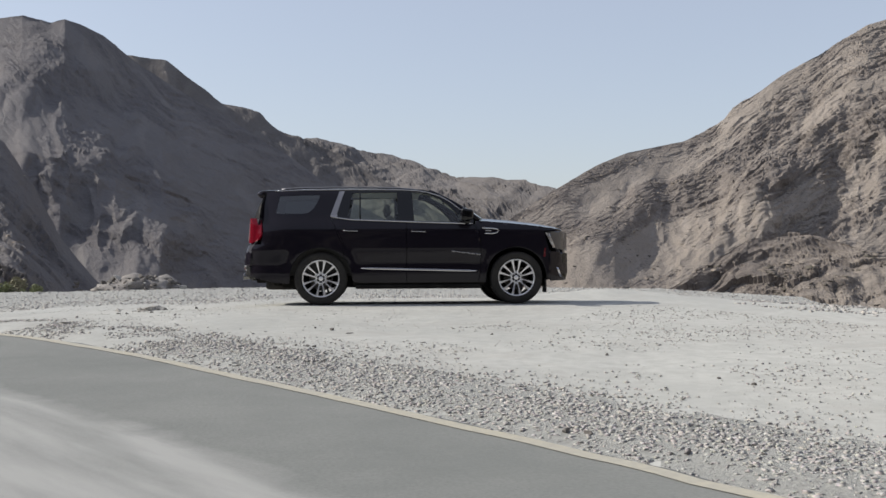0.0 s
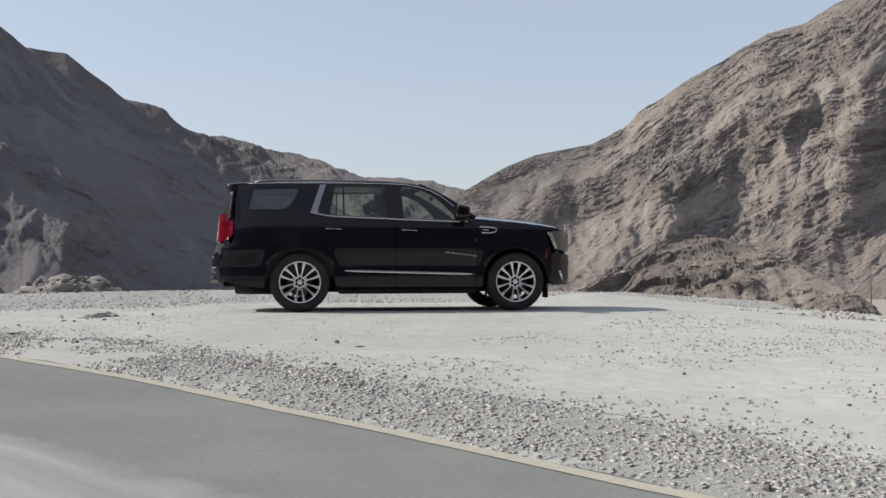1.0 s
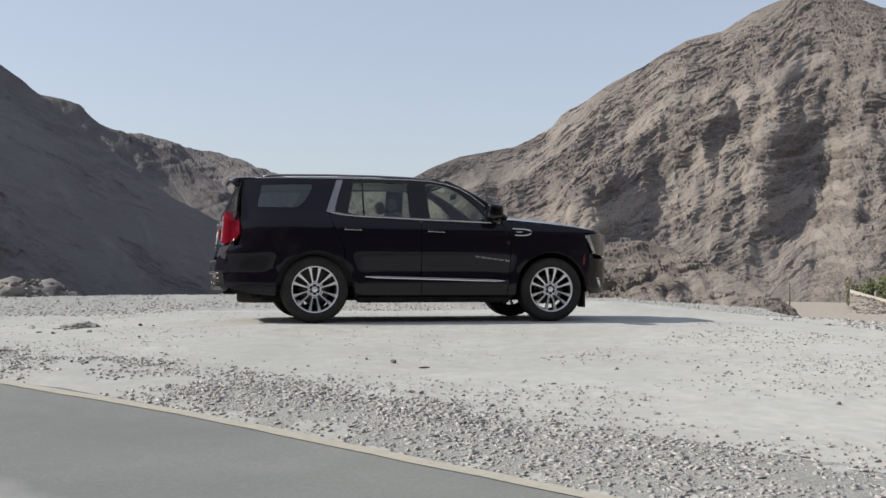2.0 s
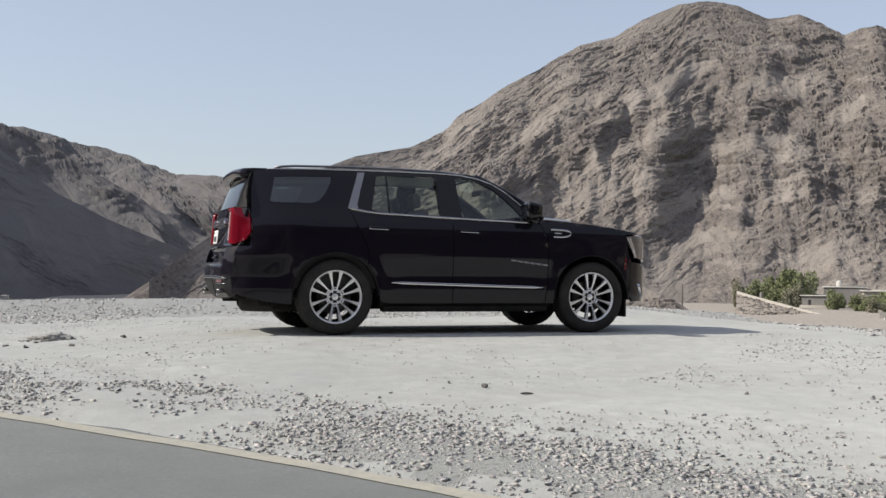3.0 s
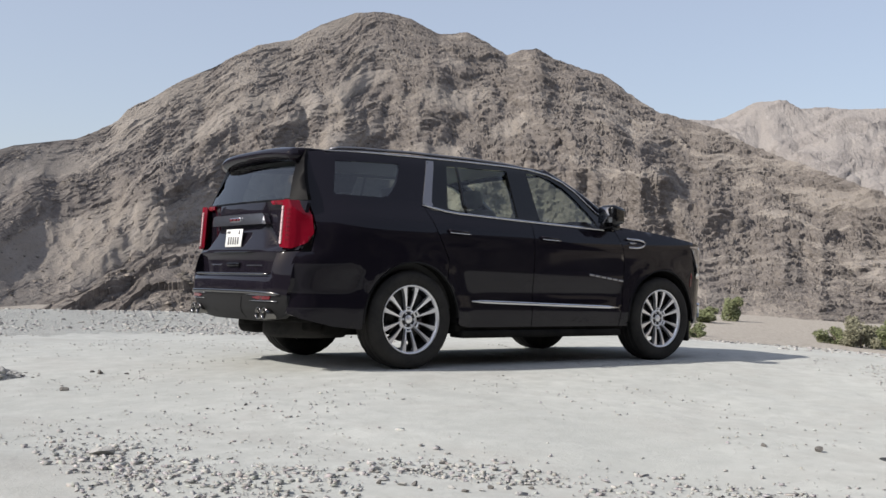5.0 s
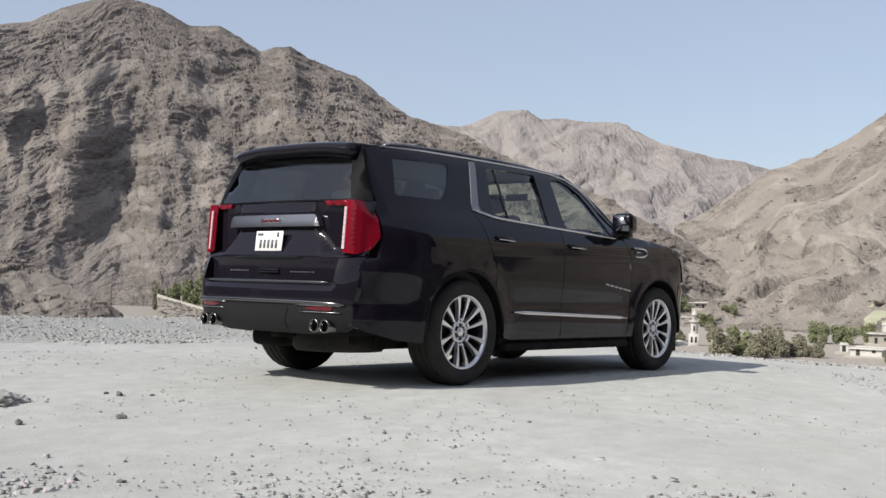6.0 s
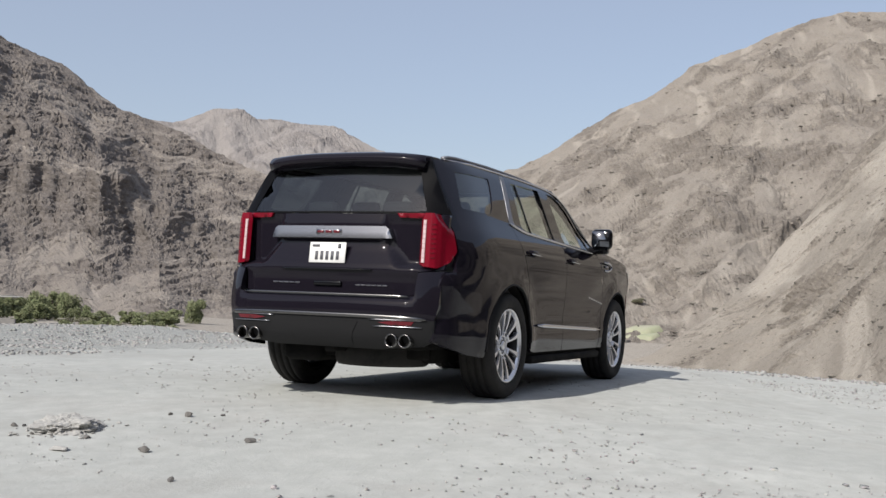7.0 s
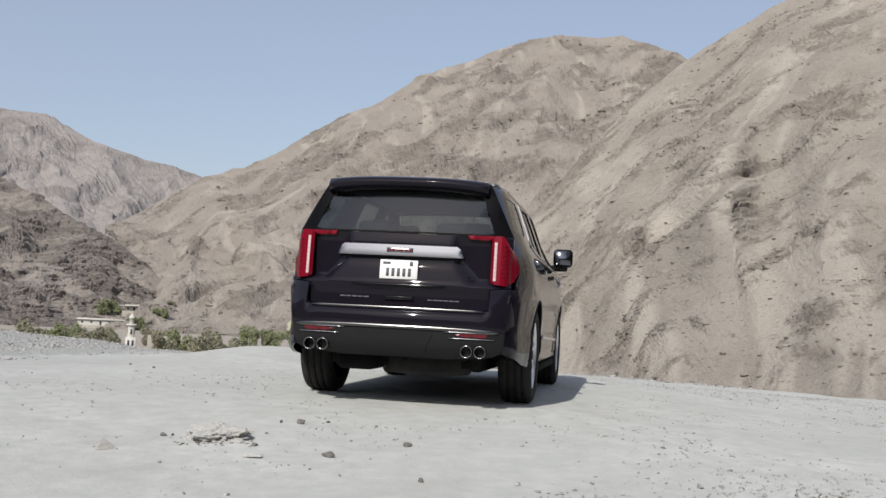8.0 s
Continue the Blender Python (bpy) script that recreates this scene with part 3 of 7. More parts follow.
mountain("mountain_2", "hazy grey ridge behind a shaded mountain",
         [(112, 1026, 199.9), (104, 999, 198.3), (101.74, 972, 192.6), (100.05, 972, 189), (98.9, 972, 174.7), (97.18, 972, 153.1), (95.28, 972, 145.1), (94.25, 972, 129.7), (92.9, 972, 121.2), (91.2, 972, 109.6), (88, 945, 76.5), (84, 918, 35.8), (80, 891, 8.4)],
         [(112, 720, -19), (80, 720, -19)],
         M_ROCK_DIMMED, 0.07, 110, 8, 0.8, 110, dip=-20)
mountain("mountain_3", "distant grey-brown mountain range closing the valley",
         [(100, 1500, 171.6), (94.5, 1500, 184.9), (92.3, 1500, 187.5), (91.57, 1500, 185.4), (90.1, 1500, 172.1), (88.3, 1500, 165.8), (86.5, 1450, 142.9), (84.8, 1400, 125.6), (83.2, 1300, 114.4), (81.4, 1250, 108.3), (79.2, 1200, 91.3), (76, 1200, 63.6), (72, 1200, 32.1)],
         [(100, 900, -19), (72, 800, -19)],
         M_ROCK_DIMMED, 0.06, 120, 12, 2.2, 120, dip=-20, outcrop=2.0, fine=1.4)
mountain("foothill", "low sunlit scree foothill below a brown mountain",
         [(77.5, 235, -18.5), (74, 240, -6.8), (71.2, 250, -0.2), (68.4, 260, 8), (66.2, 265, 9.7), (63.3, 260, 6.6), (60.4, 250, -0.2), (57.5, 240, -6.8), (54.5, 234, -18.5)],
         [(77.5, 215, -19), (66, 200, -19), (54.5, 210, -19)],
         M_ROCK_BROWN, 0.07, 120, 21, 0.3, 40, power=1.1, fine=0.8, outcrop=0.8, cover=0.25, full=14, strew=1500, stone=0.8)
mountain("mountain_4", "big sunlit brown rocky mountain with gullies and crags",
         [(89, 415, -18.5), (86, 425, -3.0), (82.5, 490, 19.5), (79.2, 545, 42.0), (76.9, 590, 59.2), (75.4, 620, 68.6), (72.5, 667, 79.6), (70.8, 695, 92.8), (69.4, 717, 110.4), (67.6, 745, 130.7), (65.3, 776, 152.9), (63.5, 800, 171.5), (61.7, 827, 183.0), (60.2, 850, 201.6), (58.4, 870, 217.0), (56.9, 885, 222.7), (55.4, 891, 218.8), (53.9, 896, 208.4), (52.4, 901, 211.2), (51.26, 906, 203.4), (50.24, 909, 194.0), (48.67, 918, 203.1), (47.5, 925, 193.1), (45.2, 939, 184.0), (43.7, 937, 166.8), (42.35, 935, 151.4), (40.55, 931, 140.7), (39.05, 918, 132.0), (37.6, 900, 116.8), (34.9, 861, 95.0), (31.5, 804, 70.3), (29.25, 775, 50.4), (27.3, 765, 36.6), (24.7, 740, 8.8), (22, 700, -19.5)],
         [(86, 405, -19), (76, 400, -19), (66, 450, -21), (58, 500, -21), (48, 500, -21), (40, 470, -20), (34, 520, -19), (30, 600, -19), (22, 640, -20)],
         M_ROCK_BROWN, 0.066, 290, 27, 0.3, 120, power=1.3, fine=0.65, outcrop=1.15, cover=0.28, blocks=(0.04, 0.13, 0.23, 0.28), sharp=5, craggy=(55, 0.6), calm=(69, 0.75), skirt=0.42, strew=12000, stone=0.95,
         lines=[(31, 60, 18, [(59.1, 12.4), (59.4, 9.9), (58.2, 8.4), (57.2, 7.4)]),
                (-60, 26, 26, [(52.6, 12.2), (50.6, 10.2), (48.8, 8.6)]),
                (70, 70, 30, [(48.3, 12.4), (45.5, 9.1), (43.2, 6.5), (40.8, 4.4)]),
                (-14, 24, 20, [(52.3, 8.5), (50.7, 6.1), (48.3, 3.4)]),
                (14, 30, 14, [(59.4, 9.8), (61.0, 8.7), (62.7, 7.7)]),
                (9, 30, 15, [(61.9, 10.4), (62.5, 8.5), (62.8, 6.5)]),
                (34, 45, 9, [(67.0, 5.6), (68.0, 4.0), (67.8, 1.9)]),
                (22, 40, 20, [(53.3, 12.7), (50.9, 10.9), (48.4, 9.0), (46.0, 7.4)])])
mountain("mountain_5", "far mountain range with rounded peaks, haze put into its colour",
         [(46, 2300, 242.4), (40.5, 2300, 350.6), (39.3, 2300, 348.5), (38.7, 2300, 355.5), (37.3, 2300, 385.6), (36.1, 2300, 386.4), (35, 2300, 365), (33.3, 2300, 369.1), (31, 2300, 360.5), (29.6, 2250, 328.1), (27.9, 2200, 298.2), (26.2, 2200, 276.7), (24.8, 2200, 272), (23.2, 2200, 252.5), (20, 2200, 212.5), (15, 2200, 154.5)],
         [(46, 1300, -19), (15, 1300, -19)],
         M_ROCK_FAR_HAZE, 0.06, 110, 33, 1.0, 300)
mountain("mountain_6", "sunlit tan mountain of loose scree",
         [(28, 1000, 61.9), (25, 1000, 93.5), (23.2, 1000, 115.2), (21, 1000, 128.8), (19, 1000, 148.4), (17.3, 1000, 168.5), (16, 1000, 185.0), (14.6, 1000, 194.6), (13.7, 1000, 204.6), (12.1, 1000, 224.4), (10.2, 1000, 236.5), (8.4, 1000, 251.5), (6.4, 1000, 261.2), (4.6, 1000, 270.8), (2.6, 1000, 267.7), (1.4, 1000, 270.0), (-0.4, 980, 256.2), (-1.8, 960, 241.4), (-5, 940, 201.5), (-10, 900, 160.4)],
         [(28, 560, -19), (10, 470, -19), (-10, 450, -19)],
         M_ROCK_TAN, 0.07, 170, 41, 0.6, 150, power=1.4, fine=1.3, outcrop=1.15, cover=0.08, bed=(30, 20), strew=7000, stone=1.6, sway=(0.06, 2), skirt=0.3, fines=0.6)
mountain("mountain_7", "steep tan scree slope close above the turnout",
         [(18.5, 326, -20), (14.6, 330, -13.5), (11.8, 350, -2.4), (9.2, 370, 12.3), (6.7, 390, 34.8), (4, 410, 62.7), (1.5, 430, 87.4), (-1.73, 450, 113.3), (-2.87, 450, 119.3), (-4.56, 450, 127.9), (-5.95, 450, 135.8), (-7.06, 450, 139.6), (-12, 450, 153.5), (-20, 450, 155.3), (-40, 480, 133.3), (-62, 500, 111.0), (-80, 500, 75.0)],
         [(18.5, 322, -20.5), (14.6, 310, -19), (7.5, 190, -19), (0, 110, -17), (-20, 75, -14), (-50, 80, -14), (-80, 120, -14)],
         M_ROCK_SAND, 0.075, 260, 47, 0.3, 90, power=1.25, fine=0.6, outcrop=0.8, cover=-0.08, bed=(17, 13), blocks=(0.03, 0.08, 0.2, 0.3), strew=14000, stone=0.65, sway=(0.04, 1), skirt=0.45, fines=0.75)
# unseen wall, added and shaped to tune the car paint's reflections
mountain("unseen_wall", "unseen rock wall, added to darken what the car mirrors",
         [(132, 420, 60), (150, 330, 78), (165, 230, 42), (178, 125, 20), (190, 90, 14), (205, 70, 14), (225, 60, 28), (250, 55, 40), (280, 60, 45), (300, 80, 44), (320, 110, 40)],
         [(132, 300, -12), (150, 180, -10), (165, 100, -8), (178, 50, -6), (205, 24, -5), (225, 20, -5), (250, 20, -5), (280, 26, -6), (320, 60, -8)],
         M_ROCK_DIMMED, 0.5, 60, 55, 0.6, 30, power=1.1)

# ---- the car ----
from mathutils.geometry import delaunay_2d_cdt

M_PAINT = material("black_metallic_paint", (0.0095, 0.0079, 0.0125), 0.5, 0.0, coat=1.0, spec=0.0, grain=(420, 0.3, (0.0115, 0.0098, 0.014)))
M_PAINT.node_tree.nodes["Principled BSDF"].inputs["Coat IOR"].default_value = 1.365
M_PAINT.node_tree.nodes["Principled BSDF"].inputs["Coat Roughness"].default_value = 0.035
M_GLOSS = material("gloss_black_trim", (0.004, 0.004, 0.005), 0.08, spec=0.45)
M_FRIT = material("black_printed_glass_edge", (0.004, 0.004, 0.005), 0.5, spec=0.06)
M_PLASTIC = material("dark_grey_plastic", (0.016, 0.016, 0.017), 0.6, spec=0.2, grain=(300, 0.5, (0.014, 0.014, 0.015)), bump=(420, 0.15, 0.002))
M_UNDER = material("underbody_black", (0.010, 0.010, 0.010), 0.85, spec=0.1, stain=(5, 0.5, (0.03, 0.028, 0.025)))
M_RUBBER = material("tyre_rubber", (0.018, 0.018, 0.018), 0.8, spec=0.2, grain=(40, 0.6, (0.035, 0.033, 0.031)), stain=(6, 0.6, (0.055, 0.051, 0.047)), bump=(200, 0.2, 0.002))
M_CHROME = material("chrome", (0.62, 0.62, 0.64), 0.12, 1.0)
M_SATIN = material("satin_silver", (0.40, 0.40, 0.42), 0.27, 1.0, grain=(90, 0.3, (0.42, 0.42, 0.44)))
M_TIP = material("smoked_chrome", (0.22, 0.215, 0.21), 0.22, 1.0, grain=(60, 0.4, (0.15, 0.145, 0.14)))
M_BLADE = material("brushed_blade", (0.30, 0.30, 0.32), 0.5, 0.9, grain=(90, 0.3, (0.25, 0.25, 0.27)))
M_ALLOY = material("machined_alloy", (0.90, 0.90, 0.92), 0.33, 0.85, grain=(160, 0.3, (0.72, 0.72, 0.74)))
M_ALLOY_DARK = material("painted_alloy_pocket", (0.018, 0.018, 0.02), 0.45, 0.3)
M_STEEL = material("brake_steel", (0.3, 0.29, 0.28), 0.45, 0.9, stain=(12, 0.5, (0.2, 0.17, 0.15)))
M_RED = material("red_lens", (0.16, 0.003, 0.012), 0.15, spec=0.3, grain=(25, 0.6, (0.19, 0.004, 0.016)))
M_RED_DARK = material("dark_red_reflector", (0.11, 0.006, 0.012), 0.2, coat=0.5)
M_LED = material("clear_led_strip", (0.62, 0.50, 0.50), 0.4, grain=(60, 0.6, (0.40, 0.22, 0.24)))
M_LAMP = material("clear_headlamp", (0.06, 0.062, 0.07), 0.12, 0.3, coat=1.0)
M_CLOTH = material("grey_leather", (0.13, 0.125, 0.12), 0.6, grain=(60, 0.4, (0.10, 0.095, 0.09)), bump=(150, 0.2, 0.003))
M_CREAM = material("pale_leather", (0.60, 0.58, 0.53), 0.6, grain=(60, 0.4, (0.36, 0.34, 0.31)), bump=(150, 0.2, 0.003))
M_CABIN = material("dark_cabin_trim", (0.03, 0.03, 0.03), 0.7, grain=(50, 0.4, (0.045, 0.043, 0.04)))
M_PLATE = material("white_plate", (0.78, 0.78, 0.76), 0.4, grain=(14, 0.3, (0.68, 0.68, 0.66)))
M_MIRROR = material("tinted_mirror", (0.22, 0.23, 0.25), 0.05, 1.0)
M_INK = material("grey_ink", (0.10, 0.10, 0.11), 0.5)


def glass_material(name, tint, mirror=0.075):
    """Tinted window glass: sees through, and mirrors at its own gloss."""
    m = bpy.data.materials.new(name)
    m.use_nodes = True
    nt = m.node_tree
    nt.nodes.clear()
    out = nt.nodes.new("ShaderNodeOutputMaterial")
    mix = nt.nodes.new("ShaderNodeMixShader")
    clear = nt.nodes.new("ShaderNodeBsdfTransparent")
    clear.inputs["Color"].default_value = (*tint, 1)
    gloss = nt.nodes.new("ShaderNodeBsdfGlossy")
    gloss.inputs["Roughness"].default_value = 0.02
    lw = nt.nodes.new("ShaderNodeLayerWeight")
    lw.inputs["Blend"].default_value = 0.5
    p5 = nt.nodes.new("ShaderNodeMath")
    p5.operation = "POWER"
    p5.inputs[1].default_value = 4.5
    nt.links.new(lw.outputs["Facing"], p5.inputs[0])
    fac = nt.nodes.new("ShaderNodeMapRange")
    fac.inputs["To Min"].default_value = mirror
    fac.inputs["To Max"].default_value = 0.95
    nt.links.new(p5.outputs[0], fac.inputs["Value"])
    nt.links.new(fac.outputs["Result"], mix.inputs[0])
    nt.links.new(clear.outputs[0], mix.inputs[1])
    nt.links.new(gloss.outputs[0], mix.inputs[2])
    nt.links.new(mix.outputs[0], out.inputs[0])
    return m


M_GLASS = glass_material("tinted_glass", (0.74, 0.80, 0.74))
M_PRIVACY = glass_material("privacy_glass", (0.24, 0.275, 0.285), 0.125)


def part(name, bm, mat, parent=None, label="", smooth=True):
    """Links a bmesh as one mesh object under a thing or a part."""
    me = bpy.data.meshes.new(name)
    for f in bm.faces:
        f.smooth = smooth
    bm.to_mesh(me)
    bm.free()
    me.materials.append(mat)
    ob = new(name, me)
    ob.parent = parent
    return tagged(ob, label)


def shared(name, ob, parent, m):
    """Another part on the mesh of ob."""
    o = new(name, ob.data)
    o.parent = parent
    o.matrix_local = m
    return o


def inside(px, py, poly):
    hit = np.zeros(px.shape, bool)
    for (x0, y0), (x1, y1) in zip(poly, poly[1:] + poly[:1]):
        cross = (y0 > py) != (y1 > py)
        with np.errstate(divide="ignore", invalid="ignore"):
            hit ^= cross & (px < (x1 - x0) * (py - y0) / (y1 - y0) + x0)
    return hit


def densify(poly, step):
    out = []
    for (x0, y0), (x1, y1) in zip(poly, poly[1:] + poly[:1]):
        n = max(1, int(math.hypot(x1 - x0, y1 - y0) / step + 0.5))
        out += [(x0 + (x1 - x0) * k / n, y0 + (y1 - y0) * k / n) for k in range(n)]
    return out


def sheet(outer, fmap, holes=(), step=0.05, into=(0, 0, 0), rim=True):
    """A panel: a flat outline with holes, laid on the curved surface fmap(u, v), with edges folded back by the vector into."""
    loops = [densify(list(p), step) for p in (outer, *holes)]
    pts, edges = [], []
    for lp in loops:
        b = len(pts)
        pts += lp
        edges += [(b + k, b + (k + 1) % len(lp)) for k in range(len(lp))]
    bx = np.array(pts)
    gu, gv = np.meshgrid(np.arange(bx[:, 0].min() + step / 2, bx[:, 0].max(), step), np.arange(bx[:, 1].min() + step / 2, bx[:, 1].max(), step))
    gu, gv = gu.ravel(), gv.ravel()
    ok = inside(gu, gv, loops[0])
    for lp in loops[1:]:
        ok &= ~inside(gu, gv, lp)
    gu, gv = gu[ok], gv[ok]
    if len(gu):
        far = np.min(np.hypot(gu[:, None] - bx[:, 0], gv[:, None] - bx[:, 1]), 1) > 0.45 * step
        gu, gv = gu[far], gv[far]
    n_edge = len(pts)
    pts += list(zip(gu, gv))
    vs, _, faces, *_ = delaunay_2d_cdt([Vector(p) for p in pts], edges, [], 0, 1e-6)
    cx = np.array([sum(vs[i][0] for i in f) / 3 for f in faces])
    cy = np.array([sum(vs[i][1] for i in f) / 3 for f in faces])
    keep = inside(cx, cy, loops[0])
    for lp in loops[1:]:
        keep &= ~inside(cx, cy, lp)
    bm = bmesh.new()
    bv = [bm.verts.new(fmap(v[0], v[1])) for v in vs]
    for f, k in zip(faces, keep):
        if k:
            try:
                bm.faces.new([bv[i] for i in f])
            except ValueError:
                pass
    bmesh.ops.delete(bm, geom=[v for v in bm.verts if not v.link_faces], context="VERTS")
    t = Vector(into)
    if rim and t.length > 0:
        for lp in loops:
            a = [bm.verts.new(fmap(u, v)) for u, v in lp]
            b = [bm.verts.new(Vector(fmap(u, v)) + t) for u, v in lp]
            for k in range(len(lp)):
                j = (k + 1) % len(lp)
                bm.faces.new((a[k], a[j], b[j], b[k]))
    bmesh.ops.recalc_face_normals(bm, faces=bm.faces)
    return bm


def bar(path, up, out, taper=False):
    """A rectangular strip swept along a path; up and out are its two half sizes as vectors."""
    bm = bmesh.new()
    u, o = Vector(up), Vector(out)
    rings = []
    for k, p in enumerate(path):
        p = Vector(p)
        f = 0.35 if taper and k in (0, len(path) - 1) else 1
        rings.append([bm.verts.new(p + u * f * a + o * b) for a, b in ((-1, -1), (-1, 0.6), (-0.6, 1), (0.6, 1), (1, 0.6), (1, -1))])
    for r0, r1 in zip(rings, rings[1:]):
        for k in range(6):
            bm.faces.new((r0[k], r0[(k + 1) % 6], r1[(k + 1) % 6], r1[k]))
    bm.faces.new(rings[0])
    bm.faces.new(rings[-1])
    bmesh.ops.recalc_face_normals(bm, faces=bm.faces)
    return bm


def box(x0, x1, y0, y1, z0, z1, bevel=0.01, segments=2, m=None):
    bm = bmesh.new()
    bmesh.ops.create_cube(bm, size=1, matrix=Matrix.Translation(((x0 + x1) / 2, (y0 + y1) / 2, (z0 + z1) / 2)) @ Matrix.Diagonal((x1 - x0, y1 - y0, z1 - z0, 1)))
    if bevel:
        bmesh.ops.bevel(bm, geom=list(bm.edges), offset=bevel, segments=segments, profile=0.5, affect="EDGES")
    if m:
        bm.transform(m)
    return bm


def lathe(profile, n=48, close=False):
    """Turns (radius, y) rows about the y axis."""
    bm = bmesh.new()
    rings = [[bm.verts.new((r * math.cos(2 * math.pi * k / n), y, r * math.sin(2 * math.pi * k / n))) for k in range(n)] for r, y in profile]
    pairs = list(zip(rings, rings[1:])) + ([(rings[-1], rings[0])] if close else [])
    for a, b in pairs:
        for k in range(n):
            bm.faces.new((a[k], a[(k + 1) % n], b[(k + 1) % n], b[k]))
    bmesh.ops.recalc_face_normals(bm, faces=bm.faces)
    return bm


def arc(cx, cz, r, a0, a1, n):
    return [(cx + r * math.cos(radians(a0 + (a1 - a0) * k / n)), cz + r * math.sin(radians(a0 + (a1 - a0) * k / n))) for k in range(n + 1)]


AXLE_F, HUB_Z = 3.071, 0.415


def half_width(x, z):
    """Half the body's width at a station and height."""
    y = float(np.interp(z, (0.24, 0.34, 0.45, 0.54, 0.60, 0.70, 0.86, 1.05, 1.14, 1.24, 1.31, 1.39, 1.60, 1.78, 1.84),
                        (0.955, 0.985, 0.996, 1.000, 0.992, 1.000, 1.014, 1.020, 1.012, 0.985, 0.945, 0.905, 0.825, 0.752, 0.70)))
    if x > 2.6:
        y -= 0.035 * ((x - 2.6) / 1.0) ** 2
    if x > 3.45:
        y -= 0.30 * ((x - 3.45) / 0.5) ** 3
    if x < -0.3:
        y -= 0.078 * ((-0.3 - x) / 0.7) ** 2
    if x < -0.9:
        y -= 0.08 * ((-0.9 - x) / 0.25) ** 2
    if x < -0.5 and z > 0.9:
        y -= 0.05 * ((-0.5 - x) / 0.5) ** 2 * min(1, (z - 0.9) / 0.1)
    if z > 1.3 and x > 1.5:
        y -= 0.05 * ((x - 1.5) / 0.8) ** 2 * min(1, (z - 1.3) / 0.2)
    for cx in (0, AXLE_F):
        r = math.hypot(x - cx, z - HUB_Z)
        y += 0.014 * math.exp(-((r - 0.50) / 0.09) ** 2) * (1 if z > 0.38 else 0.4)
    if 0.6 < x < 2.5 and 0.58 < z < 0.74:
        y -= 0.006 * math.sin(math.pi * (z - 0.58) / 0.16) * min(1, (x - 0.6) / 0.3, (2.5 - x) / 0.3)
    return y


def side(s, proud=0.0):
    return lambda x, z: (x, s * (half_width(x, z) + proud), z)


def rear_x(y, z):
    x = float(np.interp(z, (0.38, 0.46, 0.57, 0.63, 0.72, 0.766, 0.776, 0.90, 0.955, 0.98, 1.10, 1.16, 1.28, 1.365, 1.70, 1.80),
                        (-1.12, -1.205, -1.237, -1.246, -1.244, -1.228, -1.160, -1.158, -1.185, -1.170, -1.118, -1.105, -1.125, -1.105, -0.955, -0.90)))
    a = abs(y)
    if a > 0.77 and 0.72 < z < 0.957:
        # bumper corners stand out beside the tailgate
        x = min(x, -1.244 + 0.06 * ((z - 0.72) / 0.235) ** 2)
    if 0.975 < z < 1.345 and a < 0.80:
        # upright hollows between the plate and the lamps
        e = 0.46 + 0.85 * max(0.0, 1.17 - z)
        f = min(1.0, max(0.0, (a - e) / 0.05 + 0.5)) * min(1.0, (z - 0.975) / 0.025, (1.345 - z) / 0.02)
        x += (-1.088 - x) * f
    x += 0.05 * (a / 0.8) ** 2
    if a > 0.7:
        x += 0.10 * ((a - 0.7) / 0.25) ** 2
    return x


REAR_W = 0.945                          # even width scale of the rear face, sized to fit the camera's view


def rear(proud=0.0):
    return lambda y, z: (rear_x(y, z) - proud, y * REAR_W, z)


def lamp_skin(s):
    """The tail lamp's face: upright across the corner, then forward along the flank; u runs from 0 at its inner edge to 1."""
    def at(u, z):
        end = half_width(-0.92, z) + 0.008
        x = float(np.interp(u, (0, 0.25, 0.40, 0.52, 0.66, 1.0), (-1.128, -1.118, -1.095, -1.055, -1.01, -0.92))) + 0.07 * (z - 1.0) * (1 - u)
        y = float(np.interp(u, (0, 0.25, 0.40, 0.52, 0.66, 1.0), (0.742, 0.800, 0.836, 0.860, 0.876, end)))
        return x, s * min(y, end - 0.02 * (1 - u)), z
    return at


def hood_z(x, y):
    return float(np.interp(x, (2.45, 2.60, 3.0, 3.43, 3.75, 3.88, 3.95), (1.375, 1.37, 1.34, 1.29, 1.235, 1.185, 1.12))) - 0.065 * (abs(y) / 0.92) ** 2.4 + (0.012 if 0.28 < abs(y) < 0.55 else 0)


def roof_z(x, y):
    return float(np.interp(x, (-1.0, -0.8, -0.3, 0.4, 1.2, 1.6, 1.85), (1.815, 1.835, 1.858, 1.872, 1.868, 1.850, 1.815))) - 0.04 * (abs(y) / 0.7) ** 3


def belt(x):
    return float(np.interp(x, (0.13, 0.43, 1.34, 2.24, 2.45), (1.392, 1.338, 1.302, 1.272, 1.268)))


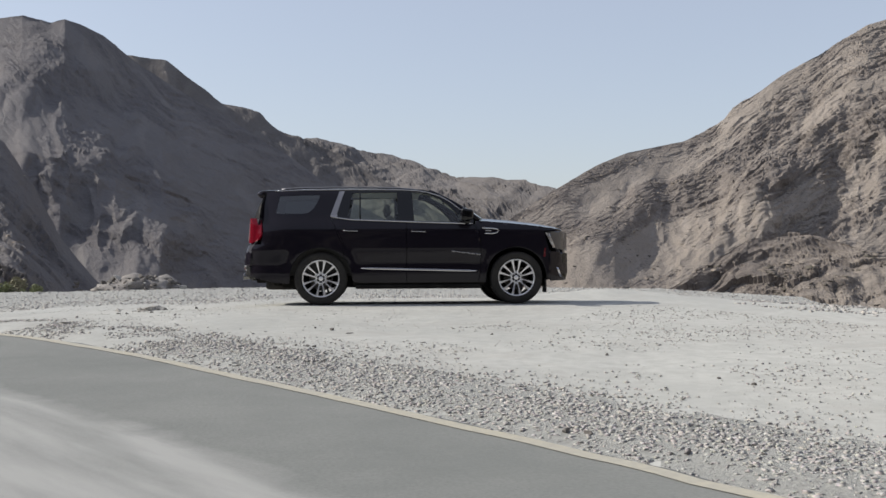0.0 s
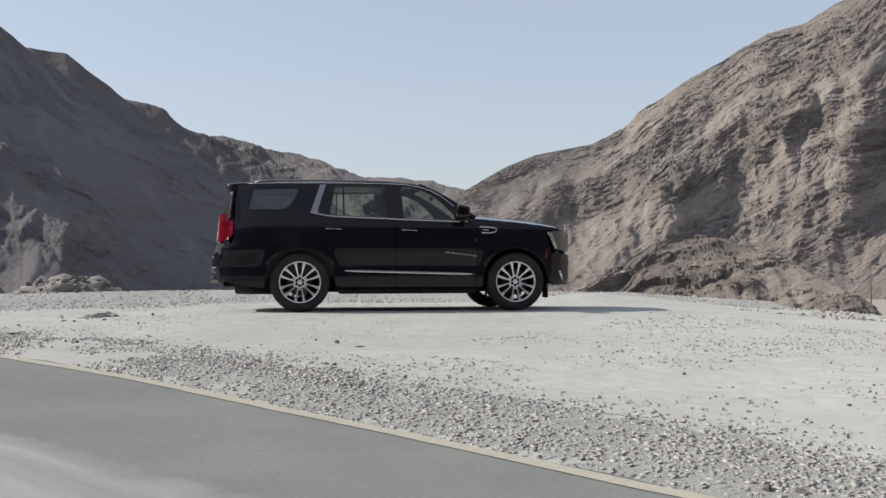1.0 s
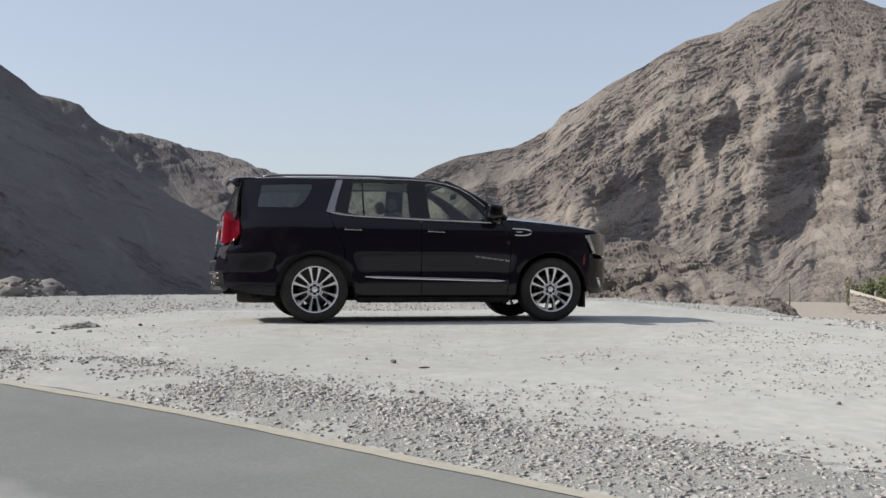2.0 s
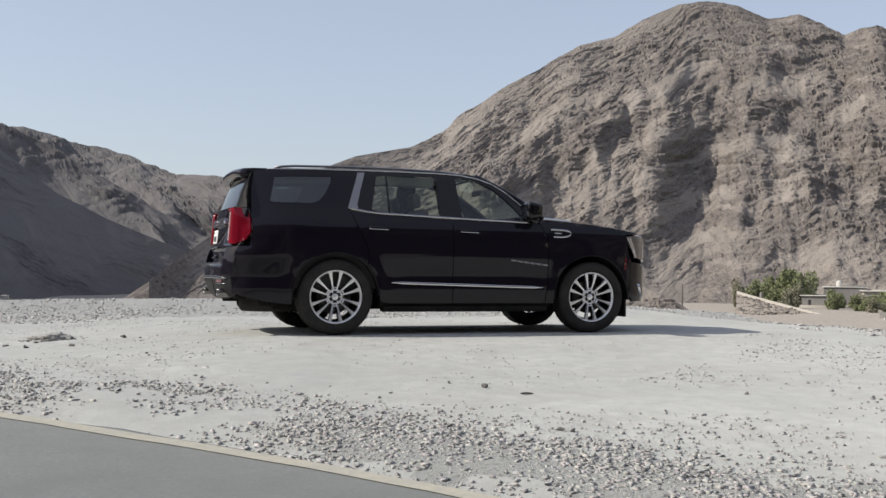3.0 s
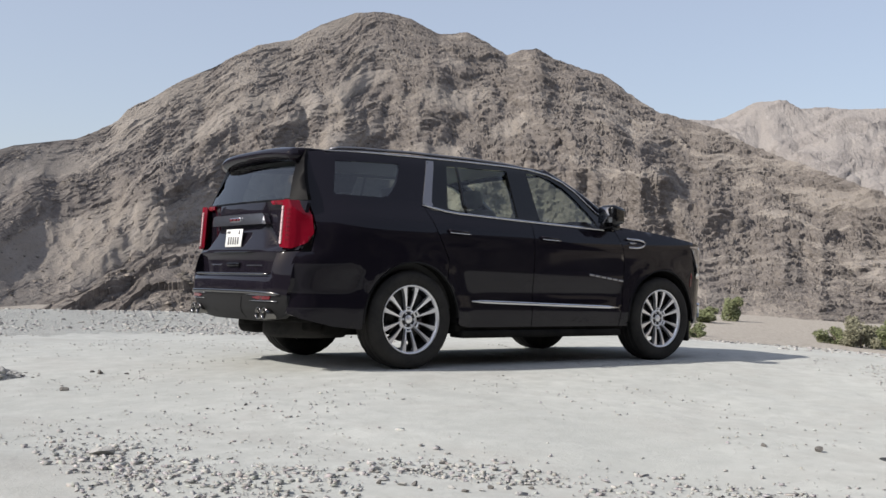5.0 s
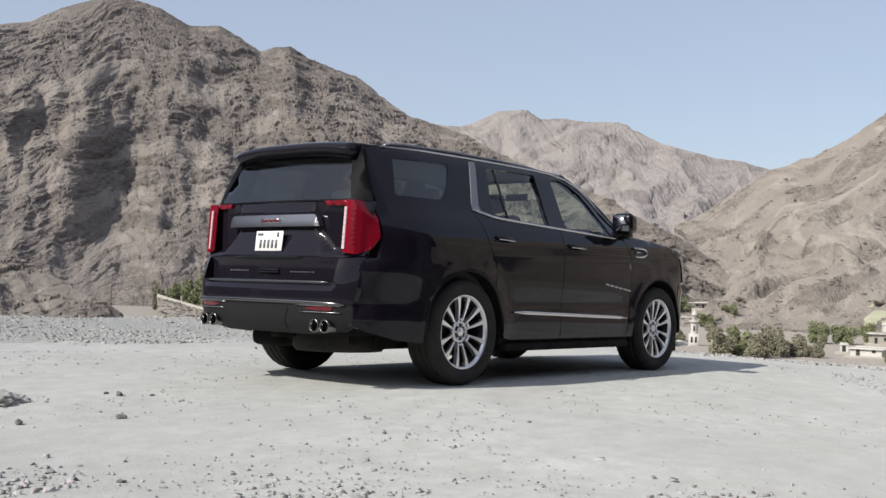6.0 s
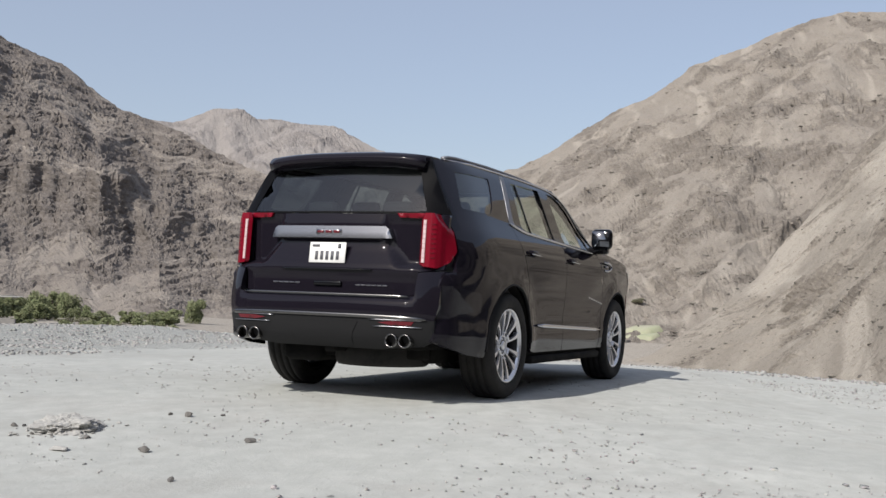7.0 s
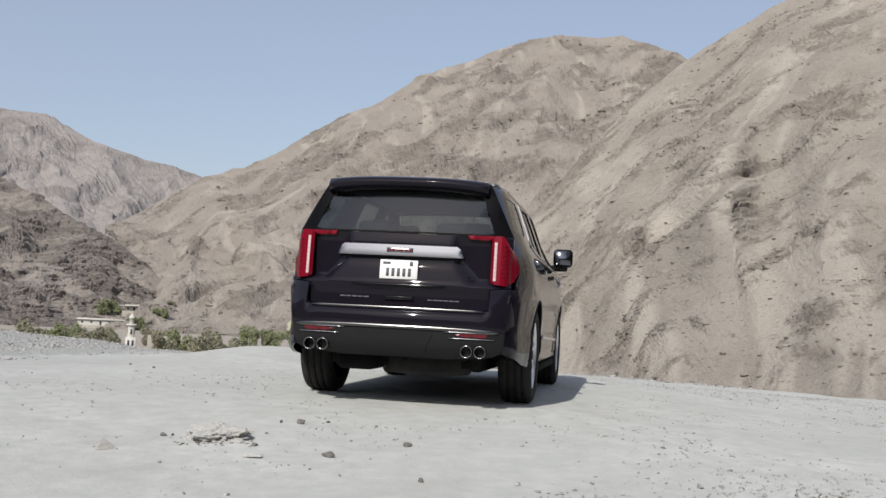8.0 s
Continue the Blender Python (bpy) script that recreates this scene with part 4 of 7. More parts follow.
def build_wheel(parent, x, y, s):
    """One wheel: its outer face looks along s on the y axis."""
    wheel = new("wheel")
    wheel.parent = parent
    wheel.matrix_local = pose(x, y, HUB_Z, 0, 0, 0 if s < 0 else 180)
    tagged(wheel, "large alloy wheel with split silver spokes and a black tyre")
    R = 0.415
    prof = [(0.287, -0.115), (0.30, -0.132), (0.335, -0.142), (0.37, -0.142), (0.395, -0.132), (0.408, -0.112)]
    tread = []
    for k, (a, b) in enumerate(((-0.104, -0.066), (-0.054, -0.008), (0.008, 0.054), (0.066, 0.104))):
        tread += [(R, a), (R, b)] + ([(R - 0.011, b + 0.002), (R - 0.011, b + 0.010)] if k < 3 else [])
    prof += tread + [(r, -y0) for r, y0 in reversed(prof)]
    tyre = lathe(prof, 64)
    # shoulder blocks
    for v in tyre.verts:
        r = math.hypot(v.co.x, v.co.z)
        if r > 0.405 and abs(v.co.y) > 0.09:
            k = int(math.atan2(v.co.z, v.co.x) / (2 * math.pi) * 64 + 64.5)
            if k % 2:
                v.co.x *= 0.992
                v.co.z *= 0.992
    part("tyre", tyre, M_RUBBER, wheel, "black rubber tyre, dusty on the tread")
    rim = part("rim", lathe([(0.288, -0.118), (0.292, -0.124), (0.284, -0.126), (0.274, -0.112), (0.268, -0.098)], 64), M_ALLOY, wheel, "silver wheel rim")
    part("rim_well", lathe([(0.268, -0.098), (0.262, -0.08), (0.25, -0.02), (0.25, 0.10), (0.285, 0.12)], 64), M_ALLOY_DARK, rim)
    part("hub_carrier", lathe([(0.0005, 0.0), (0.085, 0.0), (0.095, 0.03), (0.06, 0.10), (0.0005, 0.10)], 24), M_UNDER, wheel)
    part("brake_caliper", box(-0.07, 0.07, -0.03, 0.045, 0.115, 0.215, 0.02, 2, pose(0, 0, 0, 0, 65, 0)), M_ALLOY_DARK, wheel, "dark brake caliper")
    part("brake_disc", lathe([(0.19, -0.012), (0.19, 0.004), (0.08, 0.004)], 40), M_STEEL, wheel, "grey steel brake disc")
    # one split spoke: two arms that meet at the hub
    def spoke_mesh(spread0, spread1, r0, r1, w0, w1, y0, y1, depth):
        bm = bmesh.new()
        for sgn in (-1, 1):
            rings = []
            for k in range(9):
                f = k / 8
                r = r0 + (r1 - r0) * f
                a = radians(sgn * (spread0 + (spread1 - spread0) * (f ** 0.8)))
                c = Vector((r * math.sin(a), y0 + (y1 - y0) * f ** 1.5 - 0.012 * math.sin(math.pi * f), r * math.cos(a)))
                side_v = Vector((math.cos(a), 0, -math.sin(a))) * (w0 + (w1 - w0) * f ** 2.2)
                up = Vector((0, depth, 0))
                rings.append([bm.verts.new(p) for p in (c - side_v + up, c - side_v * 0.85, c + side_v * 0.85, c + side_v + up)])
            for p, q in zip(rings, rings[1:]):
                for k in range(3):
                    bm.faces.new((p[k], p[k + 1], q[k + 1], q[k]))
            bm.faces.new(rings[0])
            bm.faces.new(rings[-1])
        bmesh.ops.recalc_face_normals(bm, faces=bm.faces)
        return bm
    first = part("spoke", spoke_mesh(15.0, 12.6, 0.066, 0.281, 0.0075, 0.026, -0.075, -0.112, 0.035), M_ALLOY, wheel, "split silver spoke", smooth=False)
    first.matrix_local = pose(0, 0, 0)
    web = part("spoke_pocket", spoke_mesh(9.0, 10.2, 0.066, 0.276, 0.006, 0.008, -0.060, -0.094, 0.05), M_ALLOY_DARK, wheel, smooth=False)
    loop = part("spoke_bridge", bar([(0.100 * math.sin(q), -0.083, 0.100 * math.cos(q) + 0.35 * q * q * 0.1) for q in np.linspace(-0.25, 0.25, 7)], (0, 0, 0.006), (0, 0.012, 0)), M_ALLOY, wheel)
    for k in range(1, 6):
        shared("spoke_bridge", loop, wheel, pose(0, 0, 0, 0, 60 * k, 0))
        shared("spoke", first, wheel, pose(0, 0, 0, 0, 60 * k, 0))
        shared("spoke_pocket", web, wheel, pose(0, 0, 0, 0, 60 * k, 0))
    part("spoke_ring", lathe([(0.066, -0.05), (0.066, -0.076), (0.071, -0.080), (0.084, -0.079), (0.086, -0.05)], 36), M_ALLOY, wheel)
    part("hub", lathe([(0.078, -0.03), (0.078, -0.066), (0.07, -0.074), (0.0005, -0.074)], 36), M_ALLOY_DARK, wheel)
    part("hub_cap", lathe([(0.036, -0.072), (0.036, -0.084), (0.031, -0.088), (0.0005, -0.089)], 30), M_ALLOY, wheel, "round silver hub cap")
    nut = part("wheel_nut", lathe([(0.010, -0.07), (0.010, -0.083), (0.006, -0.086), (0.0004, -0.086)], 6), M_ALLOY, wheel, smooth=False)
    nut.matrix_local = pose(0, 0, 0, 0, 30, 0) @ pose(0, 0, 0.057)
    for k in range(1, 6):
        shared("wheel_nut", nut, wheel, pose(0, 0, 0, 0, 30 + 60 * k, 0) @ pose(0, 0, 0.057))
    return wheel


def build_seat(parent, x, y, w, mat, back=1.0):
    seat = new("seat")
    seat.parent = parent
    seat.matrix_local = pose(x, y, 0.62)
    part("cushion", box(-0.25, 0.27, -w / 2, w / 2, 0.10, 0.25, 0.05, 3), mat, seat)
    lean = pose(-0.22, 0, 0.2, 0, -14, 0)
    part("backrest", box(-0.07, 0.07, -w / 2, w / 2, 0, 0.58 * back, 0.06, 3, lean), mat, seat)
    n = 1 if w < 0.8 else 2
    for k in range(n):
        yy = 0 if n == 1 else (k - 0.5) * w * 0.55
        part("headrest", box(-0.05, 0.05, yy - 0.13, yy + 0.13, 0.60 * back, 0.60 * back + 0.17, 0.045, 3, lean), mat, seat)
    return seat


def script_badge(parent, name, spots, w, h, d, along, mat):
    """A row of small raised bars in place of lettering."""
    badge = new(name)
    badge.parent = parent
    tagged(badge, "row of small chrome marks")
    for p in spots:
        p = Vector(p)
        a = Vector(along).normalized() * w / 2
        part("mark", bar([p - a, p + a], (0, 0, h / 2), d), mat, badge, smooth=False)


def build_car():
    car = new("car")
    tagged(car, "large black sport utility vehicle with chrome trim, parked on pale dust", "car")
    arch_r, arch_f = 0.487, 0.492
    q_window = [(-0.64, 1.715), (-0.30, 1.728), (-0.015, 1.735), (-0.025, 1.68), (-0.075, 1.58), (-0.14, 1.49), (-0.20, 1.445), (-0.27, 1.430), (-0.68, 1.432), (-0.70, 1.45)]
    r_window = [(0.415, 1.375), (0.50, 1.758), (1.20, 1.772), (1.205, 1.325), (0.62, 1.342), (0.50, 1.356)]
    f_window = [(1.465, 1.315), (1.435, 1.770), (1.58, 1.760), (1.72, 1.728), (1.88, 1.655), (2.02, 1.548), (2.13, 1.44), (2.19, 1.36), (2.20, 1.292)]
    for s in (-1, 1):
        into = (0, -s * 0.03, 0)
        m = side(s)
        # rear quarter with its window opening
        quarter = ([(-1.10, 0.46), (-1.10, 0.80), (-1.07, 0.90), (-1.02, 0.945), (-0.925, 0.955), (-0.89, 1.15), (-0.915, 1.36), (-0.972, 1.375), (-0.935, 1.50), (-0.895, 1.66), (-0.875, 1.78),
                    (-0.60, 1.815), (0.0, 1.832), (0.30, 1.836), (0.272, 1.72), (0.155, 1.405), (0.155, 1.375), (0.20, 1.27), (0.27, 1.10), (0.36, 0.92)]
                   + arc(0, HUB_Z, arch_r, 45, 188, 26) + [(-0.50, 0.335), (-0.75, 0.36), (-1.0, 0.42)])
        part("rear_quarter_panel", sheet(quarter, m, [q_window], 0.045, into), M_PAINT, car, "glossy black rear quarter panel")
        part("quarter_window", sheet(q_window, side(s, -0.006), (), 0.08, (0, -s * 0.004, 0)), M_PRIVACY, car, "tinted rear quarter window")
        door = ([(0.162, 1.372), (0.30, 1.345), (0.43, belt(0.43) - 0.012), (1.336, belt(1.336) - 0.012), (1.336, 0.345), (0.60, 0.345), (0.515, 0.36)]
                + arc(0, HUB_Z, arch_r + 0.004, -3, 44, 10) + [(0.367, 0.925), (0.278, 1.10), (0.208, 1.27)])
        d = part("rear_door", sheet(door, m, (), 0.045, into), M_PAINT, car, "glossy black rear passenger door")
        door = [(1.344, belt(1.344) - 0.012), (2.24, belt(2.24) - 0.012), (2.41, 1.255), (2.485, 1.10), (2.505, 0.92), (2.50, 0.60), (2.465, 0.345), (1.344, 0.345)]
        d2 = part("front_door", sheet(door, m, (), 0.045, into), M_PAINT, car, "glossy black front passenger door")
        # handles
        for parent_door, hx, hz in ((d, 0.465, 1.172), (d2, 1.525, 1.158)):
            y0 = half_width(hx, hz)
            part("door_handle", bar([(hx + k * 0.035, s * (y0 + 0.028 * math.cos(k / 3.4 * math.pi / 2) ** 0.5), hz - 0.002 * k) for k in range(-3, 4)], (0, 0, 0.012), (0, s * 0.012, 0)), M_PAINT, parent_door)
            part("handle_trim", bar([(hx - 0.11 + k * 0.037, s * (y0 + 0.036), hz - 0.013 - 0.0012 * k) for k in range(7)], (0, 0, 0.004), (0, s * 0.006, 0)), M_CHROME, parent_door, "thin chrome handle strip")
        # front fender
        fender = ([(2.42, 1.252), (2.493, 1.10), (2.513, 0.92), (2.508, 0.60), (2.473, 0.345), (2.575, 0.345)]
                  + arc(AXLE_F, HUB_Z, arch_f, 188, -2, 34) + [(3.59, 0.60), (3.60, 0.84), (3.555, 0.98), (3.515, 1.155), (3.75, 1.165), (3.45, 1.215), (3.0, 1.268), (2.60, 1.30), (2.44, 1.31)])
        part("front_fender", sheet(fender, m, (), 0.045, into), M_PAINT, car, "glossy black front fender")
        part("side_marker", sheet([(3.50, 0.74), (3.535, 0.74), (3.545, 0.88), (3.52, 0.88)], side(s, 0.004), (), 0.03, (0, -s * 0.004, 0)), M_RED_DARK, car, "dark red side marker")
        # front corner: bumper side and headlamp
        part("bumper_corner", sheet([(3.568, 0.415), (3.597, 0.60), (3.607, 0.83), (3.94, 0.80), (3.95, 0.50), (3.90, 0.37), (3.62, 0.36)], m, (), 0.04, into), M_PAINT, car)
        part("headlamp", sheet([(3.528, 1.135), (3.60, 1.0), (3.66, 0.885), (3.93, 0.84), (3.93, 1.12), (3.80, 1.15)], side(s, -0.004), (), 0.03, into), M_LAMP, car, "clear headlamp with a bright rim")
        part("lamp_trim", sheet([(3.532, 1.13), (3.60, 1.125), (3.70, 0.89), (3.665, 0.885)], side(s, 0.004), (), 0.04, (0, -s * 0.01, 0)), M_SATIN, car)
        part("fog_trim", bar([(3.80 - 0.02 * k, s * (half_width(3.80 - 0.02 * k, 0.42 + 0.05 * k) + 0.004), 0.42 + 0.05 * k) for k in range(4)], (0.018, 0, 0), (0, s * 0.01, 0)), M_CHROME, car, "chrome bumper trim")
        # window frames and panes
        frame_outer = ([(0.165, 1.385), (0.43, belt(0.43) - 0.006), (1.34, belt(1.34) - 0.006), (2.24, belt(2.24) - 0.006), (2.40, 1.268), (2.40, 1.33), (2.25, 1.475), (2.10, 1.60), (1.95, 1.70), (1.78, 1.785), (1.60, 1.826), (1.2, 1.838), (0.31, 1.838), (0.28, 1.72)])
        part("window_frame", sheet(frame_outer, side(s, 0.001), [r_window, f_window], 0.05, (0, -s * 0.05, 0)), M_GLOSS, car, "gloss black window frame")
        part("door_window", sheet(r_window, side(s, -0.010), (), 0.10, (0, -s * 0.004, 0)), M_GLASS, car, "tinted rear door window")
        part("door_window", sheet(f_window, side(s, -0.010), (), 0.10, (0, -s * 0.004, 0)), M_GLASS, car, "tinted front door window")
        part("window_divider", bar([(0.615 + 0.0 * k, s * (half_width(0.6, 1.345 + 0.085 * k) - 0.004), 1.345 + 0.085 * k) for k in range(6)], (0.011, 0, 0), (0, s * 0.006, 0)), M_GLOSS, car)
        # chrome: pillar blade, belt line, roof line, sill strip
        part("pillar_blade", sheet([(0.292, 1.795), (0.372, 1.797), (0.300, 1.585), (0.252, 1.425), (0.262, 1.392), (0.235, 1.385), (0.150, 1.400)], side(s, 0.004), (), 0.05, (0, -s * 0.003, 0)), M_BLADE, car, "satin silver pillar blade")
        xs = [0.145, 0.20] + [0.26 + 0.125 * k for k in range(18)]
        part("belt_trim", bar([(x, s * (half_width(x, belt(x)) + 0.006), belt(x)) for x in xs], (0, 0, 0.009), (0, s * 0.008, 0), True), M_CHROME, car, "chrome belt-line trim")
        line = [(-0.72, 1.800), (-0.3, 1.815), (0.3, 1.822), (0.8, 1.824), (1.25, 1.820), (1.5, 1.808), (1.70, 1.775), (1.88, 1.716), (2.03, 1.632), (2.17, 1.522), (2.30, 1.405), (2.37, 1.335)]
        part("roof_trim", bar([(x, s * (half_width(x, z) + 0.006), z) for x, z in line], (0, 0, 0.007), (0, s * 0.008, 0), True), M_CHROME, car, "chrome roof-line trim")
        part("sill_trim", bar([(x, s * (half_width(x, 0.56) + 0.012), 0.572 - 0.027 * (x - 0.62)) for x in np.linspace(0.62, 2.44, 14)], (0, 0, 0.016), (0, s * 0.012, 0), True), M_CHROME, car, "chrome strip along the lower doors")
        # running board and sill
        part("running_board", box(0.54, 2.50, min(s * 0.80, s * 1.0), max(s * 0.80, s * 1.0), 0.25, 0.315, 0.02), M_UNDER, car, "black plastic running board")
        part("sill", box(0.50, 2.56, min(s * 0.80, s * 0.952), max(s * 0.80, s * 0.952), 0.30, 0.40, 0.02), M_UNDER, car)
        part("wheel_arch_lip", bar([(x, s * (half_width(x, z) - 0.004), z) for x, z in arc(0, HUB_Z, arch_r - 0.008, 2, 184, 26)], (0.006, 0, 0.006), (0, s * 0.012, 0)), M_PLASTIC, car)
        part("wheel_arch_lip", bar([(x, s * (half_width(x, z) - 0.004), z) for x, z in arc(AXLE_F, HUB_Z, arch_f - 0.008, 184, -2, 26)], (0.006, 0, 0.006), (0, s * 0.012, 0)), M_PLASTIC, car)
        for cx, rr in ((0, arch_r), (AXLE_F, arch_f)):
            bm = bmesh.new()
            arc_pts = arc(cx, HUB_Z, rr - 0.004, -4, 184, 30)
            a = [bm.verts.new((x, s * 0.985, z)) for x, z in arc_pts]
            b = [bm.verts.new((x, s * 0.62, z)) for x, z in arc_pts]
            for k in range(len(a) - 1):
                bm.faces.new((a[k], a[k + 1], b[k + 1], b[k]))
            bm.faces.new(b)
            part("wheel_arch_liner", bm, M_UNDER, car)
        part("mud_flap", box(3.525, 3.555, min(s * 0.72, s * 0.95), max(s * 0.72, s * 0.95), 0.18, 0.40, 0.008), M_PLASTIC, car, "black air deflector")
        # fender badge: an open loop with a bar inside
        fy = s * (half_width(2.66, 1.15) + 0.008)
        loop = [(2.535, 1.195), (2.70, 1.190), (2.765, 1.178), (2.79, 1.158), (2.78, 1.135), (2.74, 1.118), (2.68, 1.110), (2.57, 1.112)]
        part("fender_badge", bar([(x, fy, z) for x, z in loop], (0, 0, 0.009), (0, s * 0.008, 0)), M_CHROME, car, "open chrome loop badge")
        part("fender_badge_bar", bar([(2.58, fy, 1.156), (2.67, fy, 1.154)], (0, 0, 0.009), (0, s * 0.008, 0)), M_SATIN, car)
        spots = [(2.075 + 0.078 * k, s * half_width(2.25, 0.81), 0.832 - 0.0095 * k) for k in range(6)]
        script_badge(car, "door_badge", spots, 0.064, 0.017, (0, s * 0.005, 0), (1, 0, -0.12), M_SATIN)
        # mirror
        mirror = new("door_mirror")
        mirror.parent = car
        tagged(mirror, "black door mirror on a short arm")
        hous = box(-0.10, 0.10, -0.105, 0.105, -0.10, 0.10, 0.045, 4)
        for v in hous.verts:
            if v.co.x > 0:
                v.co.y *= 0.72
                v.co.z *= 0.8
        mirror.matrix_local = pose(2.28, s * 1.075, 1.405)
        part("housing", hous, M_GLOSS, mirror)
        part("mirror_glass", box(-0.004, 0.004, -0.082, 0.082, -0.072, 0.078, 0.003, 1, pose(-0.104, 0, 0, 0, 4, -s * 9)), M_MIRROR, mirror, "mirror glass")
        part("arm", box(-0.04, 0.06, -0.05 if s < 0 else -0.15, 0.15 if s < 0 else 0.05, -0.14, -0.075, 0.02), M_GLOSS, mirror)
        # roof rail, the sky's sheen put into its pale metal colour
        rail = [(-0.62, 1.822), (-0.55, 1.838), (-0.40, 1.850), (0.2, 1.862), (0.8, 1.861), (1.25, 1.850), (1.42, 1.836), (1.52, 1.822)]
        part("roof_rail", bar([(x, s * 0.645, z) for x, z in rail], (0, 0, 0.012), (0, s * 0.018, 0)), M_BLADE, car, "low roof rail, sky sheen put into its pale metal")
        # tail lamp: lens round the corner, upper arm and inner light strip
        lamp = new("tail_lamp")
        lamp.parent = car
        tagged(lamp, "tall red tail lamp with a clear inner strip")
        skin = lamp_skin(s)
        part("lens", sheet([(0.0, 1.322), (0.0, 1.005), (0.06, 0.985), (0.45, 0.975), (0.80, 1.02), (1.0, 1.10), (1.0, 1.24), (0.90, 1.335), (0.66, 1.362), (0.20, 1.366), (0.05, 1.366)], skin, (), 0.03, (0.02, -s * 0.02, 0)), M_RED, lamp)
        part("upper_arm", sheet([(s * 0.56, 1.364), (s * 0.58, 1.334), (s * 0.79, 1.328), (s * 0.80, 1.366)], rear(0.022), (), 0.03, (0.03, 0, 0)), M_RED, lamp, "slim red arm reaching under the rear window")
        for k in range(9):
            z0, z1 = 1.012 + 0.034 * k, 1.012 + 0.034 * k + 0.0315
            part("light_strip", sheet([(0.02, z0), (0.11, z0), (0.11, z1), (0.02, z1)], lambda u, z: tuple(np.array(skin(u, z)) + (-0.008, 0, 0)), (), 0.03, (0.008, 0, 0)), M_LED, lamp, "clear block of the vertical light strip")
            if k < 8:
                part("lens_rib", bar([tuple(np.array(skin(u, z1 + 0.004)) + (-0.003, s * 0.003, 0)) for u in (0.26, 0.33, 0.40)], (0, 0, 0.003), (-0.002, s * 0.002, 0), True), M_RED_DARK, lamp)
        # bumper reflector with fine trim lines
        part("bumper_reflector", sheet([(s * 0.50, 0.580), (s * 0.60, 0.592), (s * 0.78, 0.592), (s * 0.76, 0.566), (s * 0.60, 0.563)], rear(0.008), (), 0.04, (0.01, 0, 0)), M_RED_DARK, car, "dark red bumper reflector")
        for k, zz in enumerate((0.600, 0.553)):
            part("reflector_trim", bar([(rear_x(s * y, zz) - 0.006, s * y * REAR_W, zz) for y in np.linspace(0.42 + 0.04 * k, 0.83, 8)], (0, 0, 0.0035), (-0.006, 0, 0)), M_SATIN, car)
        # exhaust tips
        for yy in (0.575, 0.680):
            tip = lathe([(0.040, 0.12), (0.047, -0.02), (0.050, -0.045), (0.045, -0.050), (0.039, -0.045), (0.036, 0.0), (0.034, 0.10), (0.0005, 0.10)], 20)
            tip.transform(pose(-1.170, s * yy, 0.455, 0, 0, -90))
            t = part("exhaust_tip", tip, M_TIP, car, "round chrome exhaust tip")
            inner = lathe([(0.0365, 0.02), (0.0005, 0.02)], 20)
            inner.transform(pose(-1.170, s * yy, 0.455, 0, 0, -90))
            part("pipe_mouth", inner, M_UNDER, t)
    # rear face
    glass_o = [(-0.645, 1.715), (0.645, 1.715), (0.775, 1.385), (0.70, 1.378), (-0.70, 1.378), (-0.775, 1.385)]
    part("rear_window_frame", sheet([(-0.705, 1.80), (0.705, 1.80), (0.93, 1.366), (-0.93, 1.366)], rear(), [glass_o], 0.06, (0.03, 0, 0)), M_FRIT, car, "black edge band of the rear window")
    part("rear_window", sheet(glass_o, rear(-0.004), (), 0.10, (0.004, 0, 0)), M_PRIVACY, car, "tinted rear window")
    gate = [(-0.93, 1.36), (-0.48, 1.36), (0.48, 1.36), (0.93, 1.36), (0.93, 0.965), (0.765, 0.945), (0.765, 0.785), (0.72, 0.776), (-0.72, 0.776), (-0.765, 0.785), (-0.765, 0.945), (-0.93, 0.965)]
    gate_ob = part("tailgate", sheet(gate, rear(), (), 0.03, (0.03, 0, 0)), M_PAINT, car, "glossy black tailgate")
    part("tailgate_trim", sheet([(-0.455, 1.266), (0.455, 1.266), (0.478, 1.250), (0.508, 1.178), (-0.508, 1.178), (-0.478, 1.250)], lambda y, z: (rear_x(y * 0.9, 1.22) - 0.040 + 0.10 * max(0.0, z - 1.195), y, z), (), 0.03, (0.05, 0, 0)), M_SATIN, gate_ob, "wide satin silver bar across the tailgate")
    part("emblem", bar([(rear_x(0, 1.22) - 0.038, y, 1.222) for y in np.linspace(-0.105, 0.105, 6)], (0, 0, 0.019), (-0.006, 0, 0)), M_SATIN, gate_ob, "red emblem with a chrome edge")
    for yy in (-0.068, 0.0, 0.068):
        part("emblem_bar", box(rear_x(0, 1.22) - 0.050, rear_x(0, 1.22) - 0.044, yy - 0.026, yy + 0.026, 1.212, 1.232, 0.002, 1), M_RED_DARK, gate_ob)
    plate_x = rear_x(0, 1.065) - 0.030
    tilt = math.degrees(math.atan2(0.052, 0.12))
    plate = part("number_plate", box(-0.004, 0.004, -0.152, 0.152, -0.076, 0.076, 0.003, 1, pose(plate_x, 0, 1.068, 0, 6, 0)), M_PLATE, gate_ob, "white number plate with dark bars")
    bars = [(0.088 - 0.044 * k, -0.022, 0.024, 0.064) for k in range(5)] + [(0.098, 0.050, 0.060, 0.018), (-0.100, 0.048, 0.026, 0.034)]
    for yy, zz, ww, hh in bars:
        part("plate_mark", box(-0.0065, -0.0035, yy - ww / 2, yy + ww / 2, zz - hh / 2, zz + hh / 2, 0, 1, pose(plate_x, 0, 1.068, 0, 6, 0)), M_INK, plate)
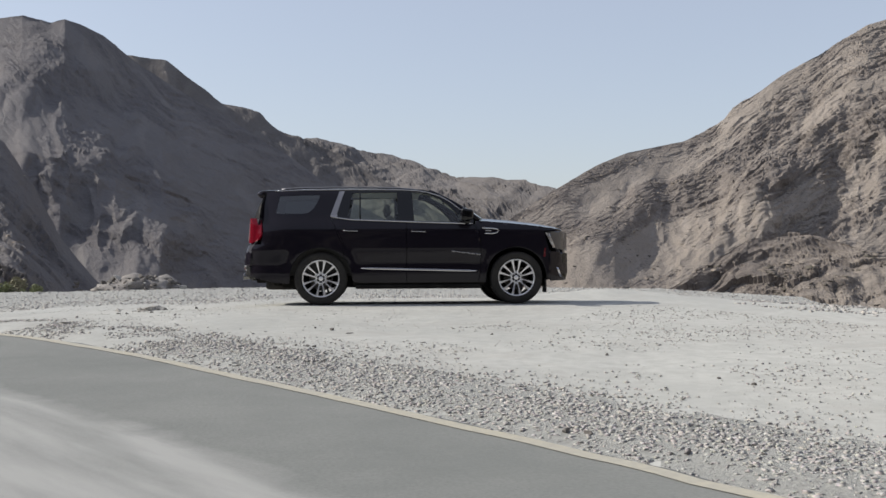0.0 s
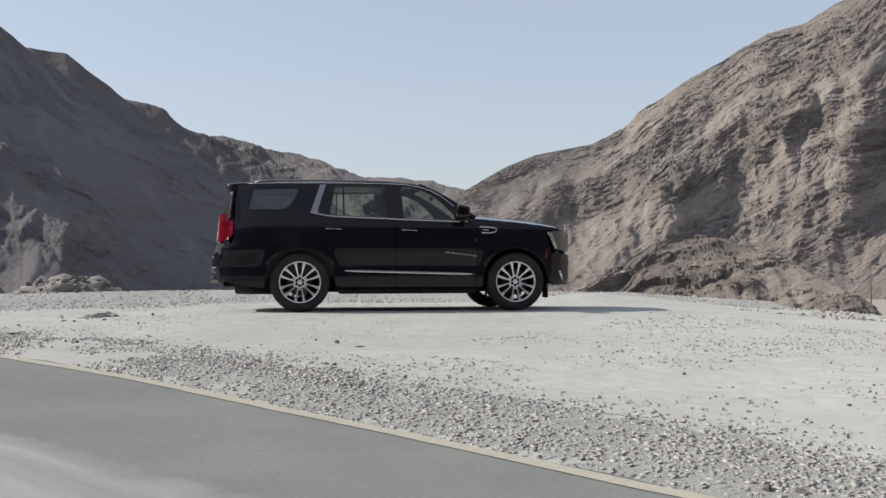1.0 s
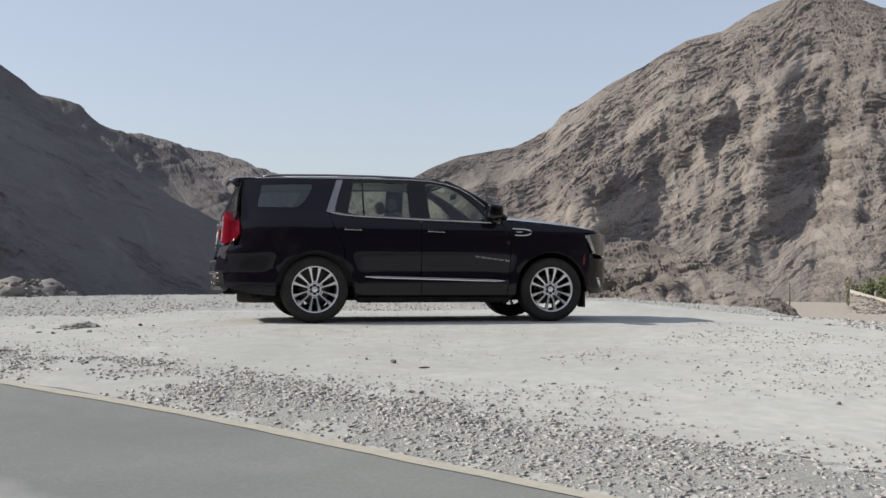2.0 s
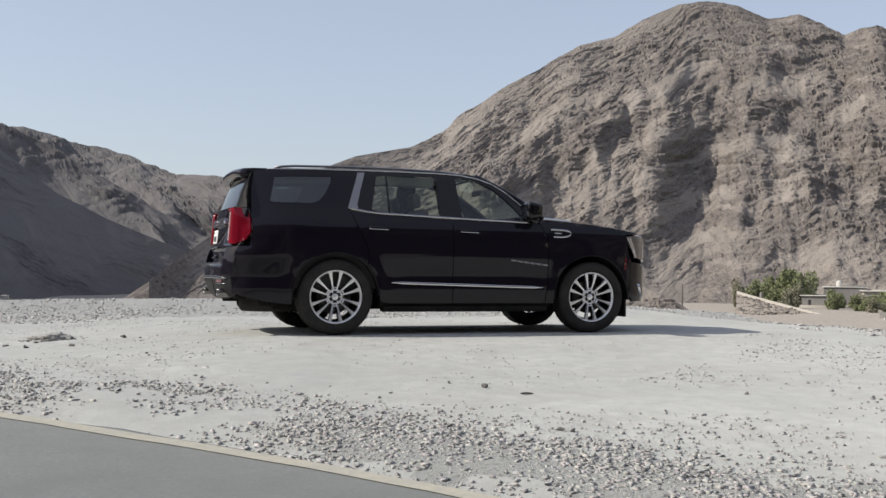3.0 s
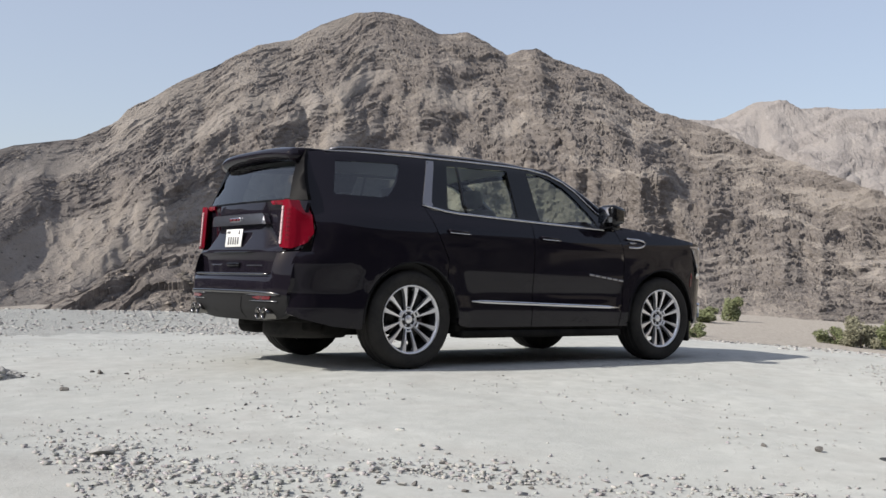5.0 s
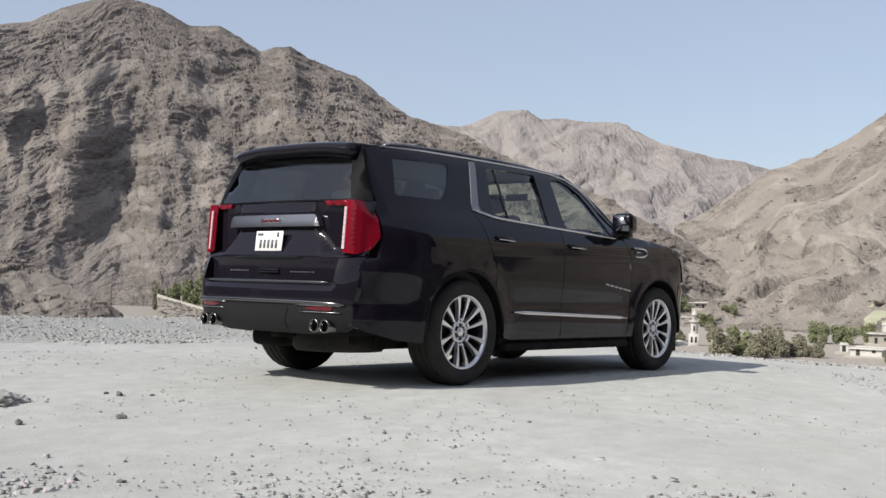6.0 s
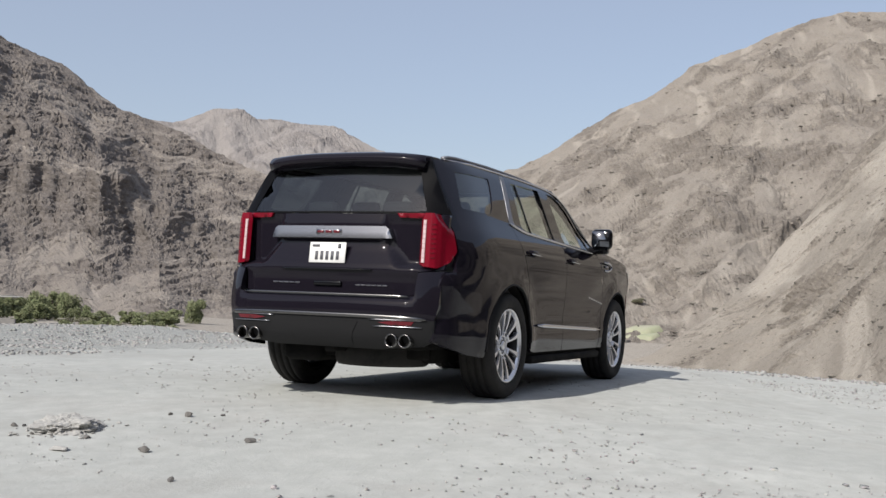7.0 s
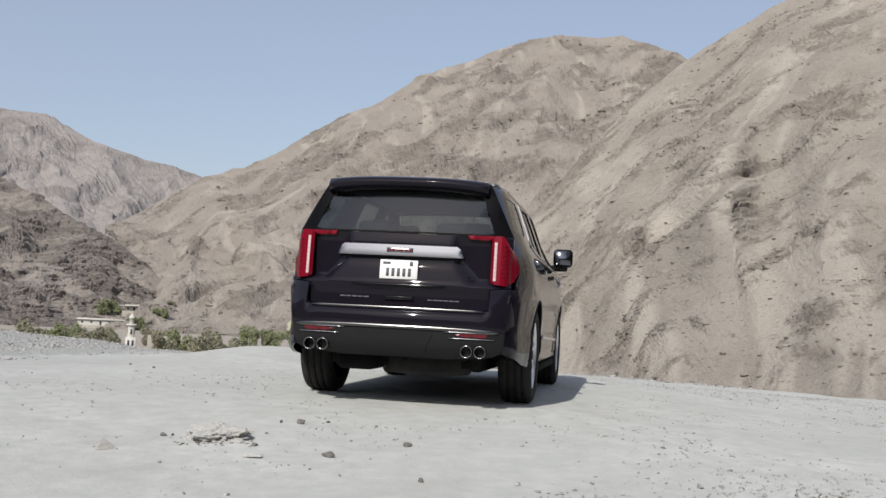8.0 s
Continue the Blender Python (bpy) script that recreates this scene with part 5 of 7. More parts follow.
    part("tailgate_grip", bar([(rear_x(y, 0.945) - 0.004, y * REAR_W, 0.948) for y in np.linspace(-0.40, 0.40, 8)], (0, 0, 0.008), (-0.010, 0, 0), True), M_GLOSS, gate_ob)
    script_badge(car, "tailgate_badge", [(rear_x(y, 0.84) - 0.001, y * REAR_W, 0.843) for y in np.linspace(0.475, 0.265, 5)], 0.040, 0.011, (-0.004, 0, 0), (0, 1, 0), M_SATIN)
    script_badge(car, "tailgate_badge", [(rear_x(y, 0.84) - 0.001, y * REAR_W, 0.838) for y in np.linspace(-0.275, -0.50, 6)], 0.036, 0.011, (-0.004, 0, 0), (0, 1, 0), M_SATIN)
    part("camera_pod", box(rear_x(0, 0.84) - 0.02, rear_x(0, 0.84) + 0.02, -0.13, 0.10, 0.826, 0.862, 0.008), M_GLOSS, gate_ob)
    # rear bumper
    bump = [(-0.94, 0.955), (-0.775, 0.94), (-0.775, 0.772), (0.775, 0.772), (0.775, 0.94), (0.94, 0.955), (0.93, 0.70), (0.905, 0.605), (-0.905, 0.605), (-0.93, 0.70)]
    bumper = part("rear_bumper", sheet(bump, rear(0.002), (), 0.04, (0.085, 0, 0)), M_PAINT, car, "glossy black rear bumper")
    low = [(-0.905, 0.603), (0.905, 0.603), (0.90, 0.46), (0.80, 0.415), (0.45, 0.385), (-0.45, 0.385), (-0.80, 0.415), (-0.90, 0.46)]
    part("bumper_valance", sheet(low, rear(0.001), (), 0.04, (0.04, 0, 0)), M_PLASTIC, bumper, "dark grey lower bumper")
    part("bumper_chrome", bar([(rear_x(y, 0.622) - 0.004, y * REAR_W, 0.622 - 0.012 * (abs(y) / 0.85) ** 4) for y in np.linspace(-0.86, 0.86, 28)], (0, 0, 0.014), (-0.012, 0, 0), True), M_TIP, bumper, "chrome strip along the bumper")
    part("step_trim", bar([(rear_x(y, 0.765) - 0.006, y * REAR_W, 0.768) for y in np.linspace(-0.73, 0.73, 20)], (0, 0, 0.009), (-0.010, 0, 0), True), M_TIP, bumper, "satin strip on the bumper step")
    part("tow_cover", sheet([(-0.33, 0.580), (0.33, 0.580), (0.28, 0.50), (0.25, 0.405), (-0.25, 0.405), (-0.28, 0.50)], rear(0.006), (), 0.05, (0.008, 0, 0)), M_PLASTIC, bumper, "tow hitch cover panel")
    # roof, spoiler, hood, windscreen, front
    roof_o = [(-0.93, -0.655), (-0.3, -0.70), (1.62, -0.735), (1.80, -0.64), (1.84, -0.3), (1.845, 0.3), (1.80, 0.64), (1.62, 0.735), (-0.3, 0.70), (-0.93, 0.655)]
    part("roof", sheet(roof_o, lambda x, y: (x, y, roof_z(x, y)), (), 0.07, (0, 0, -0.03)), M_PAINT, car, "glossy black roof")
    bm = bmesh.new()
    rows_ = []
    for y in np.linspace(-0.655, 0.655, 22):
        c = 0.05 * (abs(y) / 0.66) ** 4
        pr = [(-0.70, 1.845), (-0.85, 1.842), (-0.95, 1.834), (-1.025 + c, 1.812), (-1.045 + c, 1.785), (-1.03 + c, 1.752), (-0.95, 1.722), (-0.84, 1.740)]
        rows_.append([bm.verts.new((x, y, z - 0.035 * (abs(y) / 0.66) ** 3)) for x, z in pr])
    for a, b in zip(rows_, rows_[1:]):
        for k in range(8):
            bm.faces.new((a[k], a[(k + 1) % 8], b[(k + 1) % 8], b[k]))
    bm.faces.new(rows_[0])
    bm.faces.new(rows_[-1])
    bmesh.ops.recalc_face_normals(bm, faces=bm.faces)
    spoiler = part("spoiler", bm, M_PAINT, car, "black roof spoiler")
    part("brake_lamp", box(-1.038, -1.015, -0.16, 0.16, 1.764, 1.772, 0.003, 1), M_FRIT, spoiler)
    hood_o = [(2.45, -0.90), (3.0, -0.915), (3.45, -0.885), (3.72, -0.80), (3.86, -0.62), (3.92, -0.3), (3.93, 0), (3.92, 0.3), (3.86, 0.62), (3.72, 0.80), (3.45, 0.885), (3.0, 0.915), (2.45, 0.90)]
    part("hood", sheet(hood_o, lambda x, y: (x, y, hood_z(x, y)), (), 0.06, (0, 0, -0.03)), M_PAINT, car, "glossy black hood")
    ws = [(-0.80, 0.0), (0.80, 0.0), (0.635, 1.0), (-0.635, 1.0)]
    part("windscreen", sheet(ws, lambda y, t: (2.64 - 0.83 * t - 0.16 * (y / 0.8) ** 2 + 0.05 * math.sin(math.pi * t), y, 1.375 + 0.455 * t), (), 0.1, (-0.004, 0, -0.004)), M_GLASS, car, "large windscreen")
    for s in (-1, 1):
        part("front_pillar", bar([(2.50 - 0.80 * t, s * (0.84 - 0.16 * t), 1.325 + 0.475 * t + 0.035 * math.sin(math.pi * t)) for t in np.linspace(0, 1, 10)], (0.02, 0, 0.03), (0, s * 0.035, 0)), M_PAINT, car)
    part("front_face", sheet([(-0.78, 1.15), (0.78, 1.15), (0.80, 0.40), (-0.80, 0.40)], lambda y, z: (4.0 - 0.16 * (y / 0.8) ** 2 - 0.05 * abs(z - 0.75), y, z), [[(-0.55, 1.06), (0.55, 1.06), (0.50, 0.62), (-0.50, 0.62)]], 0.06, (-0.04, 0, 0)), M_PAINT, car, "black front bumper")
    grille = part("grille", sheet([(-0.56, 1.07), (0.56, 1.07), (0.51, 0.61), (-0.51, 0.61)], lambda y, z: (3.96 - 0.16 * (y / 0.8) ** 2 - 0.05 * abs(z - 0.75), y, z), (), 0.08, (-0.02, 0, 0)), M_GLOSS, car, "dark grille with chrome bars")
    for k in range(6):
        part("grille_bar", bar([(3.985 - 0.16 * (y / 0.8) ** 2, y, 0.66 + 0.075 * k) for y in np.linspace(-0.5, 0.5, 8)], (0, 0, 0.012), (0.012, 0, 0)), M_CHROME, grille)
    # underside
    part("floor_pan", box(-0.90, 3.70, -0.66, 0.66, 0.38, 0.46, 0.02), M_UNDER, car, "dark underbody")
    part("skid_plate", box(0.45, 3.60, -0.44, 0.44, 0.27, 0.37, 0.03), M_UNDER, car)
    part("muffler", box(-0.85, -0.40, 0.22, 0.56, 0.25, 0.41, 0.06, 3), M_UNDER, car, "dull black muffler")
    for yy in (-0.3, 0.0):
        part("cross_member", box(-0.45 + yy, -0.34 + yy, -0.62, 0.62, 0.30, 0.40, 0.02), M_UNDER, car)
    for ax in (0.0, AXLE_F):
        ln = lathe([(0.0005, -0.75), (0.04, -0.75), (0.045, -0.15), (0.12, -0.10), (0.13, 0.05), (0.05, 0.12), (0.045, 0.75), (0.0005, 0.75)], 16)
        ln.transform(pose(ax, 0, 0.38))
        part("axle", ln, M_UNDER, car)
    spare = lathe([(0.0005, -0.04), (0.20, -0.05), (0.22, -0.09), (0.34, -0.09), (0.365, -0.06), (0.365, 0.06), (0.34, 0.09), (0.0005, 0.09)], 32)
    spare.transform(pose(-0.55, -0.17, 0.33, 90, 0, 0))
    part("spare_wheel", spare, M_RUBBER, car, "dusty spare tyre slung under the floor")
    for s in (-1, 1):
        part("frame_rail", box(-0.62, 3.60, s * 0.58 - 0.045, s * 0.58 + 0.045, 0.27, 0.40, 0.02), M_UNDER, car)
    part("tow_hitch", box(-1.08, -0.82, -0.04, 0.04, 0.345, 0.42, 0.01), M_UNDER, car)
    part("hitch_bar", box(-0.98, -0.90, -0.55, 0.55, 0.375, 0.44, 0.02), M_UNDER, car)
    for s in (-1, 1):
        part("tail_pipe", bar([(-0.42, s * 0.46, 0.40), (-0.60, s * 0.56, 0.40), (-0.80, s * 0.64, 0.43), (-1.08, s * 0.655, 0.452)], (0, 0, 0.03), (0, 0.03, 0)), M_UNDER, car, "dull exhaust pipe")
        part("trailing_arm", bar([(0.02, s * 0.52, 0.33), (0.35, s * 0.50, 0.37), (0.70, s * 0.48, 0.42)], (0, 0, 0.03), (0, 0.025, 0)), M_UNDER, car)
        part("damper", lathe([(0.0005, 0.0), (0.03, 0.0), (0.03, 0.30), (0.0005, 0.30)], 12), M_UNDER, car).matrix_local = pose(-0.12, s * 0.56, 0.30, 75, 0, 0)
    # cabin
    part("cabin_floor", box(-0.90, 2.60, -0.82, 0.82, 0.46, 0.56, 0.02), M_CABIN, car)
    part("headliner", sheet([(-0.85, -0.66), (1.6, -0.66), (1.6, 0.66), (-0.85, 0.66)], lambda x, y: (x, y, roof_z(x, y) - 0.05), (), 0.15, (0, 0, -0.01)), M_CREAM, car, "pale headliner")
    part("dashboard", box(2.02, 2.55, -0.80, 0.80, 0.85, 1.27, 0.08, 3), M_CABIN, car, "dark dashboard")
    for s in (-1, 1):
        part("door_card", box(-0.80, 2.40, min(s * 0.84, s * 0.90), max(s * 0.84, s * 0.90), 0.5, 1.255, 0.02), M_CABIN, car)
    wheel_ring = bmesh.new()
    bmesh.ops.create_circle(wheel_ring, segments=6, radius=0.017, matrix=pose(0.185, 0, 0, 90, 0, 0))
    bmesh.ops.spin(wheel_ring, geom=wheel_ring.verts[:] + wheel_ring.edges[:], cent=(0, 0, 0), axis=(0, 0, 1), angle=2 * math.pi, steps=28, use_merge=True)
    wheel_ring.transform(pose(1.90, 0.42, 1.20, 0, -65, 0))
    part("steering_wheel", wheel_ring, M_CABIN, car)
    part("inner_mirror", box(1.98, 2.01, -0.13, 0.13, 1.63, 1.70, 0.012), M_CABIN, car)
    for yy in (-0.42, 0.42):
        build_seat(car, 1.45, yy, 0.54, M_CLOTH, 1.05)
        build_seat(car, 0.55, yy, 0.52, M_CREAM)
    build_seat(car, -0.32, 0.0, 1.20, M_CLOTH, 0.86)
    # wheels
    for wx in (0.0, AXLE_F):
        for s in (-1, 1):
            build_wheel(car, wx, s * 0.868, s)
    return car


build_car()

# ---- stones ----
def surface_z(x, y):
    return land_height(x, y) + relief(x, y) * np.clip(np.hypot((x - 1.5) / 3.2, y / 1.9) - 0.75, 0, 0.5) * 2


rng = np.random.default_rng(7)


def pebbles(name, x, y, size, mat, label):
    """Many angular stones lying on the ground, in one mesh."""
    return chips(name, x, y, surface_z(x, y) + 0.002 + size * 0.16, size, mat, label, "gravel", rng)


def bed_material():
    """Packed chippings: small stones of mixed greys, each with its own face."""
    m = material("packed_gravel", (0.34, 0.328, 0.31), 0.95, spec=0.2)
    nt = m.node_tree
    p = nt.nodes["Principled BSDF"]
    geo = nt.nodes.new("ShaderNodeNewGeometry")
    fine = nt.nodes.new("ShaderNodeTexNoise")
    fine.inputs["Scale"].default_value = 26
    fine.inputs["Detail"].default_value = 9
    fine.inputs["Roughness"].default_value = 0.78
    nt.links.new(geo.outputs["Position"], fine.inputs["Vector"])
    ramp = nt.nodes.new("ShaderNodeValToRGB")
    for k, c in enumerate(((0.20, 0.204, 0.198), (0.52, 0.527, 0.50), (0.335, 0.342, 0.33), (0.41, 0.418, 0.40))):
        e = ramp.color_ramp.elements[k] if k < 2 else ramp.color_ramp.elements.new(0.5)
        e.position = (0.34, 0.68, 0.45, 0.55)[k]
        e.color = (*c, 1)
    nt.links.new(fine.outputs["Fac"], ramp.inputs["Fac"])
    n = nt.nodes.new("ShaderNodeTexNoise")
    n.inputs["Scale"].default_value = 1.1
    n.inputs["Detail"].default_value = 6
    nt.links.new(geo.outputs["Position"], n.inputs["Vector"])
    dust = nt.nodes.new("ShaderNodeMapRange")
    dust.inputs["From Min"].default_value = 0.40
    dust.inputs["From Max"].default_value = 0.66
    dust.inputs["To Max"].default_value = 0.8
    nt.links.new(n.outputs["Fac"], dust.inputs["Value"])
    mx = nt.nodes.new("ShaderNodeMix")
    mx.data_type = "RGBA"
    nt.links.new(dust.outputs["Result"], mx.inputs["Factor"])
    nt.links.new(ramp.outputs["Color"], mx.inputs["A"])
    mx.inputs["B"].default_value = (0.398, 0.408, 0.39, 1)
    nt.links.new(mx.outputs["Result"], p.inputs["Base Color"])
    b = nt.nodes.new("ShaderNodeBump")
    b.inputs["Strength"].default_value = 0.9
    b.inputs["Distance"].default_value = 0.03
    nt.links.new(fine.outputs["Fac"], b.inputs["Height"])
    nt.links.new(b.outputs["Normal"], p.inputs["Normal"])
    return m


M_BED = bed_material()


def gravel_bed(name, X, Y, fade, label):
    """A thin ragged spread of chippings that dips under the dust where fade falls below nought."""
    lift = np.clip(fade + 0.5 * fbm(X / 0.9, Y / 0.9, 4, 120) + 0.5 * fbm(X / 0.2, Y / 0.2, 2, 121), -1, 1) * 0.02
    lift = np.where(fade < -0.25, -0.03, lift)
    Z = surface_z(X, Y) + np.clip(lift, -0.03, 0.003)
    return tagged(new(name, grid_mesh(name, np.stack([X, Y, Z], -1), M_BED)), label, "gravel", kind="stuff")


ga, gn = np.linspace(-9, 22, 620)[:, None], np.linspace(-2.6, -0.02, 60)[None, :]
gx, gy = road_point(ga + 0 * gn, gn + 0 * ga)
gravel_bed("gravel_verge", gx, gy, 0.62 - np.abs(gn + 0.65) * 0.95 - 0.22 * np.clip((7.5 - ga) / 3.5, 0, 1) - 1.2 * np.clip((3.4 - ga) / 1.6, 0, 1), "packed grey chippings along the road's edge")
gx, gy = np.linspace(-14, 12.5, 240)[:, None], np.linspace(5.0, 11.5, 70)[None, :]
gravel_bed("gravel_bank", gx + 0 * gy, gy + 0 * gx, np.clip((gy - 6.2) * 0.7, -1, 0.7) + 0 * gx, "packed grey chippings on the low bank")


def scatter(count, a0, a1, n0, n1, thin, seed):
    """Places by the road: along a and across n, thinned by patchy noise."""
    a, n = rng.uniform(a0, a1, count), rng.uniform(n0, n1, count)
    x, y = road_point(a, n)
    keep = fbm(x / 1.1, y / 1.1, 3, seed) + rng.uniform(-0.35, 0.35, count) > thin
    return x[keep], y[keep]


def sizes(n, small, big, power=3.0):
    return small + (big - small) * rng.uniform(0, 1, n) ** power


# the strip beside the road, densest at its middle
a = rng.uniform(-7, 20, 62000)
n = -np.abs(rng.normal(0.78, 0.45, 62000))
x, y = road_point(a, n)
# patchy towards one end, with one dense tongue that reaches out onto the dust
tongue = np.clip(1.25 - np.hypot((a - 1.15) / 0.45, (n + 1.40) / 0.24), 0, 1) * 1.6
need = -0.30 + 0.16 * np.clip((6.5 - a) / 3.0, 0, 1) + 0.56 * np.clip((2.6 - a) / 1.8, 0, 1) - tongue
ok = (fbm(x / 0.8, y / 0.8, 3, 101) + rng.uniform(-0.4, 0.4, len(x)) > need) & (n < -0.03)
pebbles("roadside_gravel", x[ok], y[ok], sizes(ok.sum(), 0.004, 0.022, 2.8), M_GRAVEL, "loose grey gravel strewn along the road's edge")
x, y = scatter(52000, 3.5, 22, -8.5, -1.2, 0.02, 102)
pebbles("scattered_gravel", x, y, sizes(len(x), 0.003, 0.017, 3.0), M_GRAVEL, "grey stones scattered over the dusty turnout")
x, y = scatter(26000, -10, 3.5, -9.0, -0.9, 0.40, 107)
pebbles("scattered_gravel", x, y, sizes(len(x), 0.003, 0.012, 3.0), M_GRAVEL, "small grey stones thinly scattered over pale dust")
x, y = scatter(12000, -10, 12, -9.0, -1.2, 0.36, 103)
pebbles("fine_gravel", x, y, sizes(len(x), 0.003, 0.013, 3.0), M_GRAVEL, "sparse small stones on pale dust")
# the bank behind the car
x, y = rng.uniform(-13, 12.0, 34000), rng.uniform(5.0, 12.0, 34000)
ok = (fbm(x / 1.3, y / 1.3, 3, 104) + rng.uniform(-0.4, 0.4, len(x)) > -0.30 + np.clip((7.2 - y) * 0.35, 0, 1)) & (y > 5.3 + 0.3 * np.sin(x))
pebbles("bank_gravel", x[ok], y[ok], sizes(ok.sum(), 0.007, 0.036, 3.0), M_GRAVEL, "rough grey gravel heaped along the bank")


# loose stones along the turnout's far edge
x, y = rng.uniform(7.0, 12.5, 9000), rng.uniform(-4.0, 7.5, 9000)
ok = fbm(x / 1.6, y / 1.6, 3, 105) + rng.uniform(-0.3, 0.3, len(x)) + 0.10 * (x - 10.5) > 0.12
pebbles("edge_gravel", x[ok], y[ok], sizes(ok.sum(), 0.008, 0.045, 3.0), M_GRAVEL, "grey rubble along the turnout's far edge")


def rock_mesh(seed, detail=3, flat=0.6):
    """A broken stone: cut by random planes, then roughened."""
    r = random.Random(seed)
    bm = bmesh.new()
    bmesh.ops.create_icosphere(bm, subdivisions=detail, radius=1)
    cuts = []
    for _ in range(11):
        n = Vector((r.gauss(0, 1), r.gauss(0, 1), r.gauss(0, 1))).normalized()
        cuts.append((n, r.uniform(0.34, 0.66)))
    for v in bm.verts:
        p = v.co.copy()
        for n, k in cuts:
            over = p.dot(n) - k
            if over > 0:
                p -= n * over
        p *= 1 + 0.10 * noise.noise(p * 3.1 + Vector((seed, 0, 0))) + 0.06 * noise.noise(p * 9 + Vector((0, seed, 0)))
        v.co = Vector((p.x * 1.2, p.y * 0.9, max(p.z * flat * 1.2, -0.42 * flat)))
    me = bpy.data.meshes.new("rock")
    bm.to_mesh(me)
    bm.free()
    return me


ROCKS = [rock_mesh(k + 1, 3) for k in range(8)]
for me_ in ROCKS:
    me_.materials.append(M_DARK_STONE)
PALE = [rock_mesh(k + 21, 3, 0.5) for k in range(3)]
SMALL = [rock_mesh(k + 1, 2) for k in range(8)]
SMALL_PALE = [rock_mesh(k + 21, 2, 0.5) for k in range(3)]
for me_ in SMALL:
    me_.materials.append(M_DARK_STONE)
for me_ in SMALL_PALE:
    me_.materials.append(M_PALE_STONE)
for me_ in PALE:
    me_.materials.append(M_PALE_STONE)


def rock(x, y, size, k, pale=False, group="rocks on the turnout", name="rock", label="", tall=1.0):
    pool = (SMALL_PALE if pale else SMALL) if size < 0.03 else (PALE if pale else ROCKS)
    ob = new(name, pool[k % len(pool)])
    z = float(surface_z(np.array([x]), np.array([y]))[0])
    ob.matrix_basis = pose(x, y, z + size * 0.18, 0, 0, (k * 77) % 360) @ Matrix.Diagonal((size, size, size * tall, 1))
    return tagged(ob, label or ("pale weathered stone lying in the dust" if pale else "dark angular rock lying in the dust"), "rock", group)


# larger single rocks
for k, (x, y, size) in enumerate([(-2.14, 0.57, 0.05), (-2.13, 0.43, 0.085), (-2.70, -0.45, 0.085), (-3.15, -0.06, 0.10), (-3.06, 0.43, 0.07), (-3.77, -0.75, 0.07), (-3.02, 1.05, 0.07),
                                  (-1.96, 0.28, 0.05), (0.07, -4.48, 0.06), (0.28, -4.70, 0.075), (0.15, -6.49, 0.065), (0.08, -6.48, 0.06), (-0.05, -6.41, 0.06), (1.23, -6.84, 0.05),
                                  (2.15, -5.38, 0.06), (-2.04, -2.06, 0.05), (3.79, -9.35, 0.06), (1.91, -11.24, 0.085), (2.03, -11.35, 0.09), (2.45, -11.95, 0.07), (2.88, -11.82, 0.065),
                                  (2.82, -12.11, 0.06), (3.06, -7.33, 0.07), (-3.73, -2.03, 0.06), (2.50, 3.97, 0.07), (1.47, 3.20, 0.05), (3.64, -8.95, 0.05), (1.16, -6.21, 0.045)]):
    rock(x, y, size * 0.44, k)
rock(-3.39, 0.33, 0.055, 1, True)
rock(-3.57, 1.16, 0.085, 2, True, label="small white stone lying in the dust")
rock(-3.33, -3.04, 0.07, 0, True)
# a low heap of crumbled pale rock
bm = bmesh.new()
bmesh.ops.create_icosphere(bm, subdivisions=5, radius=1)
for v in bm.verts:
    d = v.co.copy()
    k = 1 + 0.30 * noise.noise(d * 1.7 + Vector((3, 0, 0))) + 0.18 * noise.noise(d * 4.3) + 0.09 * noise.noise(d * 11) + 0.05 * noise.noise(d * 24)
    v.co = Vector((d.x * 0.25 * k, d.y * 0.20 * k, d.z * 0.075 * k))
boulder = part("boulder", bm, M_PALE_STONE, smooth=False)
boulder.matrix_basis = pose(-2.91, 0.72, float(surface_z(np.array([-2.91]), np.array([0.72]))[0]) + 0.005, 0, 0, 25)
tagged(boulder, "low pale crumbling boulder half sunk in dust", "rock", "rocks on the turnout")
for k in range(60):
    an, rr = rng.uniform(0, 6.28), rng.uniform(0.3, 1.0) * 0.40
    rock(-2.91 + rr * math.cos(an), 0.72 + rr * math.sin(an) * 0.8, rng.uniform(0.006, 0.024), k, k % 6 > 0, group="fragments round the boulder", name="stone")
# a low ring of stones by the road
for k in range(34):
    an = 6.283 * k / 34
    rr = 1 + rng.uniform(-0.2, 0.2)
    rock(-2.05 + 0.42 * rr * math.cos(an), -4.35 + 0.30 * rr * math.sin(an), rng.uniform(0.012, 0.03), k, k % 2 == 0, group="ring of stones", name="stone", label="small stone in a scatter on the dust")

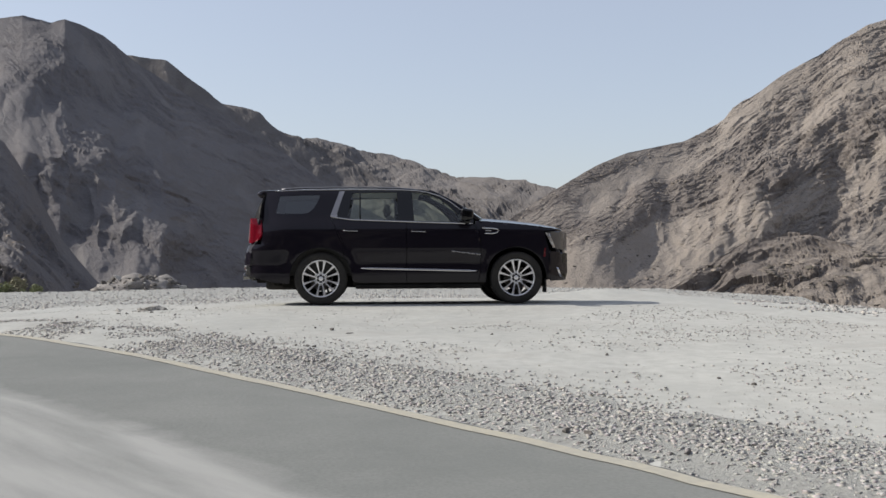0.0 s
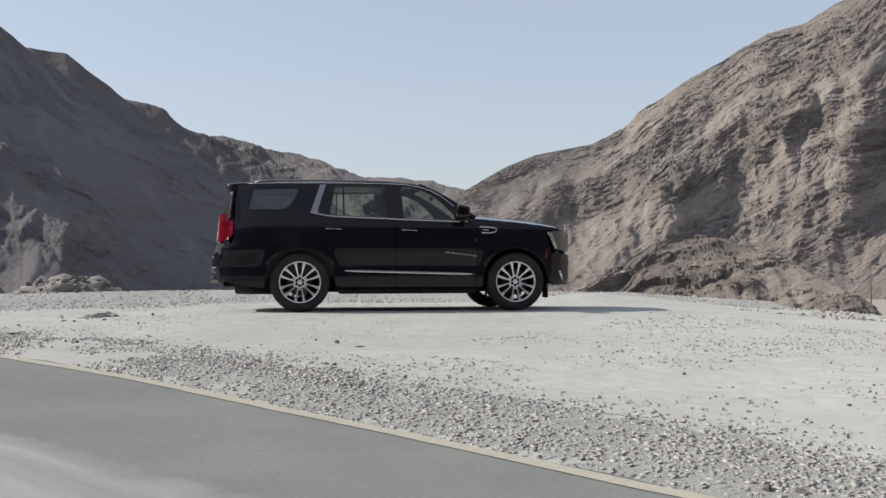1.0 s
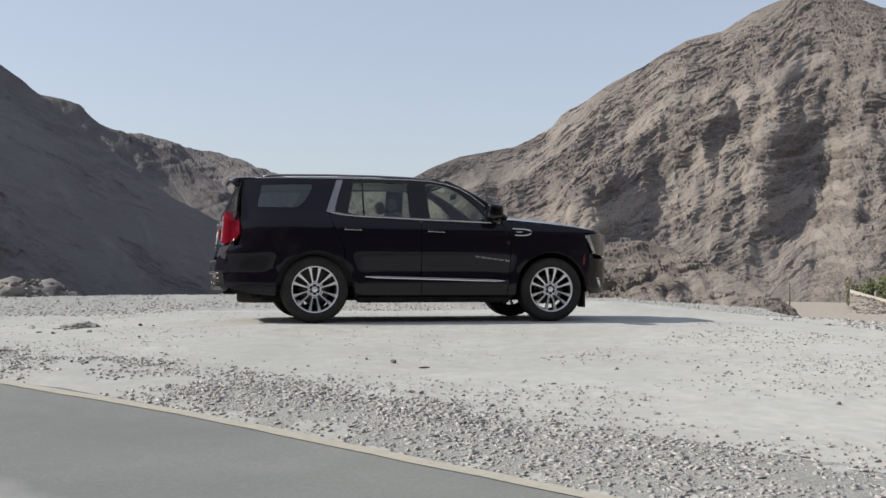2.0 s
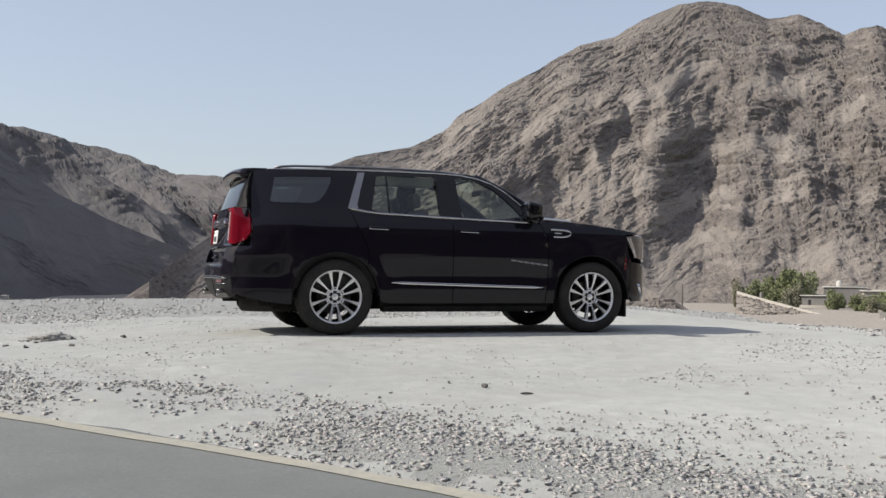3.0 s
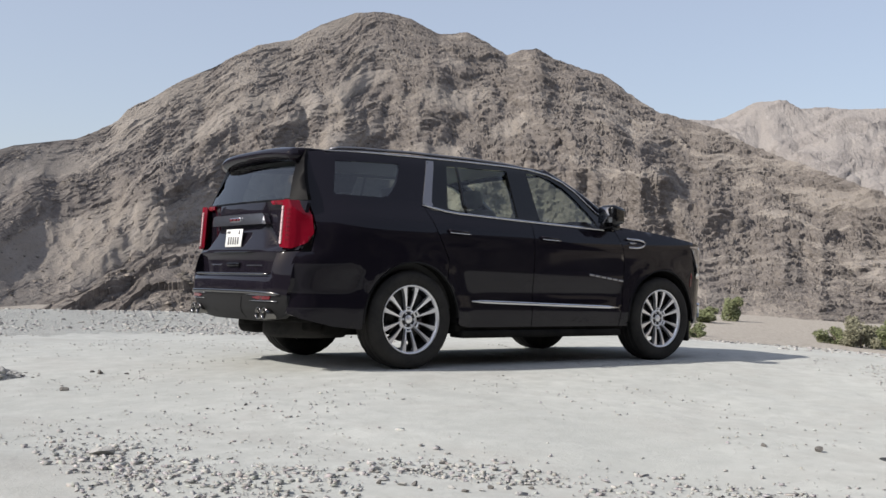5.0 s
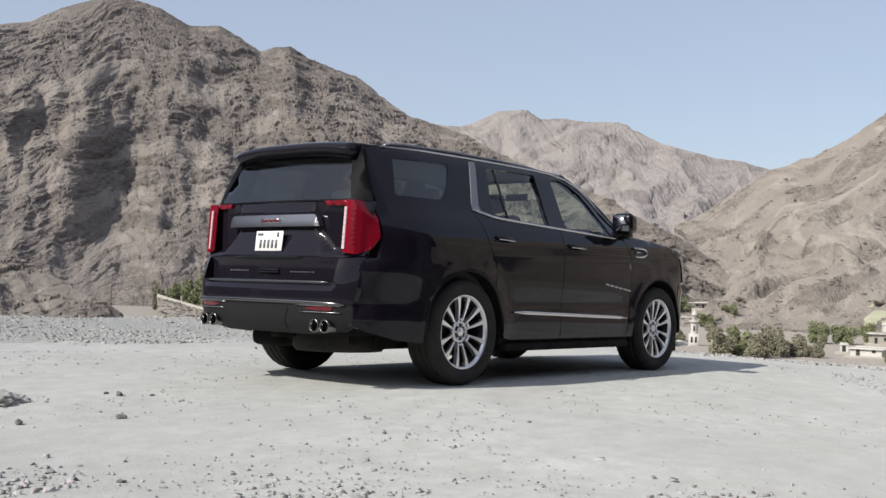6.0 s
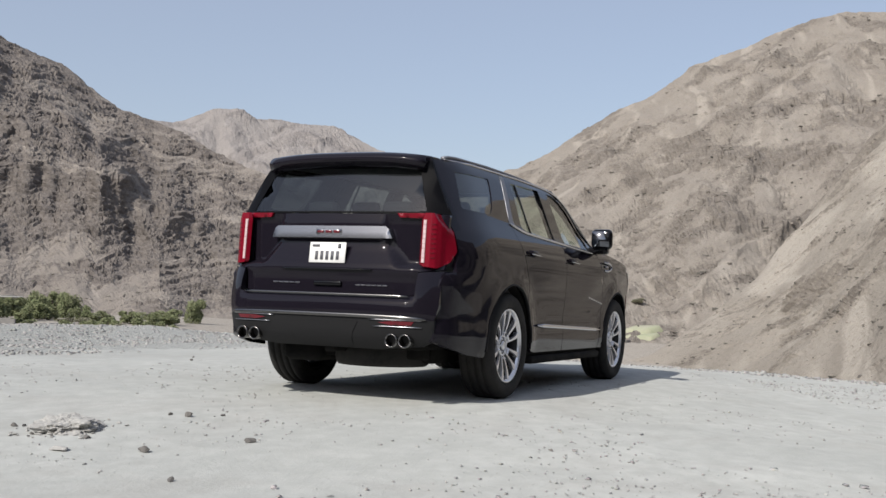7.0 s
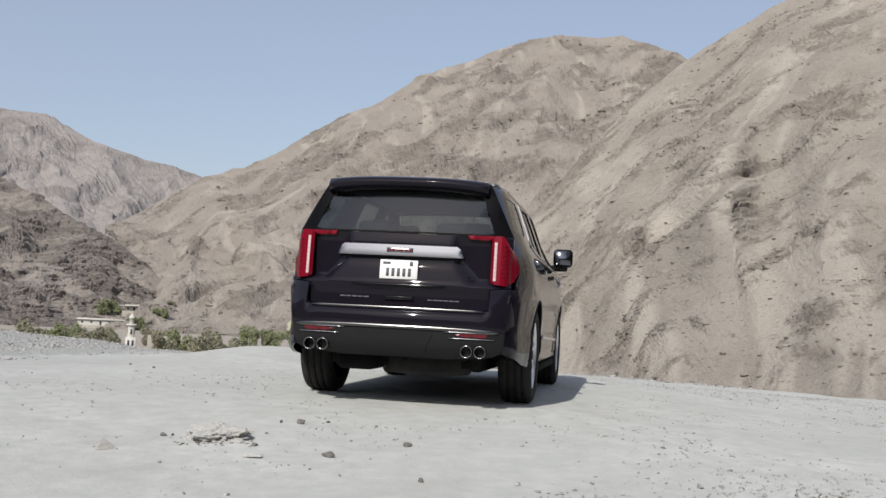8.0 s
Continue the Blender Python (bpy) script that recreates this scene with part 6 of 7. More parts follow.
# rubble heap on the bank
heap = new("rubble_heap")
heap.location = (-5.0, 10.0, 0.0)
tagged(heap, "heap of broken concrete and rock on the gravel bank", "rubble")
bm = bmesh.new()
bmesh.ops.create_icosphere(bm, subdivisions=4, radius=1)
for v in bm.verts:
    d = v.co.copy()
    r = 1 + 0.28 * noise.noise(d * 2.0) + 0.18 * noise.noise(d * 6) + 0.10 * noise.noise(d * 15)
    v.co = Vector((d.x * 1.15 * r, d.y * 0.7 * r, d.z * 0.48 * r - 0.04))
part("mound", bm, M_STONE, heap, "grey dirt mound")
for k in range(190):
    an, rr = rng.uniform(0, 6.28), math.sqrt(rng.uniform(0, 1)) * 1.2
    ob = new("chunk", (SMALL_PALE if k % 5 == 0 else SMALL)[k % 3])
    ob.parent = heap
    sz = 0.025 + 0.11 * rng.uniform(0, 1) ** 3
    h = 0.47 * max(0.0, 1 - rr ** 2 / 1.45) ** 0.5
    ob.matrix_local = pose(rr * math.cos(an), rr * math.sin(an) * 0.62, h - 0.03, rng.uniform(-30, 30), rng.uniform(-30, 30), rng.uniform(0, 360)) @ Matrix.Diagonal((sz, sz, sz, 1))
part("concrete_block", box(1.02, 1.18, -0.2, -0.05, -0.03, 0.20, 0.012, 2), M_PALE_STONE, heap, "pale concrete block")

# ---- village in the valley ----
M_WHITEWASH = material("whitewashed_wall", (0.62, 0.605, 0.57), 0.9, grain=(1.5, 0.5, (0.50, 0.485, 0.445)), stain=(0.3, 0.6, (0.45, 0.43, 0.385)))
M_SANDWALL = material("sand_coloured_wall", (0.37, 0.345, 0.30), 0.9, grain=(1.5, 0.5, (0.32, 0.297, 0.258)), stain=(0.3, 0.6, (0.43, 0.405, 0.355)))
M_GREYWALL = material("grey_block_wall", (0.22, 0.21, 0.20), 0.9, grain=(2, 0.6, (0.16, 0.155, 0.15)), stain=(0.4, 0.5, (0.28, 0.265, 0.25)))
# near-black panels for openings: the unlit inside is put into the colour
M_OPENING_SHADE = material("opening_shade", (0.03, 0.03, 0.032), 0.5)
M_LEAF = material("olive_leaves", (0.20, 0.24, 0.12), 0.85, grain=(0.8, 0.9, (0.27, 0.28, 0.165)), stain=(0.15, 0.8, (0.165, 0.185, 0.10)), spec=0.1)
M_SCRUB = material("dry_scrub", (0.26, 0.255, 0.18), 0.85, grain=(0.8, 0.9, (0.29, 0.275, 0.20)), stain=(0.15, 0.7, (0.19, 0.195, 0.13)), spec=0.2)
M_BARK = material("grey_bark", (0.12, 0.10, 0.08), 0.9, grain=(8, 0.6, (0.08, 0.065, 0.05)))
M_CROP = material("green_field", (0.29, 0.325, 0.195), 0.9, grain=(0.6, 0.8, (0.34, 0.35, 0.25)), stain=(0.12, 0.9, (0.42, 0.39, 0.31)))


def valley_z(x, y):
    return float(land_height(np.array([x]), np.array([y]))[0])


def spot(az, dist):
    x, y = at_bearing(az, dist)
    return float(x), float(y), valley_z(float(x), float(y))


def crown_mesh(seed, w, h, leaves, leaf, mat):
    """A crown of many small leaf blades in several uneven clumps."""
    r = np.random.default_rng(seed)
    k = 9
    c = np.stack([r.uniform(-0.42, 0.42, k) * w, r.uniform(-0.42, 0.42, k) * w, r.uniform(0.14, 0.78, k) * h], 1)
    rad_ = r.uniform(0.16, 0.30, k)
    pick = r.integers(0, k, leaves)
    d = r.normal(0, 1, (leaves, 3))
    d /= np.linalg.norm(d, axis=1)[:, None]
    p = c[pick] + d * (rad_[pick] * r.uniform(0.55, 1.08, leaves))[:, None] * np.array([w, w, h])
    t = r.normal(0, 1, (leaves, 3))
    b = r.normal(0, 1, (leaves, 3))
    t *= (leaf / np.linalg.norm(t, axis=1))[:, None]
    b *= (leaf * 0.6 / np.linalg.norm(b, axis=1))[:, None]
    pts = np.stack([p - t, p + b * 0.7, p + t, p - b * 0.7], 1).reshape(-1, 3)
    pts[:, 2] = np.maximum(pts[:, 2], 0.01)
    me = bpy.data.meshes.new("crown")
    me.vertices.add(len(pts))
    me.vertices.foreach_set("co", pts.reshape(-1).astype(np.float32))
    me.loops.add(len(pts))
    me.loops.foreach_set("vertex_index", np.arange(len(pts), dtype=np.int32))
    me.polygons.add(leaves)
    me.polygons.foreach_set("loop_start", np.arange(0, len(pts), 4, dtype=np.int32))
    me.update(calc_edges=True)
    me.materials.append(mat)
    return me


def tree_kind(seed, w, h, mat, leaves, name, label, category):
    t = new(name)
    tagged(t, label, category)
    bm = bmesh.new()
    def limb(p, q, r0, r1):
        p, q = Vector(p), Vector(q)
        z = (q - p).normalized()
        x = z.orthogonal().normalized()
        y = z.cross(x)
        rings = [[bm.verts.new(c + (x * math.cos(a) + y * math.sin(a)) * rr) for a in [k * math.pi / 3 for k in range(6)]] for c, rr in ((p, r0), ((p + q) / 2 + x * r0 * 0.4, (r0 + r1) / 2), (q, r1))]
        for u, v in zip(rings, rings[1:]):
            for k in range(6):
                bm.faces.new((u[k], u[(k + 1) % 6], v[(k + 1) % 6], v[k]))
    limb((0, 0, -0.05), (0.05 * w, 0.02 * w, 0.36 * h), 0.045 * h, 0.03 * h)
    r = random.Random(seed)
    for k in range(5):
        a = k * 1.26 + r.random()
        limb((0.04 * w, 0.02 * w, (0.2 + 0.04 * k) * h), (0.3 * w * math.cos(a), 0.3 * w * math.sin(a), (0.5 + 0.07 * k) * h), 0.02 * h, 0.006 * h)
    part("trunk", bm, M_BARK, t)
    o = new("crown", crown_mesh(seed, w, h, int(leaves * 1.6), 0.054, mat))
    o.parent = t
    return t


# each kind is built one metre wide and high and scaled where it stands
KINDS = {
    "T": [tree_kind(5, 0.80, 0.92, M_LEAF, 2000, "tree", "dense olive-green tree beside village houses", "tree"), tree_kind(6, 0.80, 0.92, M_LEAF, 1900, "tree", "dense olive-green tree beside village houses", "tree")],
    "B": [tree_kind(8, 0.80, 0.92, M_LEAF, 1800, "bush", "green bush on the valley floor", "bush")],
    "S": [tree_kind(7, 0.80, 0.92, M_SCRUB, 1800, "bush", "dusty grey-green scrub on the valley floor", "bush")],
}
PLANTS = [("S", 332.1, 177.1, 9.1, 6.9), ("S", 341.0, 175.3, 8.5, 6.4), ("S", 350.1, 164.0, 9.4, 7.7), ("S", 338.9, 152.5, 8.2, 7.0), ("S", 316.4, 174.5, 8.0, 6.9), ("S", 302.5, 158.2, 7.5, 5.3),
          ("B", -9.0, 10.8, 1.1, 0.9), ("S", -8.5, 11.0, 1.2, 1.0), ("B", -8.0, 10.9, 0.9, 0.8), ("B", 272.7, 325.0, 9.8, 9.1), ("B", 270.5, 310.0, 9.1, 7.0), ("B", 273.8, 299.6, 10.4, 8.3),
          ("T", 297.1, 315.9, 12.0, 9.2), ("T", 310.1, 316.5, 10.7, 11.5), ("T", 321.0, 318.7, 11.5, 12.4), ("T", 314.7, 304.1, 10.5, 11.1), ("T", 282.7, 283.7, 13.3, 7.4), ("B", 267.9, 280.0, 9.4, 5.7),
          ("B", 291.2, 275.2, 7.6, 6.7), ("B", 290.7, 265.0, 10.4, 5.0), ("T", 288.3, 251.2, 9.8, 5.7), ("T", 287.3, 241.0, 8.7, 5.2), ("S", 264.4, 257.6, 8.1, 1.9), ("S", 266.8, 249.9, 8.9, 2.2),
          ("S", 267.5, 241.0, 7.2, 2.0), ("S", 262.2, 292.6, 7.8, 5.6), ("T", 286.8, 365.9, 15.7, 19.6), ("T", 288.8, 376.2, 12.2, 18.1), ("T", 290.5, 386.6, 9.2, 16.7), ("S", 262.9, 372.7, 7.8, 13.0),
          ("B", 263.5, 360.7, 10.7, 13.3), ("B", 259.4, 347.4, 10.4, 12.2), ("S", 262.7, 340.2, 10.4, 11.1), ("B", 287.5, 344.3, 10.9, 7.2), ("S", 299.5, 340.1, 10.9, 6.4), ("B", 307.0, 337.6, 12.5, 8.0),
          ("T", 307.2, 326.2, 11.4, 8.5), ("S", 319.9, 374.4, 10.7, 5.2), ("B", 311.2, 381.8, 10.7, 6.3), ("T", 308.0, 314.2, 10.6, 9.8), ("B", 260.9, 165.7, 10.6, 5.6), ("S", 258.1, 159.0, 8.4, 5.2),
          ("S", 268.5, 161.2, 7.6, 6.6), ("S", 282.7, 162.9, 7.2, 8.0), ("B", 293.5, 164.1, 7.1, 9.6), ("S", 275.8, 148.7, 10.1, 6.3), ("B", 271.1, 142.7, 7.5, 4.7), ("B", 285.7, 129.3, 9.7, 6.1),
          ("T", 290.0, 119.2, 10.8, 6.3), ("S", 291.1, 111.3, 10.3, 6.7), ("S", 286.3, 112.4, 8.5, 5.4), ("T", 397.0, 145.0, 9.0, 9.8), ("T", 400.0, 137.5, 9.5, 9.0), ("T", 425.0, 136.5, 10.0, 9.2),
          ("S", 289.1, 105.4, 6.8, 5.2), ("B", 303.5, 248.0, 15.5, 6.7), ("T", 334.5, 260.1, 9.3, 11.7), ("S", 279.9, 81.9, 5.5, 6.1), ("S", 281.2, 77.4, 5.2, 6.1),
          ("S", 158.1, 152.2, 4.5, 1.4), ("S", 159.0, 147.7, 5.4, 2.0), ("B", 181.9, 165.0, 6.9, 3.7), ("S", 178.0, 156.6, 6.1, 3.1), ("B", 174.1, 149.0, 6.4, 4.8), ("B", 175.4, 145.3, 6.4, 4.1),
          ("S", 146.5, 128.9, 5.1, 1.6), ("S", 145.9, 122.1, 4.3, 2.0), ("B", 155.1, 126.0, 4.5, 2.5), ("B", 217.0, 210.5, 8.0, 3.2), ("B", 243.3, 255.2, 9.9, 2.2), ("B", 223.5, 204.5, 8.5, 4.0),
          ("B", 192.1, 181.7, 6.8, 3.1), ("S", 163.5, 149.4, 5.0, 2.6),
          ("S", 263.8, 122.0, 8.0, 8.8), ("B", 270.4, 119.6, 9.0, 9.8), ("S", 265.9, 112.1, 9.0, 9.7), ("S", 279.0, 111.9, 7.0, 8.8),
          ("S", 257.6, 155.6, 10.0, 9.5), ("B", 269.9, 154.3, 8.0, 9.3)]
# trees that stand on the lower slopes, with the height of the ground there
SLOPE_PLANTS = [("T", 571.0, 295.0, 12.6, 10.0, -8.6), ("T", 526.1, 253.4, 11.5, 9.0, -15.8), ("T", 561.4, 258.4, 10.2, 7.0, -9.4), ("S", 598.9, 268.1, 5.8, 3.8, -2.2),
                ("S", 563.0, 176.1, 7.7, 2.8, -1.2), ("S", 554.0, 159.5, 5.2, 2.4, -0.9), ("S", 585.7, 148.1, 8.7, 3.1, 3.6)]
used = set()
for k, (kind_, x, y, w, h, *base) in enumerate(PLANTS + SLOPE_PLANTS):
    z = base[0] if base else valley_z(x, y)
    pool = KINDS[kind_]
    pick = pool[k % len(pool)]
    m = pose(x, y, z - 0.1, 0, 0, (k * 67) % 360) @ Matrix.Diagonal((w, w, h, 1))
    if pick.name in used:
        ob = copy_thing(pick, m)
        ob.matrix_basis = m
    else:
        used.add(pick.name)
        pick.matrix_basis = m
        ob = pick
    tagged(ob, group="trees of the village" if kind_ == "T" else "bushes")


def house(az, dist, w, d, h, lift, mat, label, turn=0, windows=3, eaves=0.5, at=None):
    """A flat-roofed house on a plinth, with openings set into its walls."""
    x, y, z = at or spot(az, dist)
    ob = new("house")
    ob.matrix_basis = pose(x, y, z, 0, 0, az + 90 + turn)
    tagged(ob, label, "house")
    part("plinth", box(-w / 2 - 1.5, w / 2 + 1.5, -d / 2 - 1.2, d / 2 + 1.2, -3, lift, 0.1, 1), M_SANDWALL, ob)
    t = 0.3
    holes = [[(-w / 2 + (k + 0.5) * w / windows - 0.55, lift + (0.05 if k == windows // 2 else 1.0)), (-w / 2 + (k + 0.5) * w / windows + 0.55, lift + (0.05 if k == windows // 2 else 1.0)),
              (-w / 2 + (k + 0.5) * w / windows + 0.55, lift + 2.2), (-w / 2 + (k + 0.5) * w / windows - 0.55, lift + 2.2)] for k in range(windows)]
    for sgn in (-1, 1):
        part("wall", sheet([(-w / 2, lift - 0.2), (w / 2, lift - 0.2), (w / 2, lift + h), (-w / 2, lift + h)], lambda u, v, q=sgn: (u, q * d / 2, v), holes, 1.2, (0, -sgn * t, 0)), mat, ob, smooth=False)
        part("wall", box(sgn * w / 2 - (t if sgn > 0 else 0), sgn * w / 2 + (0 if sgn > 0 else t), -d / 2 + 0.01, d / 2 - 0.01, lift - 0.2, lift + h, 0, 1), mat, ob, smooth=False)
        for k, hl in enumerate(holes):
            (u0, v0), (u1, v1) = hl[0], hl[2]
            part("door" if k == windows // 2 else "window", box(u0, u1, sgn * (d / 2 - 0.22) - 0.03, sgn * (d / 2 - 0.22) + 0.03, v0, v1, 0, 1), M_OPENING_SHADE, ob, smooth=False)
    part("roof", box(-w / 2 - eaves, w / 2 + eaves, -d / 2 - eaves, d / 2 + eaves, lift + h, lift + h + 0.3, 0.05, 1), M_WHITEWASH, ob)
    part("parapet", box(-w / 2, w / 2, -d / 2, -d / 2 + 0.2, lift + h + 0.3, lift + h + 0.75, 0.03, 1), mat, ob)
    return ob, lift + h


h1, top = house(50.04, 500, 17.3, 14.1, 7.6, 0.8, M_GREYWALL, "grey flat-roofed house among trees")
tank = part("water_tank", lathe([(0.0005, 0.0), (1.1, 0.0), (1.2, 0.15), (1.2, 2.2), (0.75, 2.6), (0.0005, 2.7)], 20), M_WHITEWASH)
tank.matrix_basis = h1.matrix_basis @ pose(2.5, 0, top + 0.3, 90, 0, 0)
tagged(tank, "white water tank on a flat roof", "tank")
house(48.04, 491, 20.4, 14.1, 5.9, 0.8, M_SANDWALL, "sand-coloured flat-roofed house, its openings' shade put into dark panels", 6, 4, 0.9)
house(51.24, 472, 12.6, 9.4, 3.8, 0.8, M_GREYWALL, "dark low house under trees", -8, 2, 0.8)
house(28.8, 0, 24, 8.5, 2.9, 1.0, M_WHITEWASH, "long low sand-coloured house below a mountain", 0, 5, 1.1, at=(545.0, 285.3, -15.8))
house(27.2, 0, 10, 7, 2.8, 0.8, M_WHITEWASH, "whitewashed hall with a wide flat roof", 0, 3, 3.1, at=(574.6, 280.4, -7.2))
house(17.3, 0, 14, 8, 5.4, 1.0, M_WHITEWASH, "two-storey whitewashed house at the foot of a tan slope", 4, 2, 0.3, at=(479.0, 140.5, -15.9))
house(16.4, 0, 10, 8, 4.8, 1.0, M_WHITEWASH, "pale blank-walled house below a tan slope", -8, 1, 0.1, at=(487.0, 134.0, -15.9))
house(18.1, 0, 6.5, 6, 3.4, 0.9, M_SANDWALL, "small sand-coloured outbuilding under trees", 10, 2, 0.9, at=(405.0, 125.5, -15.8))
house(18.4, 0, 8.7, 7, 1.9, 0.4, M_WHITEWASH, "low white outbuilding with a flat pale roof", -12, 2, 0.7, at=(313.5, 99.2, -15.6))
house(19.9, 0, 2.4, 2.4, 2.0, 0.4, M_WHITEWASH, "small white shed beside trees", 0, 1, 0.2, at=(325.5, 110.5, -15.4))


def minaret(x, y, z, turn):
    ob = new("minaret")
    ob.matrix_basis = pose(x, y, z, 0, 0, turn) @ Matrix.Diagonal((1.1, 1.1, 0.93, 1))
    tagged(ob, "white minaret with a square base and a balcony", "minaret")
    part("base", box(-1.5, 1.5, -1.5, 1.5, -1, 4.2, 0.1, 1), M_WHITEWASH, ob)
    # niches are dark slabs on the face, their shade put into the colour
    for sgn in (-1, 1):
        part("niche_shade", box(-1.53, -1.49, sgn * 0.6 - 0.3, sgn * 0.6 + 0.3, 1.2, 3.2, 0, 1), M_OPENING_SHADE, ob)
    up = pose(0, 0, 0, 90, 0, 0)
    for nm, prof in (("shaft", [(1.05, 4.2), (1.0, 8.0)]), ("balcony", [(1.0, 8.0), (1.55, 8.25), (1.55, 8.75), (1.0, 8.8)]), ("lantern", [(0.7, 8.75), (0.7, 10.6), (0.95, 10.7), (0.95, 10.9), (0.75, 11.2), (0.45, 11.9), (0.08, 12.5), (0.0005, 13.0)])):
        bm = lathe(prof, 10)
        bm.transform(up)
        part(nm, bm, M_WHITEWASH, ob)
    for k in range(4):
        part("opening", box(0.96, 1.06, -0.22, 0.22, 5.2, 7.0, 0, 1, pose(0, 0, 0, 0, 0, 90 * k)), M_OPENING_SHADE, ob)


minaret(316.1, 155.9, -15.6, 26.0)

# small mosque beside the minaret, with a shallow dome
mosque = new("mosque")
mosque.matrix_basis = pose(309.5, 157.9, -15.8, 0, 0, 26)
tagged(mosque, "low white mosque hall with a shallow dome", "mosque")
part("hall", box(-3.6, 3.6, -3.8, 3.8, -1.5, 0.5, 0.1, 1), M_WHITEWASH, mosque)
dome = lathe([(2.9, 0.5), (2.8, 0.9), (2.4, 1.4), (1.6, 1.8), (0.7, 2.0), (0.0005, 2.05)], 28)
dome.transform(pose(0, 0, 0, 90, 0, 0))
part("dome", dome, M_WHITEWASH, mosque, "white shallow dome")


def garden_wall(az0, d0, az1, d1, h, thick, mat, label):
    """A low wall that follows the ground between two places."""
    bm = bmesh.new()
    (x0, y0, _), (x1, y1, _) = spot(az0, d0), spot(az1, d1)
    n = Vector((y1 - y0, x0 - x1, 0)).normalized() * thick / 2
    rings = []
    for k in range(25):
        f = k / 24
        x, y = x0 + (x1 - x0) * f, y0 + (y1 - y0) * f
        z = valley_z(x, y)
        rings.append([bm.verts.new(Vector((x, y, zz)) + n * q) for q, zz in ((-1, z - 0.6), (-1, z + h), (1, z + h), (1, z - 0.6))])
    for a, b in zip(rings, rings[1:]):
        for k in range(4):
            bm.faces.new((a[k], a[(k + 1) % 4], b[(k + 1) % 4], b[k]))
    bm.faces.new(rings[0])
    bm.faces.new(rings[-1])
    bmesh.ops.recalc_face_normals(bm, faces=bm.faces)
    return tagged(part("garden_wall", bm, mat, smooth=False), label, "wall")


garden_wall(48.08, 345, 44.49, 363, 0.63, 0.60, M_WHITEWASH, "low whitewashed garden wall")
garden_wall(48.28, 356, 47.28, 352, 1.98, 0.60, M_GREYWALL, "grey block garden wall")
garden_wall(26.4, 372, 24.2, 368, 4.4, 0.6, M_SANDWALL, "sand-coloured yard wall behind a minaret")

# stony slope below a pale wall that runs down to the village
M_SOIL = material("brown_soil", (0.33, 0.293, 0.25), 0.95, grain=(0.9, 0.8, (0.22, 0.194, 0.168)), stain=(0.15, 0.8, (0.40, 0.365, 0.32)), bump=(1.2, 0.6, 0.4), spec=0.2)
body, wall_line = [], []
for f in np.linspace(0, 1, 60):
    # from the wall's blunt upper end down towards the village
    x, y = 250.8 + (238.0 - 250.8) * f, 357.7 + (262.0 - 357.7) * f
    top = -5.0 - 9.5 * f ** 0.92
    out = np.array((x + 3.5, y + 9, 0)) / math.hypot(x + 3.5, y + 9)
    p = np.array((x, y, 0))
    w = 2.0 * math.sin(f * 31) + 1.4 * math.sin(f * 53)
    low = min(top - 1, -13.0)
    body.append([p + out * q + np.array((0, 0, z)) for q, z in ((-95 + w, -15.5), (-60 + w, -11.8 + 0.10 * top), (-30 - w, low * 0.5 + top * 0.5 - 1.5), (-10 + w, top - 2.4), (-1.0, top - 1.4), (2.0, top - 1.4), (14, top - 4), (40, -16.0))])
    wall_line.append((p, out, top, 1.9 - 0.9 * f))
body = np.array(body)
body[..., 2] += 1.1 * fbm(body[..., 0] / 14, body[..., 1] / 14, 4, 77) * np.array((1, 1, 1, 0.6, 0, 0, 1, 1))
tagged(new("embankment", grid_mesh("embankment", body, M_SOIL)), "brown stony slope below a pale wall", "embankment", kind="structure")
bm = bmesh.new()
rings = [[bm.verts.new(tuple(p + out * q + np.array((0, 0, z)))) for q, z in ((-0.5, top - 2.2), (-0.4, top - 2.0 + h), (0.4, top - 2.0 + h), (0.5, top - 2.2))] for p, out, top, h in wall_line]
for a, b in zip(rings, rings[1:]):
    for k in range(4):
        bm.faces.new((a[k], a[(k + 1) % 4], b[(k + 1) % 4], b[k]))
bm.faces.new(rings[0])
bm.faces.new(rings[-1])
bmesh.ops.recalc_face_normals(bm, faces=bm.faces)
tagged(part("parapet_wall", bm, M_PALE_EARTH, smooth=False), "long pale low wall running down to a village", "wall")
tagged(part("bollard", box(248.0, 249.0, 337.6, 338.6, -9.5, -5.6, 0.1, 1), M_GREYWALL), "small concrete post beside a low wall", "post")
pole = lathe([(0.0005, -1.0), (0.22, -1.0), (0.15, 9.6), (0.0005, 9.6)], 8)
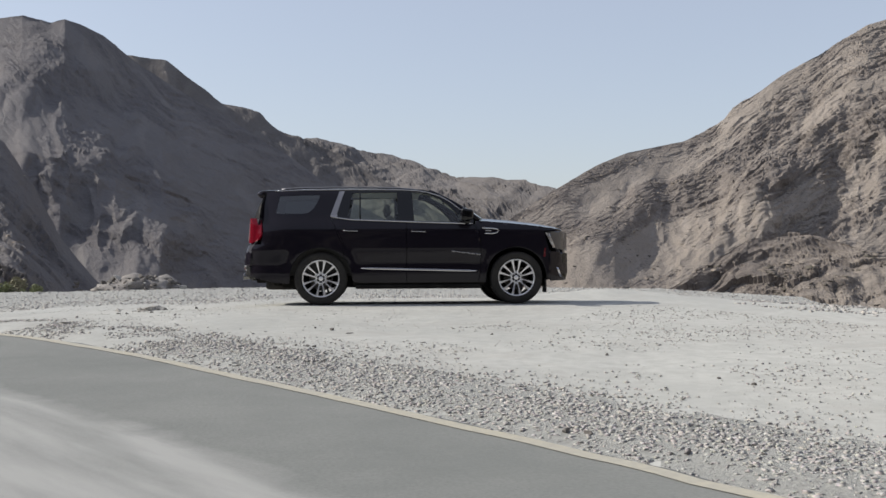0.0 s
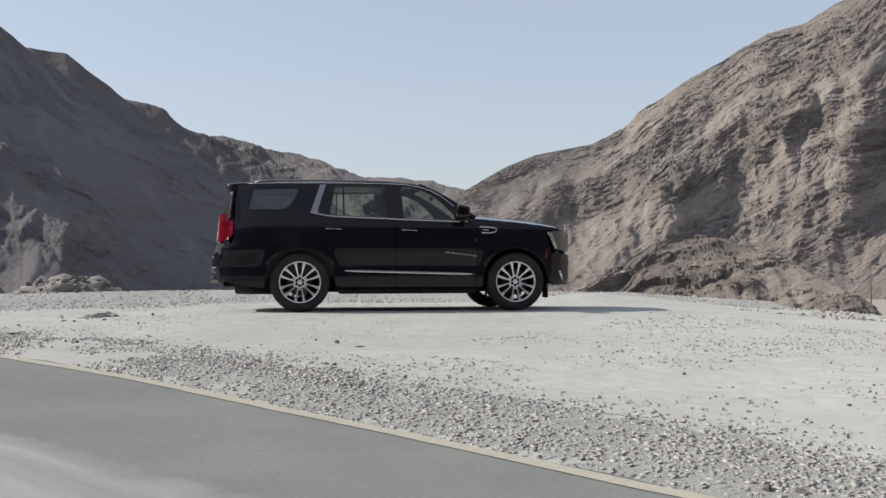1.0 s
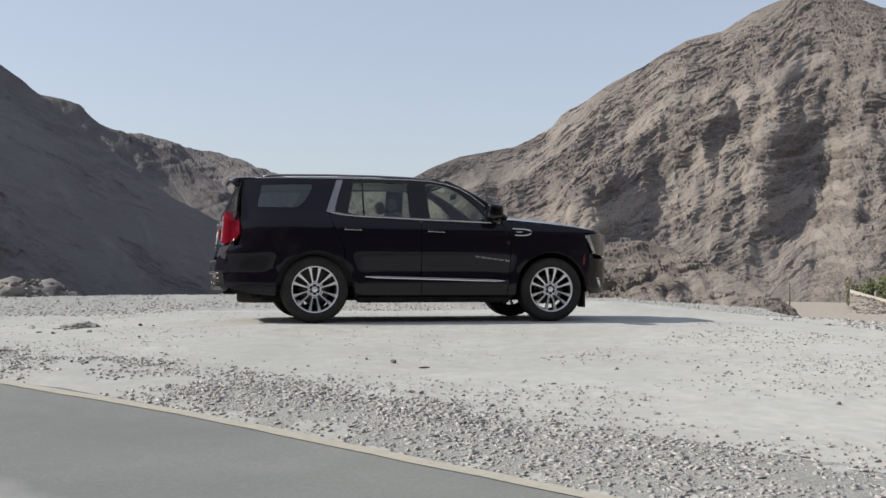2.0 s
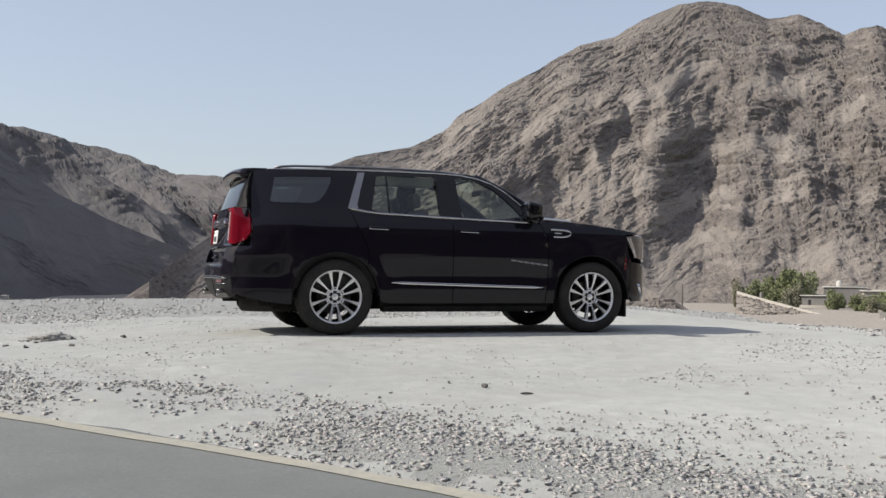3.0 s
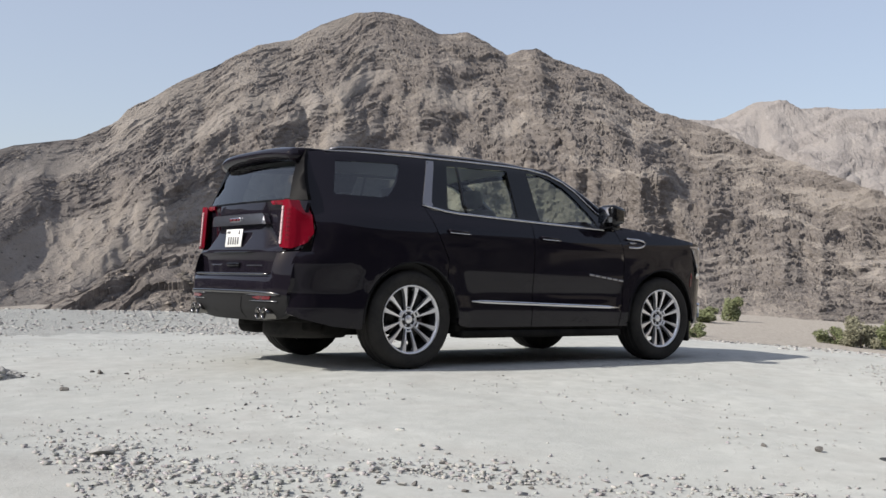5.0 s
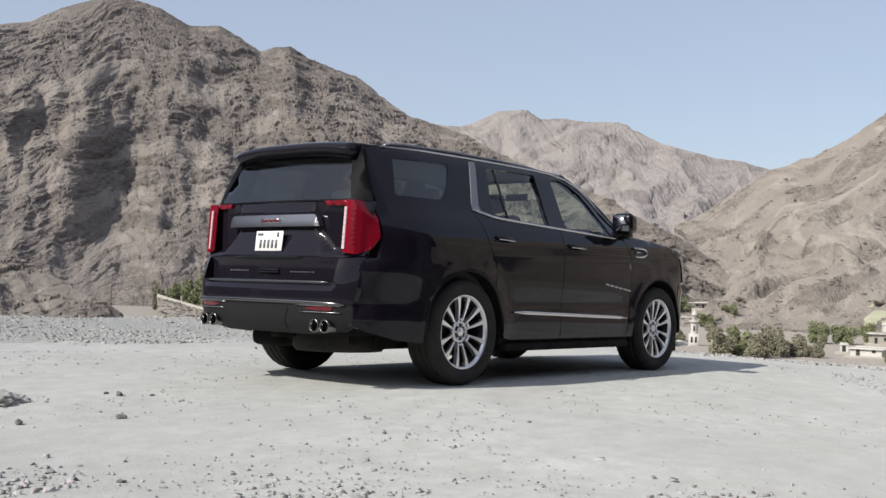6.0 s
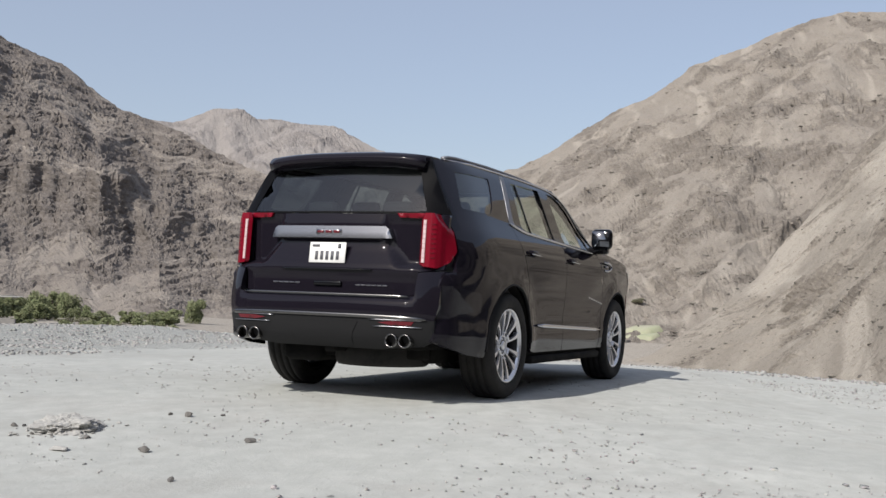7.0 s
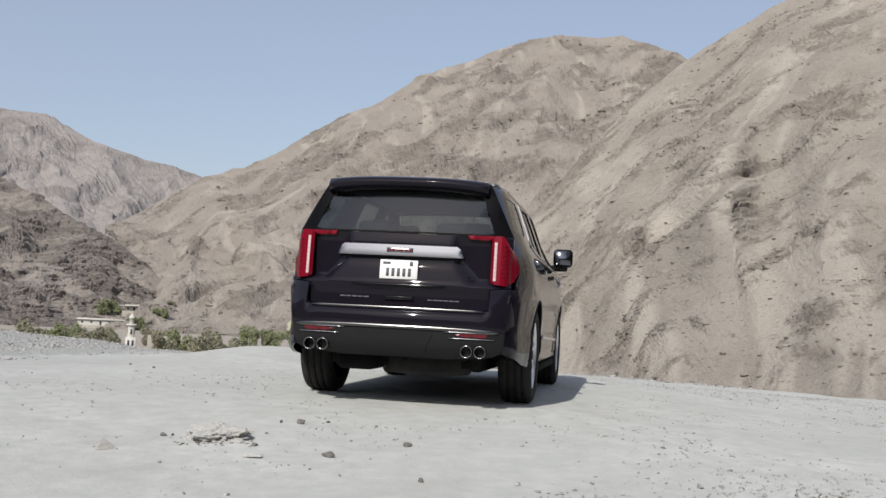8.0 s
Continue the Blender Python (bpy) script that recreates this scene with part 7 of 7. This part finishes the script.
pole.transform(pose(147.5, 231.0, float(valley_z(147.5, 231.0)), 90, 0, 0))
tagged(part("utility_pole", pole, M_BARK), "thin wooden utility pole on the valley floor", "pole")
pick = np.random.default_rng(31)
bi, bj, bf = pick.integers(0, 59, 2600), pick.integers(0, 4, 2600), pick.uniform(0, 1, (2, 2600))
spots = (body[bi, bj] * (1 - bf[0])[:, None] + body[bi, bj + 1] * bf[0][:, None]) * (1 - bf[1])[:, None] + (body[bi + 1, bj] * (1 - bf[0])[:, None] + body[bi + 1, bj + 1] * bf[0][:, None]) * bf[1][:, None]
chips("rubble", spots[:, 0], spots[:, 1], spots[:, 2], 0.15 + 1.0 * pick.uniform(0, 1, 2600) ** 5, M_BOULDER, "loose stones strewn over an earthen slope", "rubble", pick)


def terrace(x0, y0, z0, x1, y1, z1, depth, rise):
    """A narrow planted strip held by a low bank, cut into the slope."""
    out = Vector((y0 - y1, x1 - x0, 0)).normalized()
    if out.x < 0:
        out = -out
    rings = []
    for k in range(24):
        f = k / 23
        p = Vector((x0 + (x1 - x0) * f, y0 + (y1 - y0) * f, z0 + (z1 - z0) * f))
        e = math.sin(math.pi * min(1, 6 * min(f, 1 - f)) / 2)
        p.z -= 5 * (1 - e)
        w = 1.2 * noise.noise(Vector((f * 6, x0, 0)))
        rings.append([tuple(p + out * q + Vector((0, 0, z))) for q, z in ((-3 + w, -4.5), (-0.8 + w, -0.5), (0.4 + w, 0.1), (depth * 0.5, 0.45 * rise), (depth, rise), (depth + 3, rise - 2))])
    tagged(new("terrace", grid_mesh("terrace", np.array(rings), M_CROP)), "pale green planted terrace on a tan slope", "terrace", "terraces")


terrace(565.0, 187.0, -1.6, 563.0, 153.0, -0.8, 5, 1.0)
terrace(520.0, 171.0, -9.2, 528.0, 148.5, -8.5, 12, 1.8)
terrace(532.0, 175.5, -6.4, 533.0, 150.5, -5.6, 10, 2.5)
terrace(507.0, 136.5, -13.5, 505.0, 117.0, -12.4, 9, 1.5)
terrace(521.0, 140.5, -10.3, 513.0, 121.0, -9.3, 9, 2.0)
